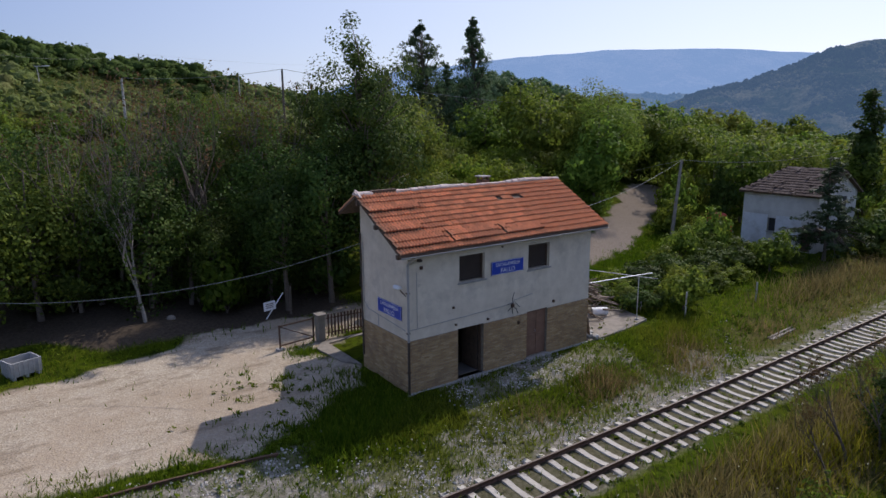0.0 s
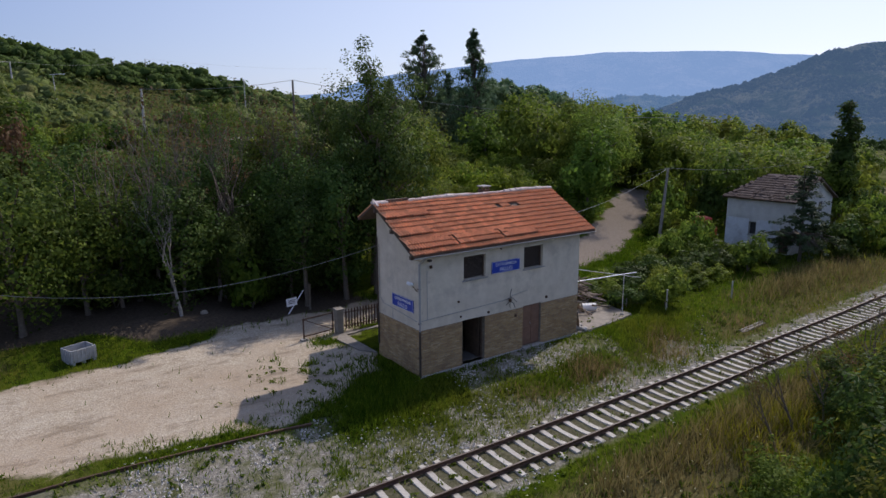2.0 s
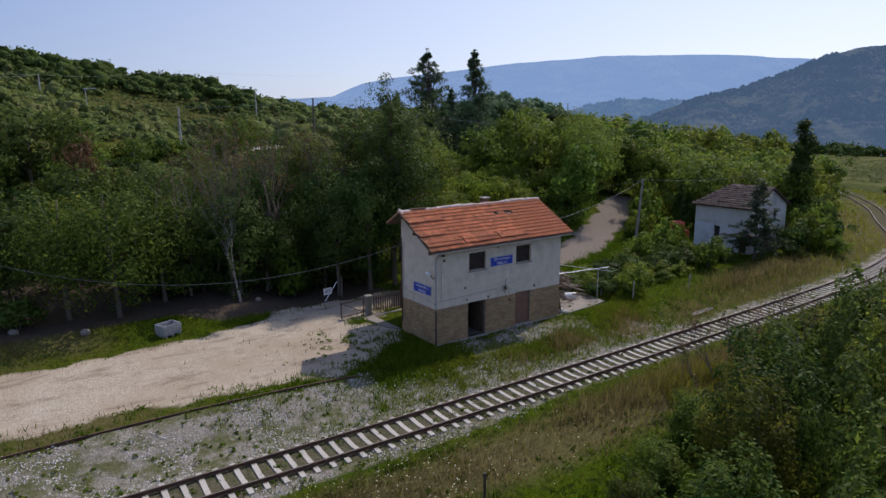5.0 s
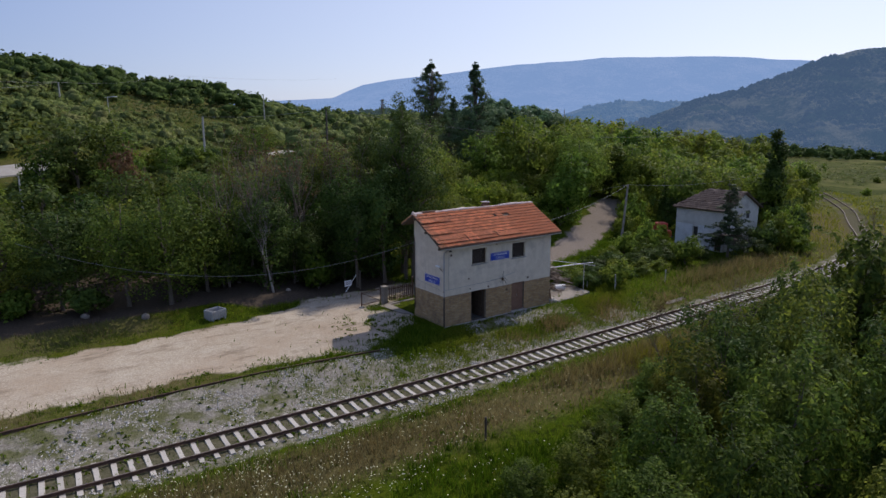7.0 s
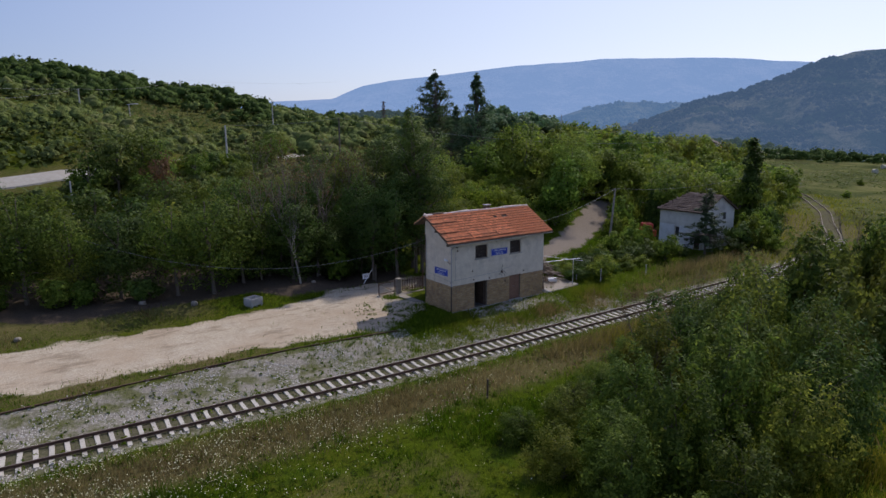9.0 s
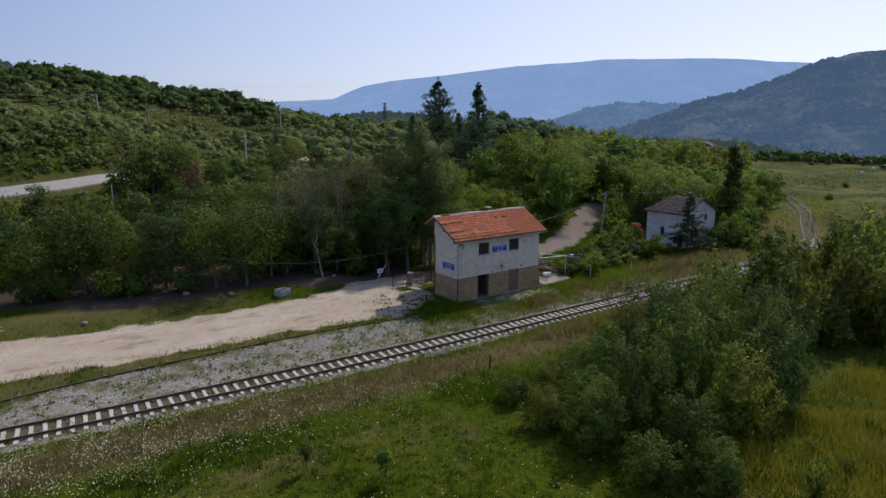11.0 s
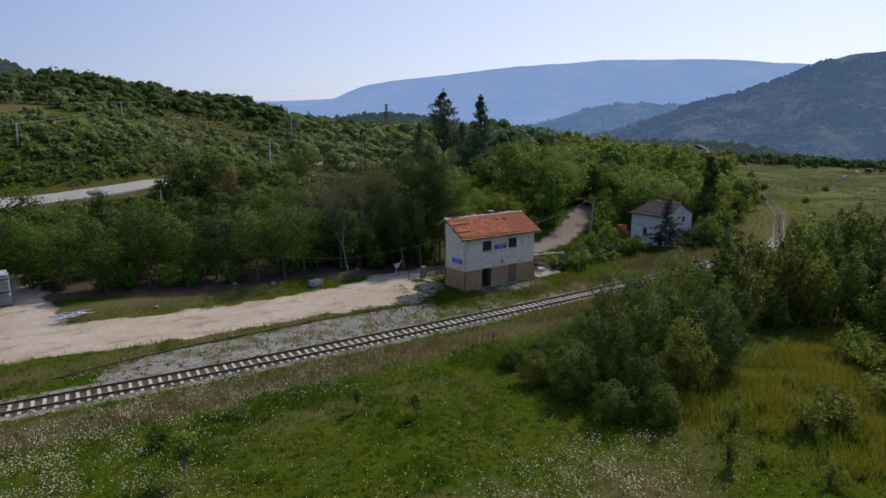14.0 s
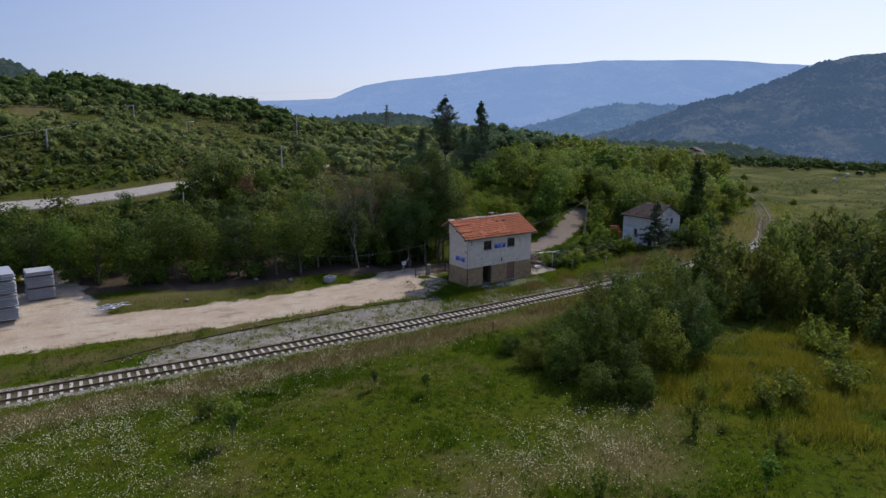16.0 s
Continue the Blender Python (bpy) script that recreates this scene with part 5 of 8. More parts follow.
def build_front_kerb():
    bm = bmesh.new()
    pts = [(-0.4, -0.14), (9.6, -0.14), (9.6, -0.75), (8.2, -0.95), (4.0, -0.8), (-0.2, -0.7)]
    lo = [bm.verts.new((x, y, -0.45)) for x, y in pts]
    hi = [bm.verts.new((x, y, -0.03 - 0.08 * (y < -0.5))) for x, y in pts]
    bm.faces.new(hi[::-1])
    for k in range(len(pts)):
        m = (k + 1) % len(pts)
        bm.faces.new((lo[m], lo[k], hi[k], hi[m]))
    tagged(new("pavement", finish(bm, "pavement", CONCRETE)), "broken pale concrete walk along the station front", "pavement", kind="structure")


build_front_kerb()


def build_gable_pad():
    """The concrete apron between the picket fence and the gable wall."""
    bm = bmesh.new()
    pts = [(-0.02, 3.6), (-0.02, 6.7), (2.3, 6.9), (2.3, 7.1), (-0.2, 7.0), (-0.75, 6.4), (-0.55, 4.4)]
    lo = [bm.verts.new((x, y, -0.3)) for x, y in pts]
    hi = [bm.verts.new((x, y, 0.06)) for x, y in pts]
    bm.faces.new(hi)
    for k in range(len(pts)):
        m = (k + 1) % len(pts)
        bm.faces.new((lo[m], lo[k], hi[k], hi[m]))
    bmesh.ops.recalc_face_normals(bm, faces=bm.faces)
    tagged(new("pavement", finish(bm, "pavement", SLAB_OLD)), "pale concrete apron beside the gable wall", "pavement", kind="structure")


build_gable_pad()


def build_stacks():
    """Stacks of galvanised mesh panels on the concrete at the yard's far end."""
    rng = random.Random(3)
    for x, y, w, d, h, turn in ((-38.9, 19.4, 2.3, 2.4, 2.9, 3), (-42.5, 14.2, 2.7, 3.9, 4.3, 4)):
        z = max(land_at(x, y), 0.2) - 0.05
        st = thing("panel_stack", "stack of grey galvanised panels on timber bearers", "panels", (x, y, z), turn, "stacks of metal panels")
        n = int(h / 0.15)
        for k in range(n):
            zz = 0.19 + k * 0.15
            sx, sy = rng.uniform(-0.04, 0.04), rng.uniform(-0.05, 0.05)
            if k % 8 == 7:
                for yy in (-d * 0.35, d * 0.35):
                    part("bearer", slab((w, 0.09, 0.145), (sx, yy, zz)), DARK_WOOD, st)
            else:
                for yy in (-d * 0.3, d * 0.3):
                    part("spacer", slab((w * 0.9, 0.06, 0.086), (sx, yy, zz - 0.074)), DARK_WOOD, st)
                part("panel", slab((w, d, 0.06), (sx, sy, zz), bevel=0.012), GALVANISED, st)
        for yy in (-d * 0.35, 0, d * 0.35):
            part("bearer", slab((w, 0.12, 0.14), (0, yy, 0.07)), DARK_WOOD, st)


build_stacks()


def build_heap():
    rng = random.Random(8)
    heap = thing("scrap_heap", "small heap of pale scrap bars on the grass", "scrap", (-34.0, 12.2, land_at(-34.0, 12.2)))
    for k in range(16):
        a = rng.uniform(-0.6, 0.9)
        d = Vector((math.cos(a), math.sin(a), rng.uniform(-0.08, 0.2))) * rng.uniform(0.5, 1.3)
        c = Vector((rng.uniform(-1.0, 1.0), rng.uniform(-0.7, 0.7), 0.12 + 0.3 * rng.random() + abs(d.z)))
        part("bar", rod(c - d, c + d, 0.035, sides=5), GALVANISED, heap)
    for x, y, s in ((-18.8, 14.4, 0.3), (-5.2, 13.1, 0.22), (-27.0, 11.6, 0.25), (-15.5, 12.4, 0.3)):
        bm = bmesh.new()
        bmesh.ops.create_icosphere(bm, subdivisions=2, radius=s)
        for v in bm.verts:
            v.co *= 0.75 + 0.5 * noise.noise(v.co * 3 + Vector((x, y, 0)))  * 0.5 + 0.2
            v.co.z *= 0.7
        ob = new("boulder", finish(bm, "boulder", SLAB_OLD))
        ob.location = (x, y, land_at(x, y) + s * 0.3)
        tagged(ob, "pale limestone boulder at the wood's edge", "stone", "boulders at the wood")


build_heap()

# ---- poles and lines ----


def pole(x, y, top, r, label, lean=0.0, material=None, arms=0, name="utility_pole", group="line poles"):
    z = land_at(x, y)
    ob = thing(name, label, "pole", (x, y, z), 0, group)
    h = top - z
    part("shaft", rod((0, 0, -0.5), (lean, 0, h), r, r * 0.62, 10), material or POLE_CONCRETE, ob)
    for k in range(arms):
        arm = part("crossarm", slab((1.1, 0.07, 0.07), (lean, 0, h - 0.3 - 0.5 * k)), RUST, ob)
        for dx in (-0.48, 0.48):
            part("insulator", rod((lean + dx, 0, h - 0.26 - 0.5 * k), (lean + dx, 0, h - 0.1 - 0.5 * k), 0.04, sides=6), PLASTIC_GREY, arm)
    return Vector((x + lean, y, top))


def street_lamp(x, y, top, label):
    z = land_at(x, y)
    ob = thing("street_lamp", label, "lamp", (x, y, z))
    h = top - z
    part("post", rod((0, 0, -0.4), (-0.2, 0, h), 0.13, 0.07, 8), POLE_CONCRETE, ob)
    arm = part("arm", rod((-0.6, 0, h - 0.02), (0.9, 0, h + 0.12), 0.05), GALVANISED, ob)
    part("lamp_head", slab((0.8, 0.28, 0.14), (1.1, 0, h + 0.12), bevel=0.04), GALVANISED, arm)


def line(a, b, sag, r, label, material=None, kind_name="overhead_wire"):
    v, f = wire(sagging(a, b, sag, 18), r, 4)
    tagged(new(kind_name, mesh_of(kind_name, v, f, material or WIRE_PALE)), label, "wire", "overhead wires")


road_pole = pole(29.85, 9.75, 6.85, 0.155, "leaning round concrete pole beside the dirt road", 0.75, SLAB_OLD)
hill_a = pole(0.8, 53.6, 14.0, 0.16, "slim concrete line pole on the wooded slope")
hill_b = pole(-6.3, 138, 22.4, 0.2, "slim concrete line pole on the hillside")
hill_c = pole(-33.9, 55.5, 16.8, 0.16, "slim concrete line pole on the hillside")
hill_d = pole(-20.5, 36.0, 8.6, 0.1, "short pale post below the hillside road")
hill_e = pole(14.9, 46.8, 15.0, 0.16, "dark line pole above the trees", material=BARK)
hill_f = pole(91, 76, 16.2, 0.16, "slim pale concrete pole among the trees")
hill_g = pole(44.4, 147, 21.0, 0.2, "slim concrete line pole on the hillside")
hill_h = pole(-46, 96, 21.5, 0.2, "slim concrete line pole on the hillside")
hill_i = pole(30, 190, 28.5, 0.22, "slim concrete line pole on the hillside")
street_lamp(-2.5, 100, 17.9, "grey street lamp on the hillside road")
line(hill_c, hill_b, 0.8, 0.02, "thin pale cable along the hillside")
line((-75, 30, 12.5), hill_c, 0.8, 0.02, "thin pale cable along the hillside")
line(hill_h, hill_b, 0.8, 0.02, "thin pale cable along the hillside")
line(hill_b, hill_i, 1.2, 0.02, "thin pale cable along the hillside")
line(hill_i, (160, 330, 40), 1.2, 0.02, "thin pale cable along the hillside")
line(hill_e, hill_a, 0.4, 0.02, "thin cable between the poles")
line(hill_e, (70, 30, 11), 1.5, 0.02, "thin cable over the trees")
line((-0.02, 3.2, 5.25), (-22, 16.5, 5.6), 2.3, 0.012, "slack pale cable from the station wall to the trees")
line((W + 0.02, 3.0, 5.3), road_pole, 0.5, 0.014, "cable from the station to the pole")
line(road_pole, (60, 8, 7.6), 0.9, 0.013, "cable from the pole over the garden")
line(road_pole, (44, 30, 3.2), 0.1, 0.016, "stay wire of the leaning pole")


def build_pylon():
    ob = thing("pylon", "distant steel lattice pylon on the hill", "pylon", (318, 541, 6), 20)
    for sx in (-1, 1):
        for sy in (-1, 1):
            part("leg", rod((sx * 2.2, sy * 2.2, 0), (sx * 0.4, sy * 0.4, 31), 0.35, 0.25, 4), RUST, ob)
    for k, z in enumerate(range(2, 30, 4)):
        w = 2.2 - 1.8 * z / 31
        for s in (-1, 1):
            part("brace", rod((-w, s * w, z), (w, s * w, z + 3.5), 0.18, sides=4), RUST, ob)
    for z in (22, 26, 30):
        part("crossarm", slab((6.5, 0.5, 0.5), (0, 0, z)), RUST, ob)


build_pylon()


def build_far_house():
    ob = thing("far_house", "distant pale house among the woods", "house", (250, 133, -2.0), 25)
    part("wall", slab((12, 8, 7), (0, 0, 3.5)), PLASTER, ob)
    part("roof", prism([(-4.6, 6.9), (4.6, 6.9), (0, 9)], "x", -6.5, 6.5), TILE_OLD, ob)
    part("wall", slab((9, 7, 5), (11, 0, 2.5)), PLASTER, ob)
    part("roof", prism([(-4, 4.9), (4, 4.9), (0, 6.5)], "x", 6.0, 16), TILE, ob)
    for x in (-4, -1, 2, 5):
        part("window", slab((1, 0.1, 1.2), (x, -4.04, 4.8)), DARK_WOOD, ob)


build_far_house()


def build_garden_posts():
    for x, y, h in ((16.3, -0.6, 1.35), (22.0, -1.2, 1.1), (15.2, 1.3, 0.6)):
        ob = thing("fence_post", "thin grey fence post beside the shrubs", "post", (x, y, land_at(x, y)), group="garden fence posts")
        part("shaft", rod((0, 0, -0.2), (0, 0, h), 0.045), POLE_CONCRETE, ob)
    ob = thing("marker_post", "short dark marker post in the tall grass", "post", (-6.5, -12.0, land_at(-6.5, -12.0)))
    part("shaft", rod((0, 0, -0.2), (0, 0, 1.15), 0.05), PIPE_BROWN, ob)


build_garden_posts()


def build_bales():
    rng = random.Random(4)
    for k in range(9):
        x, y = 185 + rng.uniform(0, 70), 38 + rng.uniform(-14, 26)
        ob = new("hay_bale", finish(rod((-0.6, 0, 0), (0.6, 0, 0), 0.75, sides=14), "hay_bale", GRASS_BALE))
        ob.matrix_world = pose(x, y, land_at(x, y) + 0.7, 0, 0, rng.uniform(0, 180))
        tagged(ob, "round pale hay bale on the mown meadow", "hay bale", "bales on the meadow")


GRASS_BALE = surface("pale_straw", (0.42, 0.38, 0.28), (0.56, 0.52, 0.4), 6, 0.95, 0.4, 0.02)
build_bales()

# ---- plants ----


def quad_mesh(name, pts, material):
    """A mesh of loose quads from an array (n, 4, 3)."""
    n = len(pts)
    me = bpy.data.meshes.new(name)
    me.vertices.add(4 * n)
    me.vertices.foreach_set("co", pts.reshape(-1).astype(np.float32))
    me.loops.add(4 * n)
    me.loops.foreach_set("vertex_index", np.arange(4 * n, dtype=np.int32))
    me.polygons.add(n)
    me.polygons.foreach_set("loop_start", np.arange(0, 4 * n, 4, dtype=np.int32))
    me.materials.append(material)
    me.update(calc_edges=True)
    return me


def leaves(rng, centres, radii, each, size, stretch=1.6, flat=0.0, squash=0.8, out=0.7, mids=None):
    """Small folded-out leaves scattered in clumps: an array (n, 4, 3)."""
    centres, radii = np.asarray(centres, float), np.asarray(radii, float)
    c = np.repeat(centres, each, 0)
    r = np.repeat(radii, each)[:, None]
    off = rng.normal(size=c.shape)
    off /= np.linalg.norm(off, axis=1, keepdims=True) + 1e-9
    n = off * out + rng.normal(size=c.shape) * 0.42 + np.array((0, 0, 0.25 + 1.5 * flat))
    off *= r * rng.uniform(0.25, 1.0, (len(c), 1)) ** 0.5
    off[:, 2] *= squash
    c = c + off
    if mids is not None:
        # leaves turn outwards from the middle of the crown
        m = c - (mids if len(mids) == 1 else np.repeat(mids, each, 0))
        n = n + 0.8 * m / (np.linalg.norm(m, axis=1, keepdims=True) + 1e-9)
    u = np.cross(n, rng.normal(size=c.shape))
    u /= np.linalg.norm(u, axis=1, keepdims=True) + 1e-9
    v = np.cross(u, n)
    v /= np.linalg.norm(v, axis=1, keepdims=True) + 1e-9
    s = size * rng.uniform(0.6, 1.35, (len(c), 1))
    u, v = u * s * stretch * 0.5, v * s * 0.5
    return np.stack([c - u, c + v - 0.1 * u, c + u, c - v - 0.1 * u], 1)


def limbs(name, rng, height, r, targets, material, bend=0.3, forks=0.35, sides=4, lean=0.0):
    """A tapered trunk with limbs that reach towards the targets."""
    verts, faces = [], []
    n = 8
    ph = rng.uniform(0, 6, 2)
    line_ = [Vector((bend * math.sin(2.2 * k / n + ph[0]) * k / n + lean * k / n, bend * math.sin(1.7 * k / n + ph[1]) * k / n, -0.3 + (height + 0.3) * k / n)) for k in range(n + 1)]
    base = line_[0].copy()
    line_ = [p - Vector((base.x, base.y, 0)) for p in line_]
    tube_data(line_, [r * (1.25 if k == 0 else 1 - 0.85 * k / n) for k in range(n + 1)], 7, verts, faces)
    for tx, ty, tz in targets:
        f = min(0.92, max(forks, tz / height * 0.72 + rng.uniform(-0.12, 0.05)))
        k = f * n
        a = line_[int(k)].lerp(line_[min(int(k) + 1, n)], k % 1)
        b = Vector((tx, ty, tz))
        mid = a.lerp(b, 0.5) + Vector((rng.uniform(-0.15, 0.15), rng.uniform(-0.15, 0.15), 0.12 * (b - a).length))
        w = r * (1 - 0.85 * f) * 0.6 + 0.012
        tube_data([a, mid, b], [w, w * 0.6, w * 0.2], sides, verts, faces)
    return mesh_of(name, verts, faces, material, True)


def crown_points(rng, n, rx, ry, rz, cz, hollow=0.45, lobes=5):
    """Clump centres through an uneven crown."""
    out = []
    ph = rng.uniform(0, 6.28, 3)
    while len(out) < n:
        p = rng.normal(size=3)
        p /= np.linalg.norm(p)
        a = math.atan2(p[1], p[0])
        grow = 1 + 0.22 * math.sin(lobes * a + ph[0]) * math.cos(3 * p[2] + ph[1]) + 0.14 * rng.normal()
        p *= grow * rng.uniform(hollow, 1.0)
        out.append((p[0] * rx, p[1] * ry, cz + p[2] * rz))
    return np.array(out)


def make_tree(name, label, category, crown, leaf_mat, bark, height, r, leaf, each, clump, squash=0.8, flat=0.0, stretch=1.6, seed=1, forks=0.3, limb_count=14, tip=1.0):
    rng = np.random.default_rng(seed)
    tree = thing(name, label, category, (0, 0, -500))
    radii = clump * rng.uniform(0.7, 1.3, len(crown)) * np.interp(crown[:, 2], (0.6 * height, height), (1.0, tip))
    trunk = limbs("trunk", rng, height, r, crown[:limb_count], bark, forks=forks)
    part("trunk", trunk, bark, tree)
    part("crown", quad_mesh("crown", leaves(rng, crown, radii, each, leaf, stretch, flat, squash, 0.6, crown.mean(0, keepdims=True)), leaf_mat), leaf_mat, tree)
    return tree


PROTO = {}


def add_proto(key, tree):
    PROTO.setdefault(key, []).append(tree)


for k in range(4):
    rg = np.random.default_rng(20 + k)
    add_proto("oak", make_tree("tree", "broad leafy green tree", "tree", crown_points(rg, 60, 2.7, 2.7, 3.75, 4.5, 0.5), (LEAF_OAK, LEAF_ACACIA, LEAF_OAK, LEAF_DARK)[k], BARK, 7.6, 0.17, 0.27, 48, 0.98, seed=30 + k))
for k in range(4):
    rg = np.random.default_rng(320 + k)
    add_proto("edge", make_tree("tree", "broad leafy green tree", "tree", crown_points(rg, 62, 2.7, 2.7, 3.75, 4.5, 0.45), (LEAF_BUSH, LEAF_BUSH, LEAF_OAK, LEAF_DARK)[k], BARK, 7.6, 0.17, 0.135, 88, 1.0, seed=330 + k))
for k in range(3):
    rg = np.random.default_rng(350 + k)
    add_proto("high", make_tree("tree", "broad leafy dark tree", "tree", crown_points(rg, 56, 2.8, 2.8, 3.0, 5.9, 0.45), (LEAF_BUSH, LEAF_DARK, LEAF_OAK)[k], BARK, 8.0, 0.19, 0.115, 140, 1.0, seed=355 + k, forks=0.4))
for k in range(4):
    rg = np.random.default_rng(40 + k)
    add_proto("back", make_tree("tree", "leafy green tree in the wood", "tree", crown_points(rg, 34, 2.5, 2.5, 3.2, 4.6, 0.5), (LEAF_OAK, LEAF_ACACIA, LEAF_DARK, LEAF_BUSH)[k], BARK, 7.0, 0.16, 0.24, 46, 1.08, seed=50 + k, limb_count=7))
for k in range(3):
    rg = np.random.default_rng(45 + k)
    add_proto("far", make_tree("tree", "leafy green tree in the far wood", "tree", crown_points(rg, 34, 2.5, 2.5, 3.2, 4.6, 0.55), (LEAF_OAK, LEAF_ACACIA, LEAF_OAK)[k], BARK, 7.0, 0.16, 0.4, 26, 1.05, seed=55 + k, limb_count=7))
for k in range(2):
    rg = np.random.default_rng(60 + k)
    pts = crown_points(rg, 62, 1.9, 1.9, 5.6, 8.4, 0.35, 4)
    pts[:, :2] *= np.interp(pts[:, 2], (2, 6, 10, 14), (1.2, 1.9, 1.8, 1.4))[:, None]
    pts = np.r_[pts, np.stack([rg.normal(0, 0.75, 26), rg.normal(0, 0.75, 26), np.linspace(7.5, 13.6, 26)], -1)]
    add_proto("tall", make_tree("tree", "tall open-crowned dark tree behind the station", "tree", pts, LEAF_DARK, BARK, 13.2, 0.2, 0.12, 130, 0.78, seed=70 + k, limb_count=50))
for k in range(2):
    rg = np.random.default_rng(80 + k)
    pts = []
    # whorls of branches: an open round-topped crown, or a cone that reaches low down
    low, most = ((6.2, 4.6), (2.4, 6.2))[k]
    for z in np.arange(low, 17.2, 0.82):
        f = (z - low) / (17.4 - low)
        wide = most * ((min(1.0, 0.55 + 1.6 * f) * (1 - f ** 2.4)) if k == 0 else (1 - 0.93 * f))
        for q in range(8 if f < 0.6 else 6):
            a = rg.uniform(0, 6.28)
            reach = wide * rg.uniform(0.55, 1.05)
            for w in (0.4, 0.62, 0.82, 1.0):
                pts.append((reach * w * math.cos(a), reach * w * math.sin(a), z + (0.55 if k == 0 else 0.2) * w * reach * 0.4 + rg.uniform(-0.35, 0.35)))
    pts += [(0, 0, 16.9), (0.05, 0, 17.4), (0, 0.05, 17.9)]
    order = rg.permutation(len(pts))
    add_proto("pine", make_tree("pine_tree", "tall ragged dark green pine", "tree", np.array(pts)[order], LEAF_PINE, BARK, 17.6, 0.2, 0.14, 22, 0.56, squash=0.8, seed=90 + k, limb_count=110, stretch=3.2, tip=0.45))
for k in range(2):
    rg = np.random.default_rng(100 + k)
    add_proto("umbrella", make_tree("pine_tree", "flat-topped pine with a bare trunk", "tree", crown_points(rg, 46, 3.4, 3.4, 1.5, 9.0, 0.4), LEAF_PINE, BARK, 9.0, 0.2, 0.3, 52, 0.8, squash=0.6, seed=105 + k, forks=0.6, stretch=2.0))
for k in range(2):
    rg = np.random.default_rng(110 + k)
    pts = []
    for j in range(11):
        z = 1.1 + j * 0.55
        for q in range(9 - j // 2):
            a = rg.uniform(0, 6.28)
            reach = (2.9 - 0.24 * j) * rg.uniform(0.35, 1.05)
            for w in (0.45, 0.75, 1.0):
                pts.append((reach * w * math.cos(a), reach * w * math.sin(a), z - 0.15 * w + rg.normal() * 0.18))
    add_proto("fir", make_tree("fir_tree", "dark spreading conifer with layered branches", "tree", np.array(pts), LEAF_FIR, BARK, 7.2, 0.13, 0.11, 34, 0.34, squash=0.4, flat=0.5, seed=115 + k, limb_count=80, stretch=2.0))
rg = np.random.default_rng(120)
pts = crown_points(rg, 60, 1.15, 1.15, 5.0, 5.8, 0.4)
pts = np.r_[pts, np.stack([rg.normal(0, 0.4, 24), rg.normal(0, 0.4, 24), np.linspace(5.0, 11.4, 24)], -1)]
add_proto("ivy", make_tree("ivy_tree", "tall dark ivy-covered tree", "tree", pts, LEAF_DARK, BARK, 10.5, 0.22, 0.25, 60, 0.62, seed=121))
for k in range(4):
    rg = np.random.default_rng(130 + k)
    add_proto("shrub", make_tree("shrub", "rounded leafy green shrub", "shrub", crown_points(rg, 34, 1.15, 1.15, 0.85, 1.0, 0.35), (LEAF_LUSH, LEAF_OAK, LEAF_ACACIA, LEAF_DARK)[k], BARK, 1.2, 0.05, 0.15, 38, 0.42, seed=135 + k, forks=0.05))
for k in range(2):
    rg = np.random.default_rng(240 + k)
    add_proto("scrub", make_tree("shrub", "rounded leafy green shrub", "shrub", crown_points(rg, 38, 1.15, 1.15, 0.85, 1.0, 0.3), (LEAF_LUSH, LEAF_ACACIA)[k], BARK, 1.2, 0.05, 0.09, 50, 0.42, seed=245 + k, forks=0.05))
for k in range(3):
    rg = np.random.default_rng(230 + k)
    add_proto("garden", make_tree("shrub", "rounded leafy green shrub", "shrub", crown_points(rg, 40, 1.15, 1.15, 0.85, 1.0, 0.35), (LEAF_OAK, LEAF_DARK, LEAF_ACACIA)[k], BARK, 1.2, 0.05, 0.115, 48, 0.4, seed=235 + k, forks=0.05))
for k in range(4):
    for key, leaf, each in (("thicket", 0.082, 62), ("thicket_far", 0.16, 24)):
        rg = np.random.default_rng(140 + k)
        pts = []
        # several rounded stems grown together, with a few shoots above them
        for j in range(9):
            a, reach, h = rg.uniform(0, 6.28), rg.uniform(0.2, 1.9), rg.uniform(2.4, 4.7)
            h *= 1 - 0.14 * reach
            wide = rg.uniform(0.75, 1.15)
            pts.append(crown_points(rg, 11, wide, wide, h * 0.5, h * 0.5, 0.45) + np.array((reach * math.cos(a), reach * math.sin(a), 0.1)))
            pts.append(np.array([(reach * math.cos(a) + rg.normal() * 0.3, reach * math.sin(a) + rg.normal() * 0.3, h + q) for q in (-0.1, 0.25, 0.6)]))
        pts = np.concatenate(pts)
        pts[:, 2] = np.maximum(pts[:, 2], 0.15)
        pts = pts[rg.permutation(len(pts))]
        add_proto(key, make_tree("bush", "tall dense wild bush", "bush", np.array(pts), (LEAF_WILLOW, LEAF_BUSH, LEAF_DARK, LEAF_BUSH)[k], BARK, 3.6, 0.05, leaf, each, 0.42, seed=145 + k, forks=0.03, limb_count=24, squash=1.15, stretch=2.2))
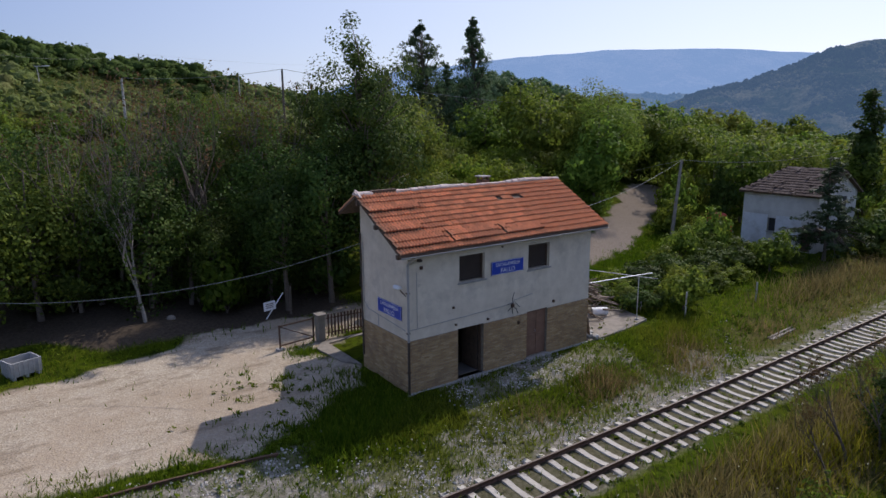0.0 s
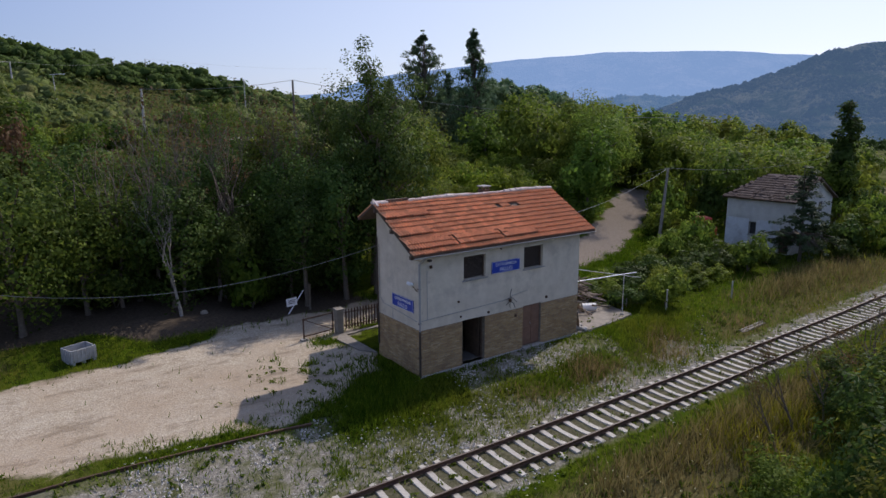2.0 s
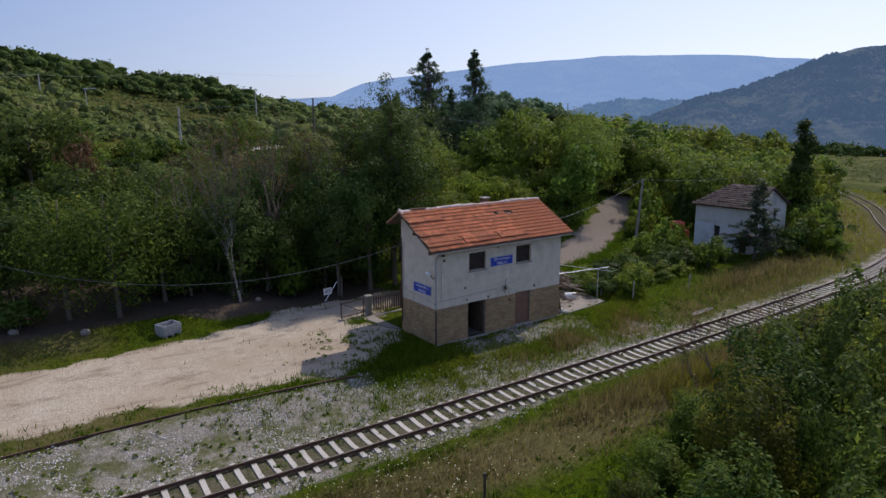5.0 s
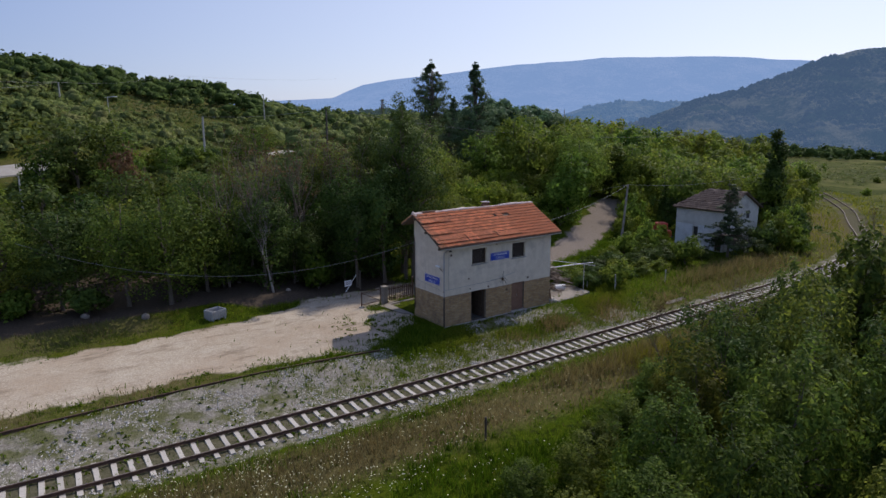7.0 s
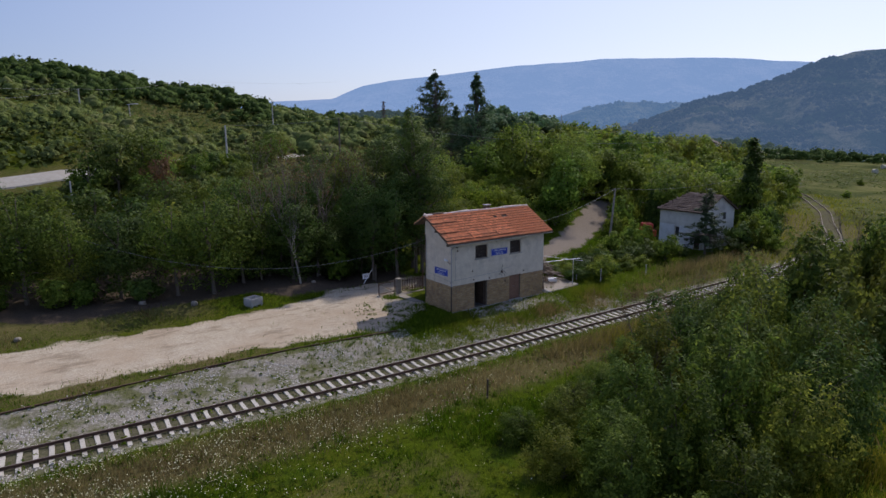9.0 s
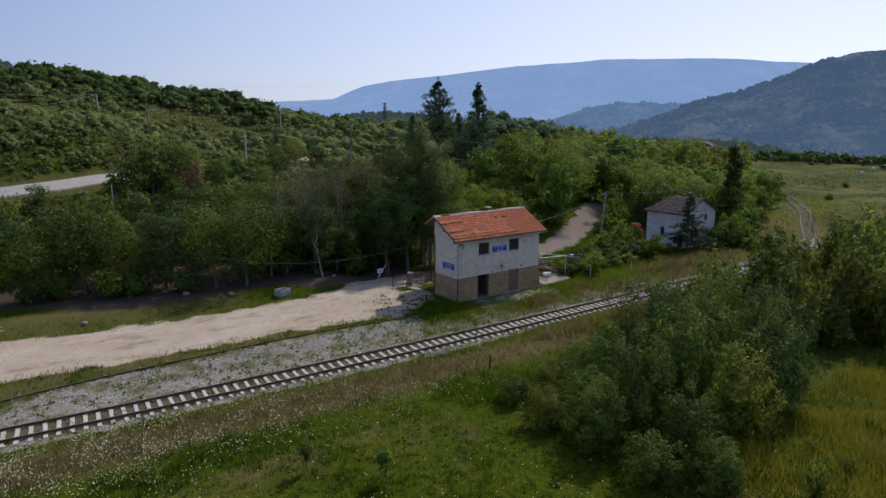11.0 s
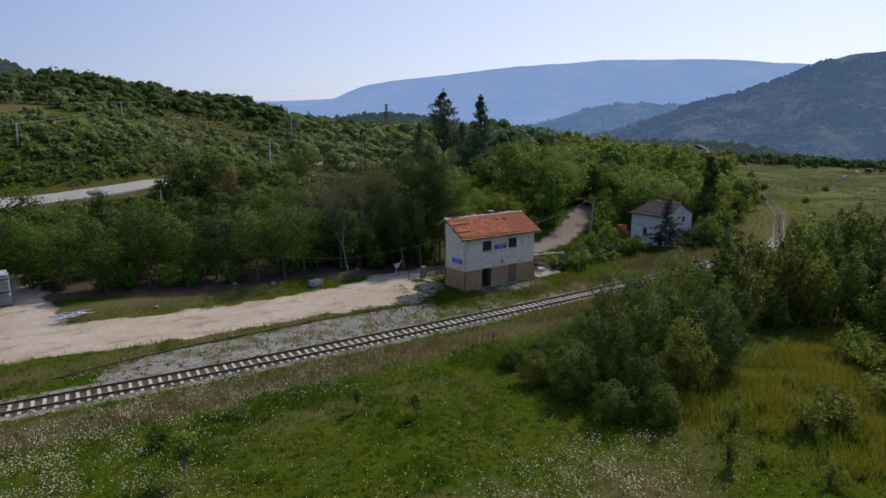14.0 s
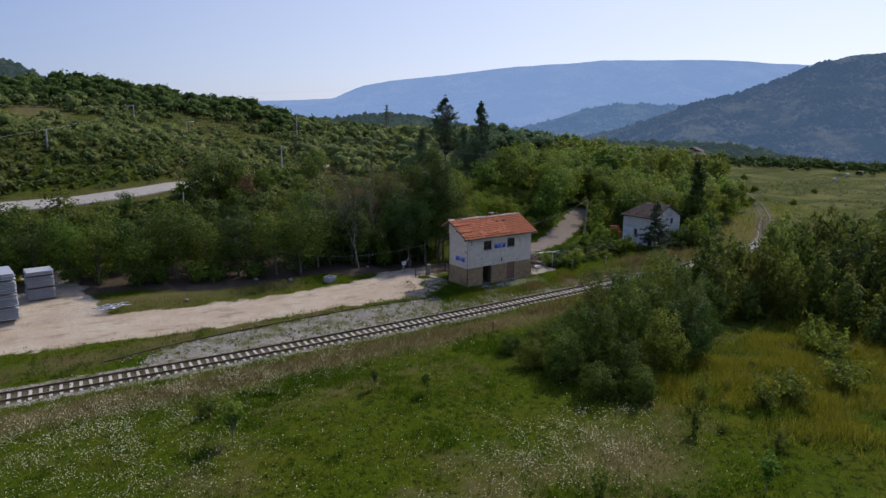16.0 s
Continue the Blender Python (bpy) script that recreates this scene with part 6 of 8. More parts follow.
for k in range(3):
    rg = np.random.default_rng(160 + k)
    pts = []
    for j in range(15):
        a, reach, h = rg.uniform(0, 6.28), rg.uniform(0.25, 1.05), rg.uniform(0.5, 1.6)
        for w in np.linspace(0.3, 1.0, 4):
            pts.append((reach * w * math.cos(a), reach * w * math.sin(a), h * w))
    add_proto("wild", make_tree("bush", "airy upright wild bush", "bush", np.array(pts), (LEAF_WILLOW, LEAF_ACACIA, LEAF_WILLOW)[k], BARK, 1.2, 0.02, 0.085, 12, 0.17, seed=165 + k, forks=0.03, limb_count=20, squash=1.3, stretch=2.0))
rg = np.random.default_rng(170)
add_proto("rusty", make_tree("tree", "withered rust-brown tree on the slope", "tree", crown_points(rg, 34, 1.5, 1.5, 1.4, 2.4, 0.4), LEAF_BROWN, BARK, 3.2, 0.07, 0.14, 34, 0.6, seed=171))
for k in range(2):
    rg = np.random.default_rng(150 + k)
    add_proto("sapling", make_tree("sapling", "young slender tree in the meadow", "tree", crown_points(rg, 22, 0.55, 0.55, 0.8, 1.55, 0.3), LEAF_OAK, BARK, 1.9, 0.035, 0.1, 34, 0.26, seed=155 + k, forks=0.3))


def make_bare(seed, height, material, label, withered=0):
    """A leafless tree: limbs that fork four times."""
    rng = random.Random(seed)
    verts, faces, ends = [], [], []

    def grow(a, way, ln, r, depth):
        pts, p, w = [a], a, way.copy()
        for _ in range(4):
            w = (w + Vector((rng.uniform(-1, 1), rng.uniform(-1, 1), rng.uniform(-0.3, 0.7))) * 0.16).normalized()
            p = p + w * ln / 4
            pts.append(p)
        tube_data(pts, [r * (1 - 0.13 * k) for k in range(5)], 5 if depth > 2 else 3, verts, faces)
        if depth == 0:
            ends.append(p)
            return
        for k in range(rng.choice((2, 3)) if depth < 4 else 3):
            side = Vector((rng.uniform(-1, 1), rng.uniform(-1, 1), rng.uniform(0.1, 0.9)))
            at = pts[rng.choice((2, 3, 4))] if k else pts[4]
            grow(at, (w * 0.8 + side * 0.6).normalized(), ln * rng.uniform(0.6, 0.8), r * 0.52, depth - 1)

    grow(Vector((0, 0, -0.3)), Vector((0.05, 0, 1)), height * 0.36, height * 0.014 + 0.03, 5)
    tree = thing("bare_tree", label, "tree", (0, 0, -500))
    part("trunk", mesh_of("trunk", verts, faces, material, True), material, tree)
    if withered:
        pick = np.random.default_rng(seed)
        c = np.array([tuple(p) for p in ends])
        part("leaves", quad_mesh("leaves", leaves(pick, c, np.full(len(c), 0.3), withered, 0.11, 1.8), LEAF_BROWN), LEAF_BROWN, tree, "sparse withered brown leaves")
    return tree


for k in range(2):
    add_proto("dead", make_bare(4 + k, 8.5, BARK_PALE, "pale dead tree with bare forked branches"))
for k in range(2):
    add_proto("twiggy", make_bare(14 + k, 12.0, BARK_TWIG, "tall thin half-dead tree with fine twigs", 2))

for k in range(2):
    add_proto("withered", make_bare(24 + k, 12.0, BARK, "dark leafless bush with withered brown twigs", 5))


PLANT_RNG = random.Random(77)


def plant(kind, x, y, scale=1.0, tall=1.0, label="", group="", which=None, turn=None):
    protos = PROTO[kind]
    src = protos[PLANT_RNG.randrange(len(protos)) if which is None else which]
    a = PLANT_RNG.uniform(0, 360) if turn is None else turn
    ob = copy_thing(src, pose(x, y, land_at(x, y) - 0.05, 0, 0, a) @ Matrix.Diagonal((scale, scale, scale * tall, 1)))
    return tagged(ob, label, group=group)


def scatter(rng, corners, gap, tries=4000):
    xs, ys = [c[0] for c in corners], [c[1] for c in corners]
    got = []
    for _ in range(tries):
        x, y = rng.uniform(min(xs), max(xs)), rng.uniform(min(ys), max(ys))
        if inside(np.array([x]), np.array([y]), corners)[0] < 0:
            continue
        if all((x - a) ** 2 + (y - b) ** 2 > gap * gap for a, b in got):
            got.append((x, y))
    return got


def plant_woods():
    rng = random.Random(31)
    # the dark edge of the wood behind the yard
    for x in np.arange(-66, -6, 3.3):
        y = 15.2 + 0.28 * min(20, max(0, -x - 14)) + rng.uniform(-0.9, 1.0) + (3.0 if -47 < x < -35 else 0)
        plant("edge" if x > -46 else "oak", x + rng.uniform(-0.7, 0.7), y, rng.uniform(0.82, 1.0), rng.uniform(0.9, 1.08), "dark leafy tree at the edge of the yard", "trees behind the yard")
    for x, y in scatter(rng, ((-72, 24), (-47, 24), (-46, 27), (-36, 27), (-34.5, 23.5), (-20, 20), (-8, 18.5), (-8, 27), (-34, 32), (-72, 31)), 3.7):
        plant("back", x, y, rng.uniform(0.78, 1.0), rng.uniform(0.85, 1.0), "leafy green tree in the wood behind the yard", "trees behind the yard", which=rng.choice((2, 3, 3)))
    for x, y in scatter(rng, ((-70, 28), (-10, 25), (10, 26), (14, 44), (-8, 44), (-20, 36), (-70, 34)), 5.2):
        plant("back", x, y, rng.uniform(0.55, 0.8) * (1 if y < 33 else 0.78), rng.uniform(0.7, 0.9), "leafy tree on the wooded slope", "trees on the slope", which=rng.choice((2, 3, 3, 1)))
    for x in np.arange(-66, -8, 1.9):
        if rng.random() < 0.5 and x < -11:
            plant("shrub", x, 14.4 + 0.28 * min(20, max(0, -x - 14)) + rng.uniform(-0.5, 0.6) + (3.2 if -47 < x < -35 else 0), rng.uniform(0.8, 1.3), rng.uniform(0.8, 1.2), "dark undergrowth at the edge of the wood", "undergrowth by the yard", which=3 if rng.random() < 0.8 else 1)
    # behind the station
    for x, y, s, t in ((-4.2, 17.5, 0.95, 1.0), (-1.2, 19.8, 1.0, 1.05), (1.4, 16.8, 0.95, 1.05), (8.0, 15.5, 1.05, 1.15), (11.6, 18.4, 1.05, 1.1), (7.2, 20.5, 1.1, 1.2), (3.0, 21.5, 1.05, 1.1), (5.2, 12.6, 0.85, 1.0), (9.6, 12.9, 0.8, 0.95), (0.6, 24.5, 1.0, 1.0), (12.5, 23.5, 0.95, 1.0)):
        plant("high", x, y, s, t, "large dark leafy tree behind the station", "trees behind the station", which=rng.choice((0, 1)))
    plant("tall", 6.0, 14.4, 0.98, 1.08, "tall open-crowned dark tree behind the station", which=0)
    plant("tall", 8.8, 17.5, 0.92, 0.95, "tall open-crowned dark tree behind the station", which=1)
    plant("tall", 14.5, 27, 0.85, 0.95, "tall open-crowned dark tree behind the station", which=1)
    plant("shrub", -2.3, 14.0, 1.15, 1.6, "bright yellow-green young tree at the wood's edge", which=0)
    plant("shrub", 6.4, 9.4, 1.3, 1.6, "dark shrub behind the station", which=1)
    for x, y, s, t in ((0.6, 12.7, 0.85, 0.98), (5.8, 12.4, 0.98, 1.2), (3.1, 12.6, 0.92, 1.1), (0.8, 15.9, 0.8, 0.9), (-2.4, 15.2, 0.66, 0.9), (-5.2, 16.4, 0.8, 0.95)):
        plant("high", x, y, s, t, "dark leafy tree shading the yard", "trees behind the station", which=1)
    # the dark hollow behind the fence
    for x, y, s in ((-7.6, 17.2, 0.85), (-5.2, 20.4, 0.9), (-2.0, 16.4, 0.7), (0.4, 14.6, 0.62), (3.0, 14.4, 0.7), (2.6, 17.6, 0.85), (-9.5, 20.0, 0.95), (4.6, 18.6, 0.9)):
        plant("edge", x, y, s, rng.uniform(0.95, 1.15), "dark leafy tree in the hollow behind the fence", "trees behind the station", which=3 if rng.random() < 0.8 else 0)
    for x, y in scatter(rng, ((-11, 17.2), (-1, 15.2), (5, 13.6), (6, 18), (4, 24), (-11, 23)), 1.9):
        plant("shrub", x, y, rng.uniform(0.8, 1.3), rng.uniform(0.8, 1.3), "dark undergrowth behind the fence", "undergrowth by the yard", which=3)
    # bright scrub behind the station roof
    for x, y in scatter(rng, ((15, 17), (24, 15.5), (33, 20), (41, 33), (34, 42), (20, 36)), 2.7):
        plant("scrub", x, y, rng.uniform(1.2, 1.9), rng.uniform(0.7, 1.15), "bright green scrub on the slope behind the station", "scrub on the slope", which=rng.choice((0, 1, 1)))
    for x, y in ((29, 41), (21, 42), (12, 32)):
        plant("back", x, y, 0.75, 0.8, "leafy tree on the slope", "trees on the slope")
    # oaks by the dirt road
    for x, y, s in ((38.5, 25.6, 0.95), (42.5, 30.0, 1.05), (36.0, 30.5, 1.0), (47.5, 36, 1.1), (40, 38, 1.1), (33, 35.5, 0.9), (32.4, 19.6, 0.95), (47.2, 30.8, 0.95), (44.0, 26.4, 0.9), (48.6, 21.6, 0.95), (50.6, 25.0, 0.95), (52.5, 30.0, 0.9), (54, 38, 1.05), (60, 41, 1.1), (51, 45, 1.15), (44, 44, 1.1), (49.0, 28.2, 0.95), (52.0, 26.8, 0.9), (46.6, 28.6, 0.85)):
        plant("oak", x, y, s, rng.uniform(0.95, 1.1), "spreading oak beside the dirt road", "oaks by the road", which=rng.choice((0, 1, 2)))
    for x, y, s in ((35.4, 20.9, 1.12), (38.6, 24.4, 1.1), (43.4, 27.4, 1.0)):
        plant("high", x, y, s, 1.0, "dark-trunked oak overhanging the dirt road", "oaks by the road", which=2)
    # the wood beyond the neighbouring house
    for x, y in scatter(rng, ((45, 16.5), (54, 21), (66, 32), (84, 40), (96, 30), (86, 17), (66, 9), (50, 6), (46, 11)), 4.1):
        plant("oak" if y < 16 else "back" if x < 62 else "far", x, y, rng.uniform(0.8, 1.05), rng.uniform(0.9, 1.1), "leafy tree in the wood beyond the farmhouse", "trees beyond the farmhouse", which=rng.choice((0, 1)))
    for x, y in scatter(rng, ((62, 44), (84, 44), (120, 40), (150, 60), (140, 110), (90, 110), (60, 80), (52, 60)), 7.0):
        plant("far", x, y, rng.uniform(1.0, 1.3), rng.uniform(0.95, 1.15), "leafy tree in the far wood", "trees in the far wood")
    plant("ivy", 52.8, 5.8, 1.0, 1.05)
    plant("ivy", 54.6, 7.6, 0.8, 0.85)
    # pines
    plant("pine", 40.7, 47.4, 1.0, 0.97, which=1)
    plant("pine", 43.8, 63.7, 1.1, 0.94, which=0)
    plant("pine", 42.3, 55.0, 0.8, 0.85, which=1)
    plant("pine", 39.0, 66.0, 0.7, 0.9, which=1)
    plant("pine", 44.5, 50.5, 0.8, 0.62, which=1)
    plant("pine", 37.5, 50.0, 0.75, 0.6, which=0)
    for x, y, s in ((50, 55, 1.0), (56, 58, 1.05), (62, 60, 1.0), (68, 64, 1.1), (58, 66, 1.1), (74, 66, 1.0), (66, 72, 1.15), (82, 72, 1.1), (48, 62, 1.0)):
        plant("umbrella", x, y, s, rng.uniform(0.92, 1.08), group="pines on the rise")
    # trees that screen the hillside road
    for x, y, s in ((-15.5, 39.5, 1.05), (-12.8, 40.6, 0.95), (-18.6, 38.0, 0.8), (-10.6, 42.0, 0.8), (4.5, 51.0, 0.62), (8.5, 57.0, 0.7), (12.0, 62.0, 0.75), (-27.5, 37.5, 0.5), (-48.0, 36.5, 0.5)):
        plant("back", x, y, s, rng.uniform(0.85, 1.0), "leafy tree below the hillside road", "trees on the slope", which=rng.choice((2, 3)))
    for x, y in scatter(rng, ((-70, 34), (-20, 37), (-20, 39.5), (-70, 37.5)), 4.0):
        plant("shrub", x, y, rng.uniform(0.5, 0.9), 0.9, "leafy shrub on the bank below the road", "shrubs on the slope")
    for x, y, s in ((-9.0, 34.0, 0.55), (-6.6, 35.2, 0.5), (-4.0, 35.0, 0.5), (-11.5, 35.0, 0.6), (-1.4, 36.2, 0.5), (-14.0, 34.0, 0.65)):
        plant("back", x, y, s, 1.0, "leafy tree below the hillside road", "trees on the slope", which=rng.choice((2, 3)))
    for x in np.arange(-19.0, 14.0, 1.5):
        y = float(np.interp(x, HX, HY)) - rng.uniform(2.6, 3.6)
        plant("shrub", x, y, rng.uniform(0.85, 1.1) * (1.35 if -17 < x < 0 else 1.0), rng.uniform(0.8, 1.05), "leafy shrub on the bank below the road", "shrubs on the slope")
    plant("rusty", -12.0, 35.6, 1.1, 1.7)
    plant("rusty", 5.9, 32.6, 0.8, 1.5)
    # leafless trees at the yard's edge
    plant("dead", -6.3, 13.3, 0.75, 1.05, which=0, turn=235)
    plant("dead", -3.0, 16.5, 0.7, 1.15, which=1, turn=200)
    for x, y, s in ((-4.6, 18.2, 0.95), (-1.6, 17.4, 1.0), (0.2, 19.5, 1.0), (-6.5, 17.0, 0.9), (2.2, 18.4, 0.95), (-2.8, 21.0, 1.05), (1.5, 22.5, 1.0), (-8.6, 16.4, 0.85), (-5.6, 15.4, 0.8), (-3.6, 15.8, 0.9)):
        plant("twiggy", x, y, s * 0.84, 1.2)
    # the garden between station and farmhouse
    plant("fir", 35.7, 1.3, 1.05, 0.98, which=0)
    for x, y, s, t, w in ((17.4, 0.2, 1.15, 1.05, 0), (19.0, 1.6, 1.0, 0.9, 2), (29.3, 1.8, 1.35, 1.05, 0), (27.4, 2.6, 0.9, 0.9, 1), (15.8, 2.8, 0.9, 0.65, 2), (16.8, 4.6, 1.1, 0.65, 0), (18.8, 4.4, 1.1, 0.7, 1), (21.2, 3.2, 1.0, 0.75, 2),
                          (23.6, 2.4, 0.9, 0.7, 2), (25.6, 4.4, 1.0, 0.8, 1), (29.4, 6.4, 1.25, 1.5, 0), (28.0, 5.6, 1.0, 1.1, 2), (26.4, 6.6, 1.1, 1.3, 0), (31.2, 7.6, 1.1, 1.1, 2), (33.0, 6.0, 0.8, 0.5, 2), (31.8, 4.2, 0.9, 0.7, 0), (34.4, 10.2, 0.9, 0.6, 0),
                          (35.2, 13.4, 1.3, 1.2, 2), (38.4, 15.2, 1.5, 1.5, 0), (38.3, 10.9, 1.0, 0.95, 2), (37.6, 12.2, 0.8, 1.0, 0), (38.8, -0.2, 1.1, 0.8, 1), (41.0, 0.4, 1.5, 1.1, 1), (43.6, 0.4, 1.6, 1.2, 2), (46.2, 1.0, 1.6, 1.4, 2), (48.6, 0.4, 1.4, 1.0, 1), (45.0, -1.6, 1.1, 0.8, 2),
                          (41.8, 17.6, 1.7, 1.7, 2), (44.4, 14.2, 1.6, 1.7, 1), (51.0, 2.6, 1.6, 1.5, 1), (54.0, 3.8, 1.7, 1.6, 2),
                          (15.3, 1.6, 0.85, 0.75, 1), (16.2, 1.0, 0.8, 0.8, 1), (18.2, 3.0, 0.95, 0.7, 1), (20.4, 1.9, 0.9, 0.75, 1), (15.0, 4.0, 0.9, 0.7, 1), (14.0, 5.4, 0.9, 0.7, 0), (20.2, 4.8, 1.0, 0.8, 1), (22.2, 4.6, 1.0, 0.9, 1),
                          (22.6, 1.4, 0.8, 0.6, 2), (24.4, 3.4, 1.0, 0.8, 1), (25.4, 1.8, 0.85, 0.65, 2), (27.0, 4.2, 1.1, 0.9, 1), (28.6, 3.6, 1.1, 0.95, 1), (30.6, 3.0, 1.05, 0.9, 1), (30.4, 5.4, 1.0, 0.9, 1), (33.0, 2.6, 0.9, 0.7, 1), (24.0, 6.2, 1.0, 0.9, 0), (12.8, 6.4, 0.9, 0.7, 1)):
        plant("garden", x, y, s, t, "leafy garden shrub between the station and the farmhouse", "garden shrubs", which=w)
    # the thicket on the field side of the track
    for x, y, s, t in ((-8.0, -16.2, 0.62, 0.5), (-9.2, -19.8, 0.7, 0.62), (-9.6, -26.0, 0.7, 0.7), (-7.6, -29.0, 0.72, 0.66), (19.6, -25.4, 1.1, 1.05), (21.4, -30.4, 1.1, 1.05), (20.0, -34.6, 1.0, 0.85), (25.4, -36.4, 1.1, 1.0), (17.2, -22.8, 0.9, 0.9), (33.0, -16.8, 1.1, 1.15), (40.2, -16.8, 1.1, 1.15), (46.8, -17.4, 1.15, 1.15), (40.6, -23.6, 1.2, 1.25), (54.0, -19.6, 1.15, 1.1), (47.4, -23.4, 1.2, 1.2), (63.0, -18.0, 1.2, 1.2), (69.0, -17.0, 1.2, 1.2), (-5.4, -17.4, 0.75, 0.62), (-7.6, -20.4, 0.85, 0.75), (-3.0, -19.4, 0.95, 0.85), (-8.6, -23.6, 0.8, 0.85), (-5.0, -23.0, 1.0, 1.05), (-1.2, -22.6, 1.1, 1.1), (2.6, -21.0, 1.1, 1.25), (0.6, -17.6, 1.0, 0.95),
                       (4.2, -16.6, 1.1, 1.05), (7.6, -19.6, 1.15, 1.25), (-6.0, -26.6, 0.85, 0.85), (-2.0, -26.4, 1.0, 1.0), (2.0, -25.4, 1.1, 1.05), (5.6, -23.8, 1.05, 1.15), (9.6, -23.0, 1.05, 1.15), (11.6, -17.4, 1.15, 1.15), (8.6, -14.4, 1.0, 0.9),
                       (3.2, -13.4, 0.75, 0.55), (12.4, -12.6, 0.85, 0.72), (15.6, -15.6, 1.1, 1.05), (17.4, -12.2, 0.85, 0.75), (20.2, -16.2, 1.15, 1.2), (15.2, -20.6, 1.1, 1.2), (22.6, -12.4, 0.85, 0.8), (26.2, -14.6, 1.1, 1.15), (20.0, -21.8, 1.15, 1.25),
                       (25.6, -20.4, 1.2, 1.35), (31.2, -14.0, 1.05, 1.05), (31.2, -19.8, 1.2, 1.4), (24.2, -26.8, 1.15, 1.2), (30.2, -26.2, 1.2, 1.3), (36.6, -14.4, 1.1, 1.2), (37.4, -20.4, 1.25, 1.4), (36.6, -27.0, 1.2, 1.3), (42.6, -13.8, 1.1, 1.1),
                       (43.8, -19.6, 1.2, 1.2), (44.0, -27.0, 1.2, 1.2), (49.6, -15.4, 1.1, 1.1), (50.6, -23.0, 1.2, 1.15), (28.2, -31.8, 1.1, 1.0), (35.4, -33.6, 1.2, 1.1), (57.0, -17.4, 1.1, 1.1), (58.0, -26.0, 1.2, 1.1), (-0.4, -14.6, 0.65, 0.5),
                       (-3.0, -15.6, 0.6, 0.5)):
        plant("thicket" if x < 13 else "thicket_far", x + rng.uniform(-0.4, 0.4), y + rng.uniform(-0.4, 0.4), s, t * 1.12, "tall dense wild bush on the field side of the track", "thicket by the track")
    plant("dead", -2.4, -18.0, 0.42, 0.5, "grey fallen dead branches among the bushes", which=1)
    plant("dead", 1.5, -20.5, 0.4, 0.5, "grey fallen dead branches among the bushes", which=0)
    for x, y in ((12.5, -14.0), (18.5, -13.0), (55.6, -4.7), (56.8, -5.6), (80, -4), (82, -6), (13.6, -11.8)):
        plant("twiggy", x, y, 0.42, 1.0, "thin grey leafless sapling among the bushes", "leafless saplings")
    for x, y, s, t in ((7.0, -11.6, 0.26, 1.1), (8.8, -11.3, 0.32, 1.0), (10.6, -11.5, 0.3, 0.95), (12.4, -10.8, 0.28, 0.9), (14.8, -11.0, 0.28, 0.9)):
        plant("withered", x, y, s, t, "dark leafless bush with withered brown twigs", "withered bushes by the track")
    # scattered growth in the field
    for kind, x, y, s, t, w in (("sapling", -32.2, -18.4, 1.3, 1.0, 0), ("sapling", -21.5, -16.6, 0.7, 1.1, 1), ("sapling", -19.0, -19.5, 0.75, 1.1, 0), ("sapling", -11.4, -39.6, 1.1, 0.95, 1), ("thicket", -18.5, -34.6, 0.32, 0.5, 0),
                                ("thicket", -8.6, -33.6, 0.3, 0.55, 2), ("thicket", -32.3, -13.6, 0.5, 0.36, 1), ("thicket", -27.5, -12.8, 0.4, 0.22, 1),
                                ("thicket", -6.4, -37.8, 0.36, 0.36, 2)):
        if kind == "thicket":
            plant("wild", x, y, s * 2.3, t / s * 1.15, "small solitary bush in the meadow", "growth in the meadow")
        else:
            plant(kind, x, y, s, t, "", "growth in the meadow", which=w)
    for x, y, s, t in ((-1.8, -34.4, 0.62, 0.46), (0.4, -35.2, 0.7, 0.42), (2.2, -34.2, 0.6, 0.36), (5.6, -36.4, 0.8, 0.46), (7.6, -35.4, 0.7, 0.4), (12.0, -33.0, 0.8, 0.5), (13.2, -31.6, 0.8, 0.5),
                       (-4.6, -31.6, 0.32, 0.4), (14.6, -30.0, 0.6, 0.5), (9.4, -39.6, 0.6, 0.5), (15.8, -37.0, 0.66, 0.6)):
        plant("wild", x, y, s * 2.3, t / s * 1.5, "airy wild bush in the tall grass", "growth in the meadow")
    for x, y in scatter(rng, ((-6, -30), (8, -28.5), (17, -27), (19, -36), (6, -43), (-9, -40)), 2.1):
        plant("wild", x, y, rng.uniform(0.28, 0.5), rng.uniform(0.7, 1.1), "low weedy bush in the tall grass", "growth in the meadow")
    for x, y, s, t in ((14.6, -10.4, 0.45, 0.5), (5.2, -12.0, 0.4, 0.4), (17.6, -10.0, 0.5, 0.45)):
        plant("wild", x, y, s * 2.2, t / s, "low wild bush in the dry grass by the track", "bushes by the track")
    for x, y, s in ((132, 38, 1.3), (150, 30, 1.0), (118, 52, 1.5), (170, 62, 1.4), (143, 58, 1.6), (104, 24, 1.2), (112, 18, 1.0), (98, 22, 1.3), (90, -2, 1.3), (100, -12, 1.6), (76, -9, 1.4), (70, -14, 1.6), (84, -18, 1.7)):
        plant("shrub", x, y, s * 0.85, 0.9, "solitary shrub on the dry meadow", "shrubs on the meadow", which=0)


plant_woods()
for trees in PROTO.values():
    for tree in trees:
        for ob in (*tree.children_recursive, tree):
            bpy.data.objects.remove(ob)


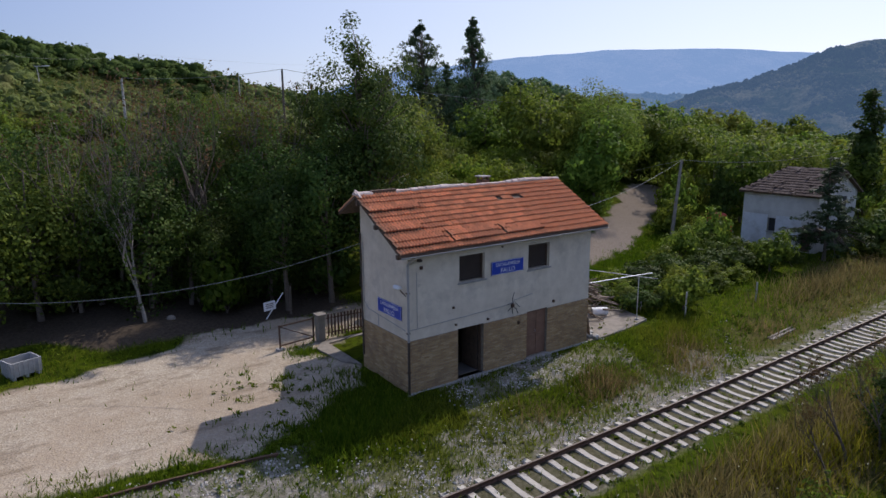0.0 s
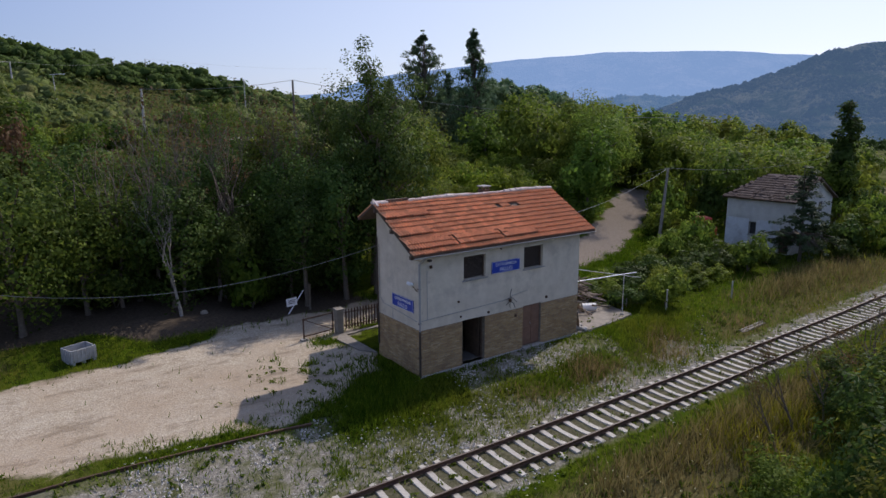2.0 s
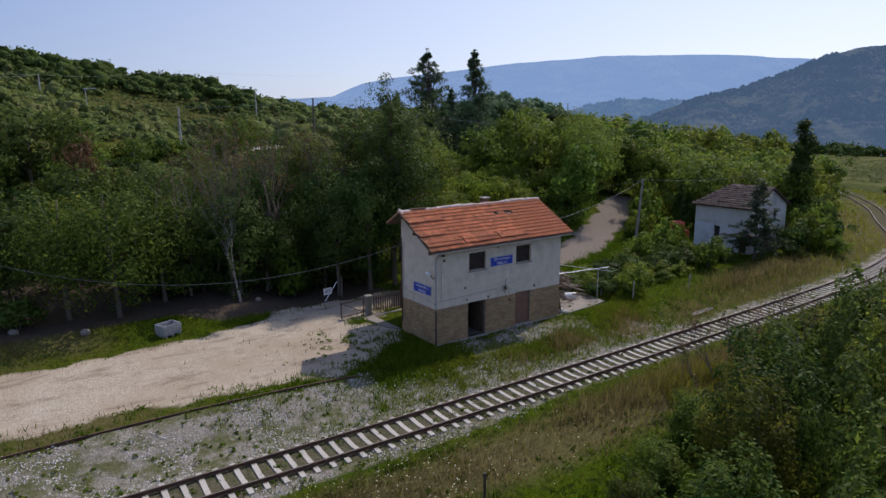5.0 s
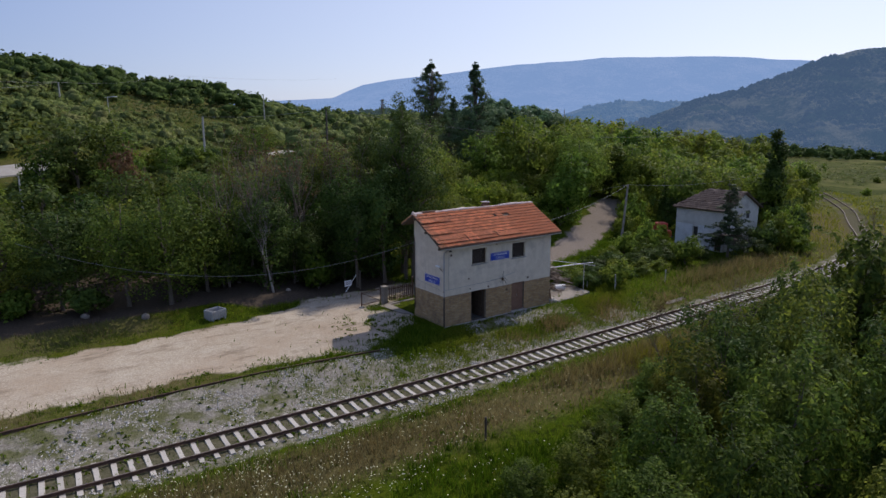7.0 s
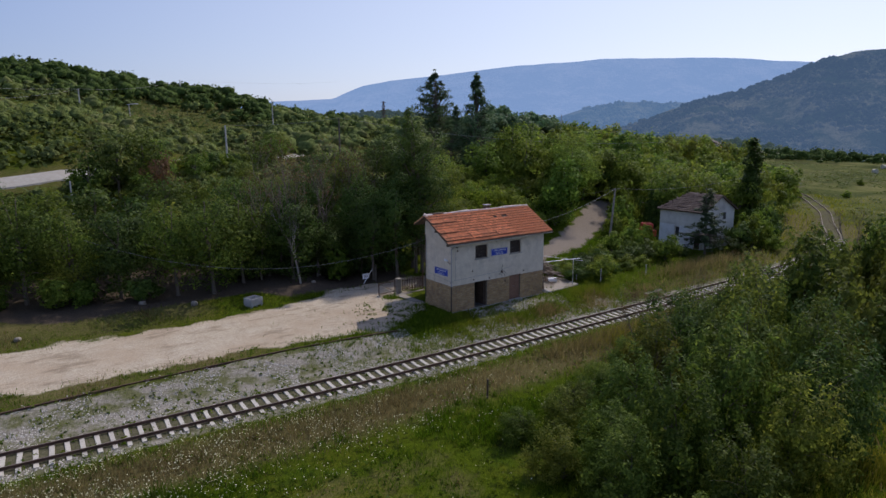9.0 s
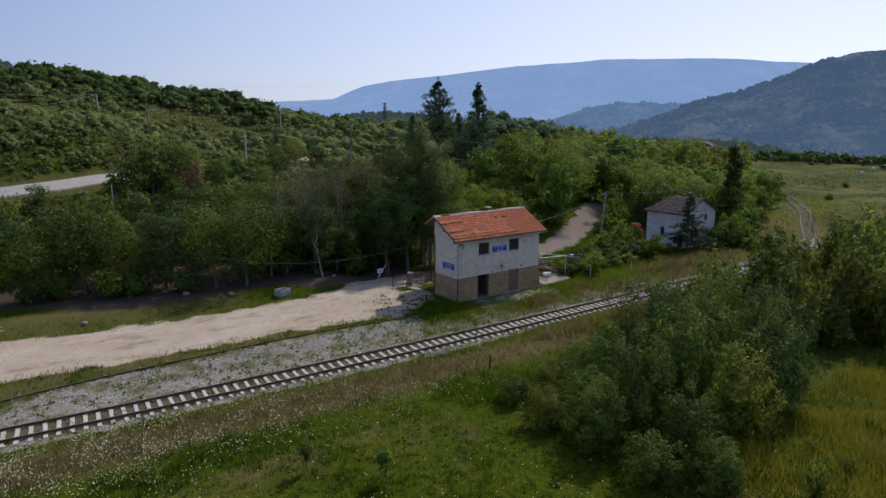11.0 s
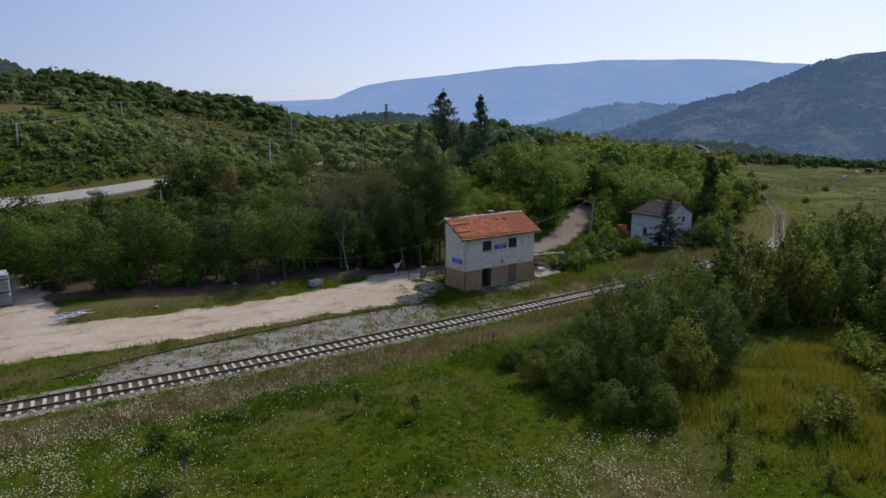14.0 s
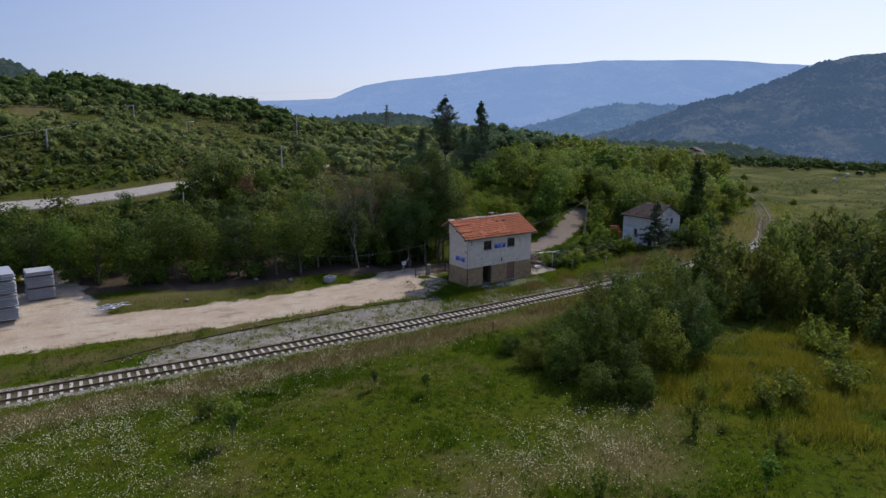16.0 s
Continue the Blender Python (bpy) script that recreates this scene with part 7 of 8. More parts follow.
def far_growth():
    """Scrub and woods on the hillside and far slopes, too many to count."""
    rng = np.random.default_rng(9)

    def sow(n, u0, u1, r0, r1, size, thin=0.0, clear=2.6):
        u = rng.uniform(u0, u1, n)
        r = np.sqrt(rng.uniform(r0 ** 2, r1 ** 2, n))
        way_x, way_y = AHEAD.x + AHEAD.y * u, AHEAD.y - AHEAD.x * u
        ln = np.hypot(way_x, way_y)
        x, y = EYE_X + way_x / ln * r, EYE_Y + way_y / ln * r
        keep = near_line(x, y, HX, HY) > clear
        keep &= y > 27
        keep &= ((u + 0.615) / 0.06) ** 2 + ((r - 203) / 15) ** 2 > 1
        keep &= lumpy(x, y, 0.024, 61.0) * -0.6 + lumpy(x, y, 0.09, 2.0) * 0.6 > thin
        keep &= ~((x - 0.4 * np.maximum(y, 0) > 66) & (r < 275))
        x, y = x[keep], y[keep]
        s = size * np.exp(np.clip(rng.normal(0, 0.35, len(x)), -0.8, 0.5))
        return np.stack([x, y, land(x, y) + s * 0.6], -1), s

    def crowns(name, label, lots, material, mass, lobes, each, leaf):
        c = np.concatenate([a for a, _ in lots])
        s = np.concatenate([b for _, b in lots])
        n = len(c)
        d = rng.normal(size=(n, lobes, 3))
        d /= np.linalg.norm(d, axis=2, keepdims=True)
        d[:, :, 2] = np.abs(d[:, :, 2]) - 0.25
        lobe = (c[:, None] + d * s[:, None, None] * rng.uniform(0.3, 0.6, (n, lobes, 1))).reshape(-1, 3)
        r = np.repeat(s, lobes) * rng.uniform(0.5, 0.7, n * lobes)
        # each lobe: an uneven leafy mass, and loose sprays that break its outline
        k = len(lobe)
        lumps = BALL[None] * rng.uniform(0.4, 1.05, (k, len(BALL), 1)) * r[:, None, None] * np.array((1, 1, 0.7)) + lobe[:, None]
        faces = (np.arange(k)[:, None, None] * len(BALL) + BALL_FACES[None]).reshape(-1, 3)
        me = mesh_of(name, lumps.reshape(-1, 3), faces.tolist(), mass, True)
        ob = thing(name, label, "scrub" if "scrub" in name else "wood", kind="stuff")
        part("mass", me, mass, ob)
        q = leaves(rng, lobe, r * 1.12, each, 1.0, 1.5, 0.0, 0.85, 0.5)
        mid = q.mean(1, keepdims=True)
        q = mid + (q - mid) * np.repeat(leaf[0] + leaf[1] * r, each)[:, None, None]
        part("sprays", quad_mesh("sprays", q, material), material, ob)

    crowns("hillside_scrub", "dense green scrub over the grassy hillside",
           [sow(1100, -1.0, -0.18, 84, 128, 0.75, -0.2, 3.0), sow(4200, -1.0, -0.14, 116, 232, 0.8, -0.08), sow(900, -1.0, -0.14, 120, 232, 1.5, -0.05, 6), sow(70, -1.0, -0.12, 110, 230, 2.6, 0.0, 8),
            sow(1000, -0.22, 0.14, 130, 330, 2.6, -0.25), sow(900, -0.05, 0.40, 165, 330, 3.3, -0.3)], LEAF_HILL, MASS_HILL, 3, 7, (0.18, 0.22))
    crowns("hilltop_wood", "dark rounded trees along the ridge of the hill",
           [sow(420, -1.0, -0.14, 218, 258, 2.0, -0.1), sow(1500, -1.0, -0.10, 240, 330, 2.6, -0.9), sow(800, 0.05, 0.7, 300, 480, 2.6, -0.6)], LEAF_WOOD, MASS_WOOD, 3, 8, (0.24, 0.19))
    # low growth between the bushes
    low, s = [np.concatenate(a) for a in zip(sow(9000, -1.0, -0.12, 100, 236, 0.5, -0.5, 2.2), sow(2500, -1.0, -0.2, 84, 120, 0.45, -0.5, 2.6))]
    q = leaves(rng, low, s * 1.5, 5, 0.4, 1.7, 0.3, 0.6)
    tagged(new("low_scrub", quad_mesh("low_scrub", q, LEAF_HILL)), "low tangled scrub and brambles over the hillside", "scrub", kind="stuff")
    # tussocks on the far meadow
    n = 7000
    x, y = rng.uniform(58, 250, n), rng.uniform(-40, 95, n)
    keep = (x - 0.4 * np.maximum(y, 0) > 52) & (near_line(x, y, TX, TY) > 2.4) & (lumpy(x, y, 0.035, 5.0) + 0.6 * lumpy(x, y, 0.15, 6.0) > 0.02) & (np.hypot(x - EYE_X, y - EYE_Y) < 300)
    x, y = x[keep], y[keep]
    s = rng.uniform(0.2, 0.5, len(x)) * np.exp(rng.normal(0, 0.3, len(x)))
    q = leaves(rng, np.stack([x, y, land(x, y) + 0.2 * s], -1), s * 1.8, 8, 0.3, 1.8, 0.5, 0.4)
    tagged(new("tussocks", quad_mesh("tussocks", q, LEAF_HILL)), "low green tussocks on the dry meadow", "grass", kind="stuff")


far_growth()

# ---- grass, flowers and loose stone ----


def tri_mesh(name, pts, material):
    n = len(pts)
    me = bpy.data.meshes.new(name)
    me.vertices.add(3 * n)
    me.vertices.foreach_set("co", pts.reshape(-1).astype(np.float32))
    me.loops.add(3 * n)
    me.loops.foreach_set("vertex_index", np.arange(3 * n, dtype=np.int32))
    me.polygons.add(n)
    me.polygons.foreach_set("loop_start", np.arange(0, 3 * n, 3, dtype=np.int32))
    me.materials.append(material)
    me.update(calc_edges=True)
    return me


def blades(rng, x, y, height, width):
    n = len(x)
    a = rng.uniform(0, 2 * np.pi, n)
    z = land(x, y) - 0.03
    side = np.stack([np.cos(a), np.sin(a), 0 * a], -1) * width[:, None] * 0.5
    base = np.stack([x, y, z], -1)
    tip = base + np.stack([rng.normal(0, 0.35, n) * height, rng.normal(0, 0.35, n) * height, height], -1)
    return np.stack([base - side, base + side, tip], 1)


def thinned(rng, x, y, x0, x1, y0, y1, wide=9.0):
    """Keeps fewer and fewer plants towards the rim of a sown area, so that none ends in a line."""
    rim = np.minimum.reduce([x - x0, x1 - x, y - y0, y1 - y])
    return rng.uniform(0, 1, len(x)) < np.clip(rim / wide, 0, 1)


def sow_grass():
    rng = np.random.default_rng(4)
    n = 250000
    x = np.r_[rng.uniform(-50, 40, n), rng.uniform(-13, 17, 105000)]
    y = np.r_[rng.uniform(-44, 13, n), rng.uniform(-5.2, 7.6, 105000)]
    dx, dy = x - EYE_X, y - EYE_Y
    u = (dx * AHEAD.y - dy * AHEAD.x) / np.maximum(dx * AHEAD.x + dy * AHEAD.y, 1)
    near = np.arange(len(x)) >= n
    keep = (near | thinned(rng, x, y, -50, 40, -46, 17, 7.0)) & (~near | thinned(rng, x, y, -13, 17, -7, 9, 2.5))
    keep &= rng.uniform(0, 1, len(x)) < np.clip((0.95 - np.abs(u)) / 0.2, 0, 1)
    keep &= ~((x > -0.3) & (x < 15.0) & (y > -0.3) & (y < 6.5) & (x + 0.3 * y < 15.2)) & ~((x > -0.9) & (x < 2.4) & (y > 3.5) & (y < 7.2))
    x, y = x[keep], y[keep]
    gravel, pebbles, dry, soil, meadow = zones(x, y)
    p = rng.uniform(0, 1, len(x))
    bare = np.maximum(gravel, pebbles * 0.93)
    weeds = lumpy(x, y, 1.3, 17.0) * 0.5 + 0.5
    shade = np.exp(-(((x + 3.2) / 2.4) ** 2 + ((y - 2.4) / 2.6) ** 2))
    keep = ((p > bare) | ((weeds > 0.62) & (p > 0.99 - 0.6 * shade) & (pebbles < 0.5)) | ((pebbles > 0.2) & (weeds > 0.55) & (p > 0.8) & (gravel < 0.2))) & (soil < 0.6)
    x, y, dry = x[keep], y[keep], dry[keep]
    lump = lumpy(x, y, 0.35, 1.0)
    is_dry = dry + 0.5 * lump + rng.normal(0, 0.15, len(x)) > 0.7
    ty = np.interp(x, TX, TY)
    tall = 0.14 + 0.14 * np.clip(lump + 0.4, 0, 1) + 0.06 * (y > ty + 1.5) * (x > -4) + 0.2 * (x > -4) * (y < -26)
    h = tall * rng.uniform(0.5, 1.4, len(x))
    g = ~is_dry
    tagged(new("grass", tri_mesh("grass", blades(rng, x[g], y[g], h[g], 0.035 + 0.05 * h[g]), GRASS_GREEN)), "short green meadow grass", "grass", kind="stuff")
    d = is_dry
    tagged(new("dry_grass", tri_mesh("dry_grass", blades(rng, x[d], y[d], h[d] * 1.7, 0.02 + 0.035 * h[d]), GRASS_DRY)), "dry straw-coloured grass beside the track", "grass", kind="stuff")


def sow_tufts():
    """Lush clumps that stand out of the meadow."""
    rng = np.random.default_rng(44)
    n = 44000
    x, y = np.r_[rng.uniform(-48, 26, n - 3000), rng.uniform(17, 37, 3000)], np.r_[rng.uniform(-44, 2.5, n - 3000), rng.uniform(5.5, 16.5, 3000)]
    gravel, pebbles, dry, soil, meadow = zones(x, y)
    lump = lumpy(x, y, 0.22, 9.0) + 0.5 * lumpy(x, y, 0.8, 19.0) - 2.0 * ~(thinned(rng, x, y, -48, 26, -44, 6) | (y > 5)) + 0.7 * (y > 5)
    rich = np.maximum.reduce([np.exp(-(((x + 7) / 5) ** 2 + ((y + 14.5) / 2.2) ** 2)), np.exp(-(((x + 26) / 5) ** 2 + ((y + 13) / 2.2) ** 2)),
                              0.5 * np.exp(-(((x + 4) / 4) ** 2 + ((y + 0.6) / 1.6) ** 2)), 0.7 * np.exp(-(((x + 40) / 4) ** 2 + ((y + 26) / 3) ** 2))])
    keep = (lump + 0.9 * rich > 0.1 + rng.uniform(0, 0.5, n)) & (np.maximum(gravel, pebbles) < 0.4) & (dry < 0.6) & ~((x > -0.4) & (x < 10) & (y > -0.4)) & (near_line(x, y, TX, TY) > 2.2)
    x, y, rich = x[keep], y[keep], rich[keep]
    each = 11
    h = np.repeat(rng.uniform(0.2, 0.42, len(x)) + 0.18 * rich, each) * rng.uniform(0.6, 1.2, len(x) * each)
    bx = np.repeat(x, each) + rng.normal(0, 0.14, len(h))
    by = np.repeat(y, each) + rng.normal(0, 0.14, len(h))
    tagged(new("grass_tufts", tri_mesh("grass_tufts", blades(rng, bx, by, h, 0.03 + 0.05 * h), GRASS_LUSH)), "lush green clumps of meadow grass", "grass", kind="stuff")


sow_tufts()


def sow_tall_grass():
    """Tall yellow-green grass among the bushes and dry reeds beside the track."""
    rng = np.random.default_rng(23)
    n = 300000
    x, y = rng.uniform(-12, 32, n), np.r_[rng.uniform(-44, -8.6, n // 2), rng.uniform(-44, -25, n - n // 2)]
    lump = lumpy(x, y, 0.3, 41.0) - 3.0 * ~thinned(rng, x, y, -12, 32, -44, -5, 5.0)
    field = step01(x + 0.35 * (y + 30), -9, -3) * step01(-25 - y, 0, 4)
    reeds = np.exp(-(((y + 10.6) / 1.5) ** 2)) * step01(x, 2, 7)
    keep = rng.uniform(0, 1, n) < np.maximum(field * (0.5 + 1.1 * lump), reeds * (0.7 + 0.6 * lump))
    x, y, r = x[keep], y[keep], reeds[keep]
    h = rng.uniform(0.3, 0.75, len(x)) * (1 + 0.7 * lump[keep]) + 0.25 * r
    tagged(new("tall_grass", tri_mesh("tall_grass", blades(rng, x, y, h, 0.025 + 0.03 * h), GRASS_TALL)), "tall yellow-green grass among the bushes", "grass", kind="stuff")


sow_tall_grass()


def sow_reeds():
    """Tall straw-coloured reeds on the verge and a heap of cut brush below the garden."""
    rng = np.random.default_rng(52)
    lots = [(26.5, -2.0, 2.6, 0.7, 700), (31.5, -1.6, 3.0, 0.9, 600), (36.5, -2.4, 3.5, 0.9, 600), (8.5, -9.6, 4.5, 0.9, 1800), (13.5, -9.9, 3.0, 0.9, 1000), (3.0, -9.4, 2.5, 0.8, 500), (-28, -8.9, 9.0, 1.0, 5200), (-12, -9.9, 6.0, 1.0, 3600)]
    x = np.concatenate([rng.normal(a, c, n) for a, b, c, d, n in lots])
    y = np.concatenate([rng.normal(b, d, n) for a, b, c, d, n in lots])
    keep = near_line(x, y, TX, TY) > 2.4
    x, y = x[keep], y[keep]
    h = rng.uniform(0.45, 1.05, len(x)) * np.where(x < 0, 0.55, 1.0)
    tagged(new("reeds", tri_mesh("reeds", blades(rng, x, y, h, 0.03 + 0.02 * h), GRASS_DRY)), "tall straw-coloured reeds on the verge", "reeds", kind="stuff")


sow_reeds()


def sow_far_verge():
    """Rank grass on both sides of the track where it bends away over the meadow."""
    rng = np.random.default_rng(57)
    n = 26000
    x, y = rng.uniform(38, 112, n), rng.uniform(-16, 30, n)
    off = near_line(x, y, TX, TY)
    keep = (off > 1.7) & (rng.uniform(0, 1, n) < np.exp(-off / 9.0) * (0.75 + lumpy(x, y, 0.2, 43.0))) & ~((x < 46) & (y > 0))
    x, y = x[keep], y[keep]
    h = rng.uniform(0.25, 0.6, len(x)) * (1 + 0.5 * lumpy(x, y, 0.4, 44.0))
    tagged(new("verge_grass", tri_mesh("verge_grass", blades(rng, x, y, h, 0.08 + 0.08 * h), GRASS_TALL)), "rank yellow-green grass beside the far track", "grass", kind="stuff")


sow_far_verge()


def sow_flowers():
    rng = np.random.default_rng(6)
    pts = []
    for cx, cy, sx, sy, n in ((-16.5, -30.5, 4.2, 2.2, 5500), (-37, -17.5, 4.5, 4.5, 7500), (-24, -25, 9, 4, 1800), (-33, -9.8, 7, 1.7, 9000), (-42, -12.5, 4, 2.5, 4000), (-21, -11, 8, 2, 3600), (-14, -10.0, 6, 1.4, 500), (-12, -33, 4, 3, 600), (-9, -13.4, 3, 2, 200), (3, -9.6, 8, 1.2, 250), (-20, -36, 6, 3, 500)):
        pts.append(np.stack([rng.normal(cx, sx, n), rng.normal(cy, sy, n)], -1))
    p = np.concatenate(pts)
    ty = np.interp(p[:, 0], TX, TY)
    p = p[p[:, 1] < ty - 2.2]
    lump = lumpy(p[:, 0], p[:, 1], 0.6, 8.0)
    p = p[lump + rng.normal(0, 0.35, len(p)) > 0.0]
    n = len(p)
    z = land(p[:, 0], p[:, 1]) + rng.uniform(0.25, 0.6, n)
    c = np.stack([p[:, 0], p[:, 1], z], -1)
    s = rng.uniform(0.015, 0.037, (n, 1))
    a = rng.uniform(0, 6.28, n)
    u = np.stack([np.cos(a), np.sin(a), rng.normal(0, 0.25, n)], -1) * s
    v = np.stack([-np.sin(a), np.cos(a), rng.normal(0, 0.25, n)], -1) * s
    tagged(new("wild_flowers", quad_mesh("wild_flowers", np.stack([c - u, c - v, c + u, c + v], 1), FLOWER)), "small white umbel flowers in the meadow", "flowers", kind="stuff")


def lay_stone():
    """Loose limestone between the rails and over the old siding."""
    rng = np.random.default_rng(12)
    n = 60000
    x = rng.uniform(-46, 42, n)
    y = rng.uniform(-9.5, 1.0, n)
    gravel, pebbles, *_ = zones(x, y)
    keep = rng.uniform(0, 1, n) < pebbles * 0.8 * (near_line(x, y, TX, TY) > 1.1)
    x, y = x[keep], y[keep]
    keep = lumpy(x, y, 0.5, 3.0) > -0.05
    x, y = x[keep], y[keep]
    z = land(x, y)
    s = rng.uniform(0.025, 0.07, len(x))
    shape = np.array([(1, 0, 0), (0, 1, 0), (-1, 0, 0), (0, -1, 0), (0, 0, 0.75), (0, 0, -0.4)], float)
    v = shape[None] * s[:, None, None] * rng.uniform(0.6, 1.3, (len(x), 6, 1))
    a = rng.uniform(0, 6.28, len(x))
    rot = np.stack([np.stack([np.cos(a), -np.sin(a), 0 * a], -1), np.stack([np.sin(a), np.cos(a), 0 * a], -1), np.stack([0 * a, 0 * a, 1 + 0 * a], -1)], 1)
    v = np.einsum("nij,nkj->nki", rot, v) + np.stack([x, y, z], -1)[:, None]
    f = np.array([(0, 1, 4), (1, 2, 4), (2, 3, 4), (3, 0, 4)])
    faces = (np.arange(len(x))[:, None, None] * 6 + f[None]).reshape(-1, 3)
    me = mesh_of("ballast", v.reshape(-1, 3), faces.tolist(), STONE)
    tagged(new("ballast", me), "loose white limestone ballast round the track", "ballast", kind="stuff")


def sow_weeds():
    """Low leafy weeds in the verges, the ballast and the yard's edges."""
    rng = np.random.default_rng(15)
    n = 24000
    x, y = rng.uniform(-46, 34, n), rng.uniform(-44, 8, n)
    gravel, pebbles, dry, soil, meadow = zones(x, y)
    lump = (lumpy(x, y, 0.45, 4.0) * 0.5 + 0.5) * thinned(rng, x, y, -46, 34, -44, 11, 8.0)
    shade = np.exp(-(((x + 3.4) / 2.2) ** 2 + ((y - 2.4) / 2.4) ** 2))
    chance = np.where(gravel > 0.5, 0.004 + 0.75 * shade, np.where(near_line(x, y, TX, TY) < 1.3, 0.3, np.where(pebbles > 0.4, 0.45, 0.3)))
    keep = (rng.uniform(0, 1, n) < chance * lump * 1.8) & ~((x > -0.2) & (x < 9.8) & (y > -0.3)) & ~((x > -0.9) & (x < 0) & (y > 3.5))
    x, y = x[keep], y[keep]
    s = rng.uniform(0.06, 0.22, len(x)) * np.where(y < -12, 1.3, 1.0)
    c = np.stack([x, y, land(x, y) + 0.35 * s], -1)
    q = leaves(rng, c, s, 7, 0.085, 1.8, 0.3, 0.6)
    tagged(new("weeds", quad_mesh("weeds", q, GRASS_GREEN)), "low green weeds in verges and ballast", "weeds", kind="stuff")


sow_weeds()
sow_grass()
sow_flowers()
lay_stone()

# ---- sleepers and roof tiles, piece by piece ----


def lay_sleepers():
    bm = bmesh.new()
    prof = [(-0.13, 0), (0.13, 0), (0.1, 0.17), (-0.1, 0.17)]
    rows = []
    for y, lift in ((-1.2, -0.02), (-0.95, 0.0), (-0.5, 0.0), (-0.25, -0.03), (0.25, -0.03), (0.5, 0.0), (0.95, 0.0), (1.2, -0.02)):
        rows.append([bm.verts.new((px, y, pz - 0.17 + (lift if pz else 0))) for px, pz in prof])
    for a, b in zip(rows, rows[1:]):
        for k in range(4):
            bm.faces.new((a[k], a[(k + 1) % 4], b[(k + 1) % 4], b[k]))
    bm.faces.new(rows[0])
    bm.faces.new(rows[-1][::-1])
    bmesh.ops.recalc_face_normals(bm, faces=bm.faces)
    me = finish(bm, "sleeper", SLEEPER)
    rng = random.Random(2)
    length = np.r_[0, np.cumsum(np.hypot(np.diff(TX), np.diff(TY)))]
    s = 8.0
    while s < length[-1] - 2 and float(np.interp(s, length, TX)) < 61:
        x, y = float(np.interp(s, length, TX)), float(np.interp(s, length, TY))
        x2, y2 = float(np.interp(s + 0.5, length, TX)), float(np.interp(s + 0.5, length, TY))
        ob = new("sleeper", me)
        ob.parent = TRACK
        ob.matrix_local = pose(x, y, rail_z(x, y) - 0.148 - rng.uniform(0, 0.012), rng.uniform(-0.6, 0.6), 0, math.degrees(math.atan2(y2 - y, x2 - x)) + rng.uniform(-1.6, 1.6))
        s += 0.625 * rng.uniform(0.97, 1.03)


lay_sleepers()


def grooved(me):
    """Gives the flat grooves of tiles their dirt, and their lower lips a painted shade."""
    me.materials.append(TILE_DIRT_SHADE)
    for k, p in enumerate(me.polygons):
        # faces past 5 are the lips, coloured dark as the shade under each course
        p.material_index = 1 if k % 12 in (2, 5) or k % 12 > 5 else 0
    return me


def tile_mesh(w, h):
    """A grooved terracotta tile with a raised edge and a thick lower lip."""
    prof = [(-0.5, 0.0), (-0.34, 0.062), (-0.16, 0.004), (0.0, 0.0), (0.16, 0.062), (0.34, 0.0), (0.5, 0.0)]
    verts, faces = [], []
    for y, lift in ((-0.5, 0.062), (0.56, 0.0)):
        for x, z in prof:
            verts.append((x * w, y * h, z + lift))
    n = len(prof)
    for k in range(n - 1):
        faces.append((k, k + 1, n + k + 1, n + k))
    low = len(verts)
    for x, z in prof:
        verts.append((x * w, -0.5 * h, z * 0.3 + 0.015))
    for k in range(n - 1):
        faces.append((low + k, low + k + 1, k + 1, k))
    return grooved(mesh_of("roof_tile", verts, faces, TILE))


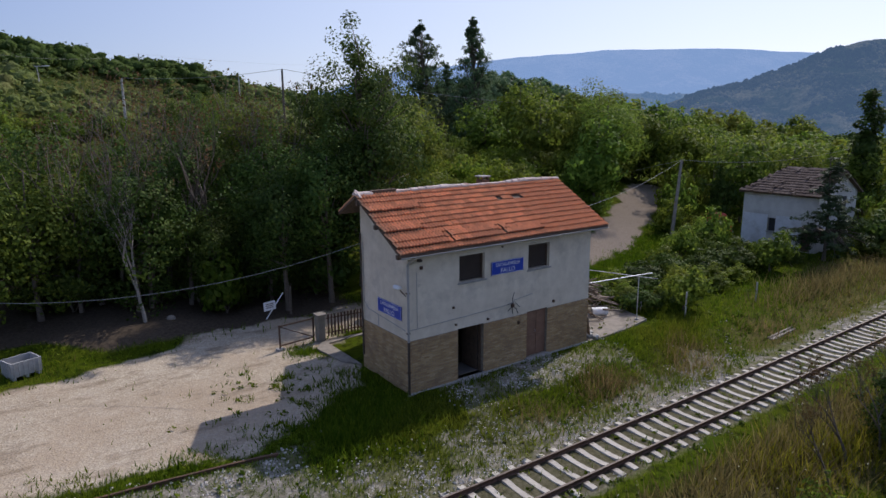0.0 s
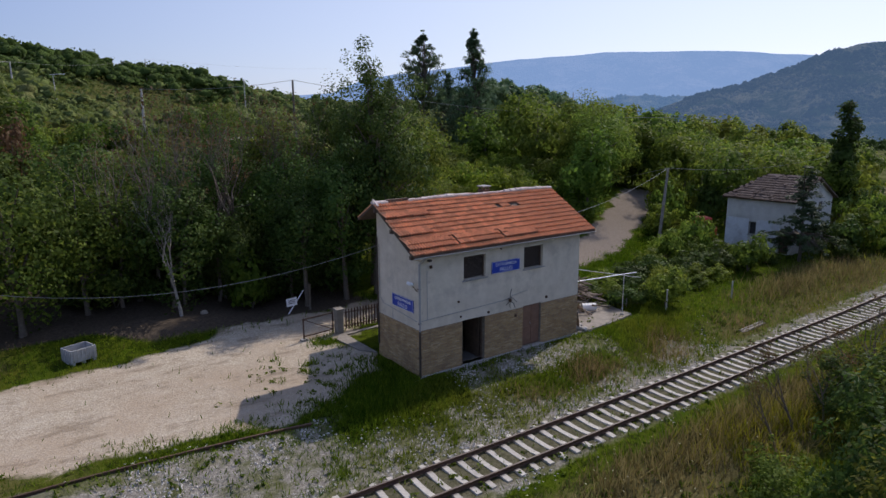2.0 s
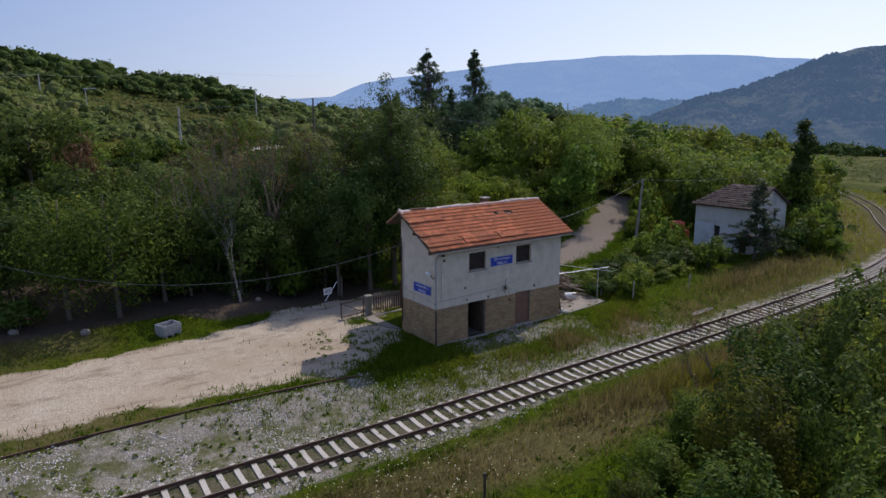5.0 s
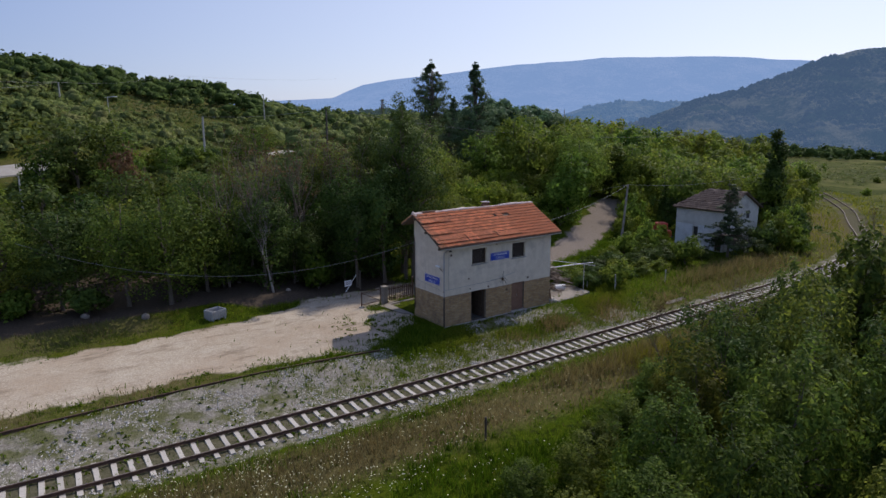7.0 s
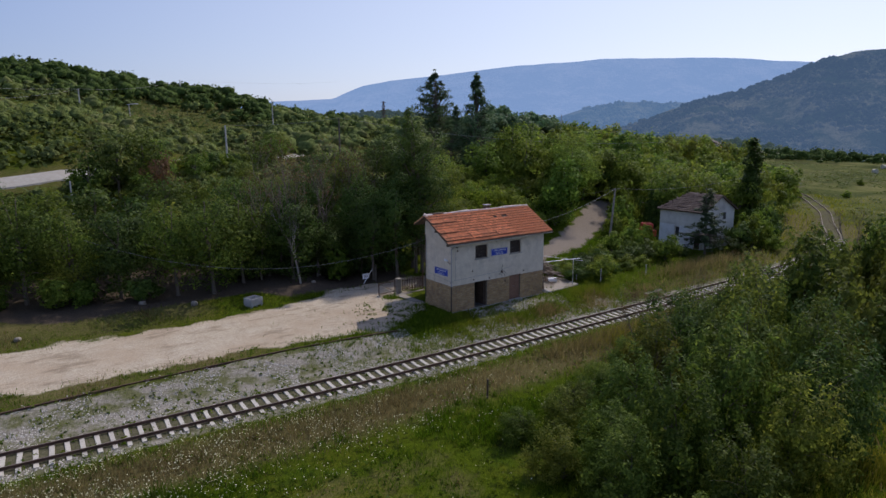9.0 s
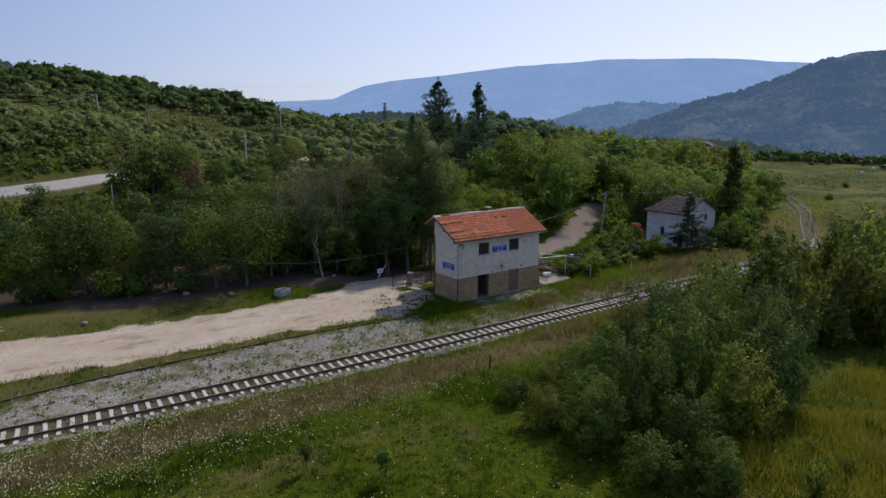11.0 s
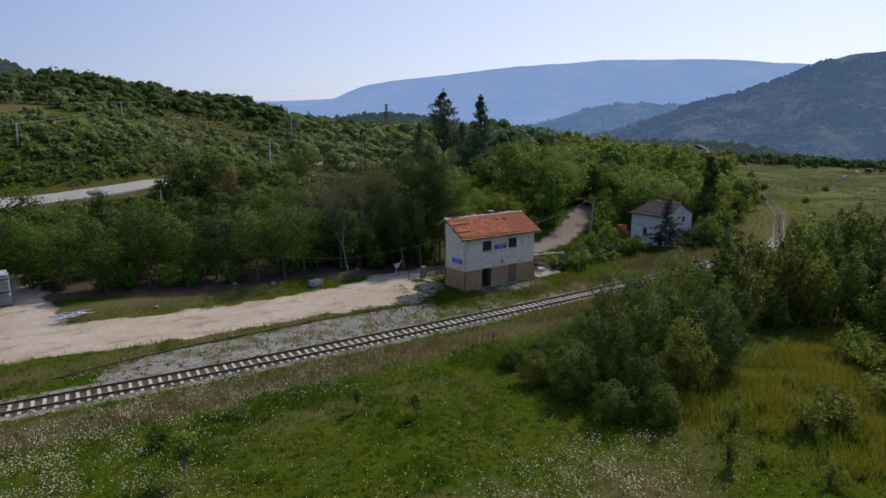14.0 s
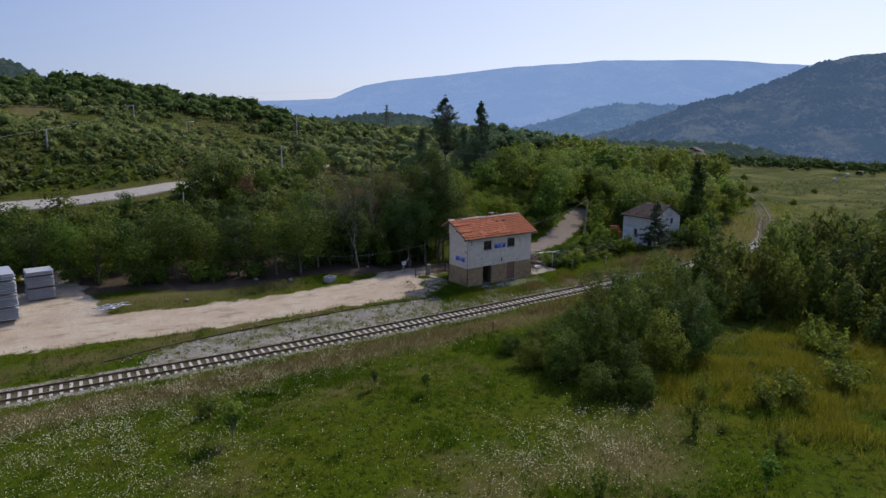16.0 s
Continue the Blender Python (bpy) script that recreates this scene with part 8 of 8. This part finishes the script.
def lay_roof():
    rng = random.Random(21)
    rows, cols = 12, 38
    x0, x1, y0, y1 = -0.6, W + 0.57, -0.46, RIDGE_Y
    run = y1 - y0
    tilt = math.atan(SLOPE)
    slope_len = run / math.cos(tilt)
    w, h = (x1 - x0) / cols, slope_len / rows
    me = tile_mesh(w, h)
    skirts = part("tile_field", bmesh.new(), TILE, station, "sun-bleached terracotta tiles")
    verts, faces = [], []
    for r in range(rows):
        # runs of tiles that have crept down and stand up a little
        run_to = (0, 25, 19, 0, 6, 0, 0, 0, 8, 0, 0, 0)[r]
        for c in range(cols):
            out = c < run_to and c % 9 != 8
            t = (r + 0.5) * h - ((0.06 + 0.02 * (c // 9 % 2)) if out else 0) + 0.008 * math.sin(0.31 * c + 1.7 * r) + rng.uniform(-0.012, 0.012)
            up = 0.108 + (0.085 if out else 0.0) + rng.uniform(0, 0.014)
            y = y0 + t * math.cos(tilt)
            z = roof_z(y0) + t * math.sin(tilt) + up
            if (r, c) in ((8, 22), (8, 25), (8, 26)):
                continue
            m = pose(x0 + (c + 0.5) * w, y, z, math.degrees(tilt) + rng.uniform(-0.8, 0.8), rng.uniform(-0.8, 0.8), rng.uniform(-1, 1))
            if c < 25:
                ob = new("roof_tile", me)
                ob.parent = station
                ob.matrix_local = m
            else:
                base = len(verts)
                verts += [m @ v.co for v in me.vertices]
                faces += [tuple(base + k for k in p.vertices) for p in me.polygons]
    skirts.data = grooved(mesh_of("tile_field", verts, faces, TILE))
    skirts["kind"] = "stuff"
    # ridge tiles bedded in pale mortar
    n = 30
    for k in range(n):
        v, f = [], []
        a0, a1 = x0 + (x1 - x0) * k / n, x0 + (x1 - x0) * (k + 1.08) / n
        big = 1 + rng.uniform(-0.12, 0.2)
        for x, r in ((a0, 0.135 * big), (a1, 0.115 * big)):
            for j in range(7):
                a = math.pi * j / 6
                v.append((x, RIDGE_Y + r * math.cos(a), RIDGE_Z - 0.03 + r * math.sin(a) * 0.85 - 0.035 * math.sin(k * 0.45)))
        for j in range(6):
            f.append((j, j + 1, 7 + j + 1, 7 + j))
        f.append(tuple(range(7)))
        if k in (2, 3, 4):
            continue
        part("ridge_tile", mesh_of("ridge_tile", v, f, MORTAR), MORTAR, station)
    verge = part("verge_mortar", slab((0.1, 0.5, 0.07), (x0 + 0.1, RIDGE_Y - 0.12, RIDGE_Z + 0.02), (29, 0, 0), 0.02), MORTAR, station)
    part("ridge_bed", slab((x1 - x0 - 1.95, 0.24, 0.06), ((x0 + x1) / 2 + 0.9, RIDGE_Y, RIDGE_Z + 0.0)), MORTAR, station)
    # dark slab added to make the gap in the ridge look dark
    part("ridge_board", slab((1.16, 0.16, 0.14), (x0 + 1.27, RIDGE_Y + 0.02, RIDGE_Z + 0.03)), DARK_WOOD, station, "dark slab standing in for the gap of missing ridge tiles")


lay_roof()


def lay_bricks():
    """Facing bricks on the front and the gable side of the station, in running bond."""
    rng = random.Random(5)
    bw, bh, joint, proud = 0.245, 0.054, 0.012, 0.008
    rows = int((H_BRICK - 0.0) / (bh + joint))
    verts, faces = [], []
    shape = [(-0.5, 0), (0.5, 0), (0.5, 1), (-0.5, 1)]
    box_f = [(4, 5, 6, 7), (0, 1, 5, 4), (1, 2, 6, 5), (2, 3, 7, 6), (3, 0, 4, 7)]

    def brick_verts(ln):
        back = [(x * ln, 0.0, z * bh) for x, z in shape]
        return back + [(x * (ln - 0.008), -proud, 0.004 + z * (bh - 0.008)) for x, z in shape]

    alike = {}
    singles = 0
    for side in (0, 1):
        length = W if side == 0 else D
        for r in range(-3, rows):
            z = r * (bh + joint) + joint
            at = -(bw + joint) * 0.5 * (r % 2)
            while at < length:
                a, b = max(at, 0.004), min(at + bw, length - 0.004)
                at += bw + joint
                cuts = [(a, b)]
                if side == 0:
                    for d in (DOOR_1, DOOR_2):
                        if z + bh > d[2] - 0.05:
                            cuts = [q for p, e in cuts for q in ((p, min(e, d[0])), (max(p, d[1]), e)) if q[1] - q[0] > 0.03]
                for p, e in cuts:
                    ln = round(e - p, 2)
                    if ln < 0.04:
                        continue
                    mid = (p + e) / 2
                    m = pose(mid, -0.001 - rng.uniform(0, 0.003), z, rng.uniform(-0.5, 0.5), 0, 0) if side == 0 else pose(-0.001 - rng.uniform(0, 0.003), mid, z, 0, 0, -90)
                    if side == 0 and mid < 2.3 and z > 0 and singles < 300:
                        if ln not in alike:
                            alike[ln] = mesh_of("brick", brick_verts(ln), box_f, BRICK_PIECE)
                        ob = new("brick", alike[ln])
                        ob.parent = station
                        ob.matrix_local = m
                        singles += 1
                    else:
                        n = len(verts)
                        verts += [tuple(m @ Vector(v)) for v in brick_verts(ln)]
                        faces += [tuple(n + k for k in f) for f in box_f]
    rest = part("brick_facing", mesh_of("brick_facing", verts, faces, BRICK_PIECE), BRICK_PIECE, station, "worn yellow-brown facing bricks")
    rest["kind"] = "stuff"


lay_bricks()
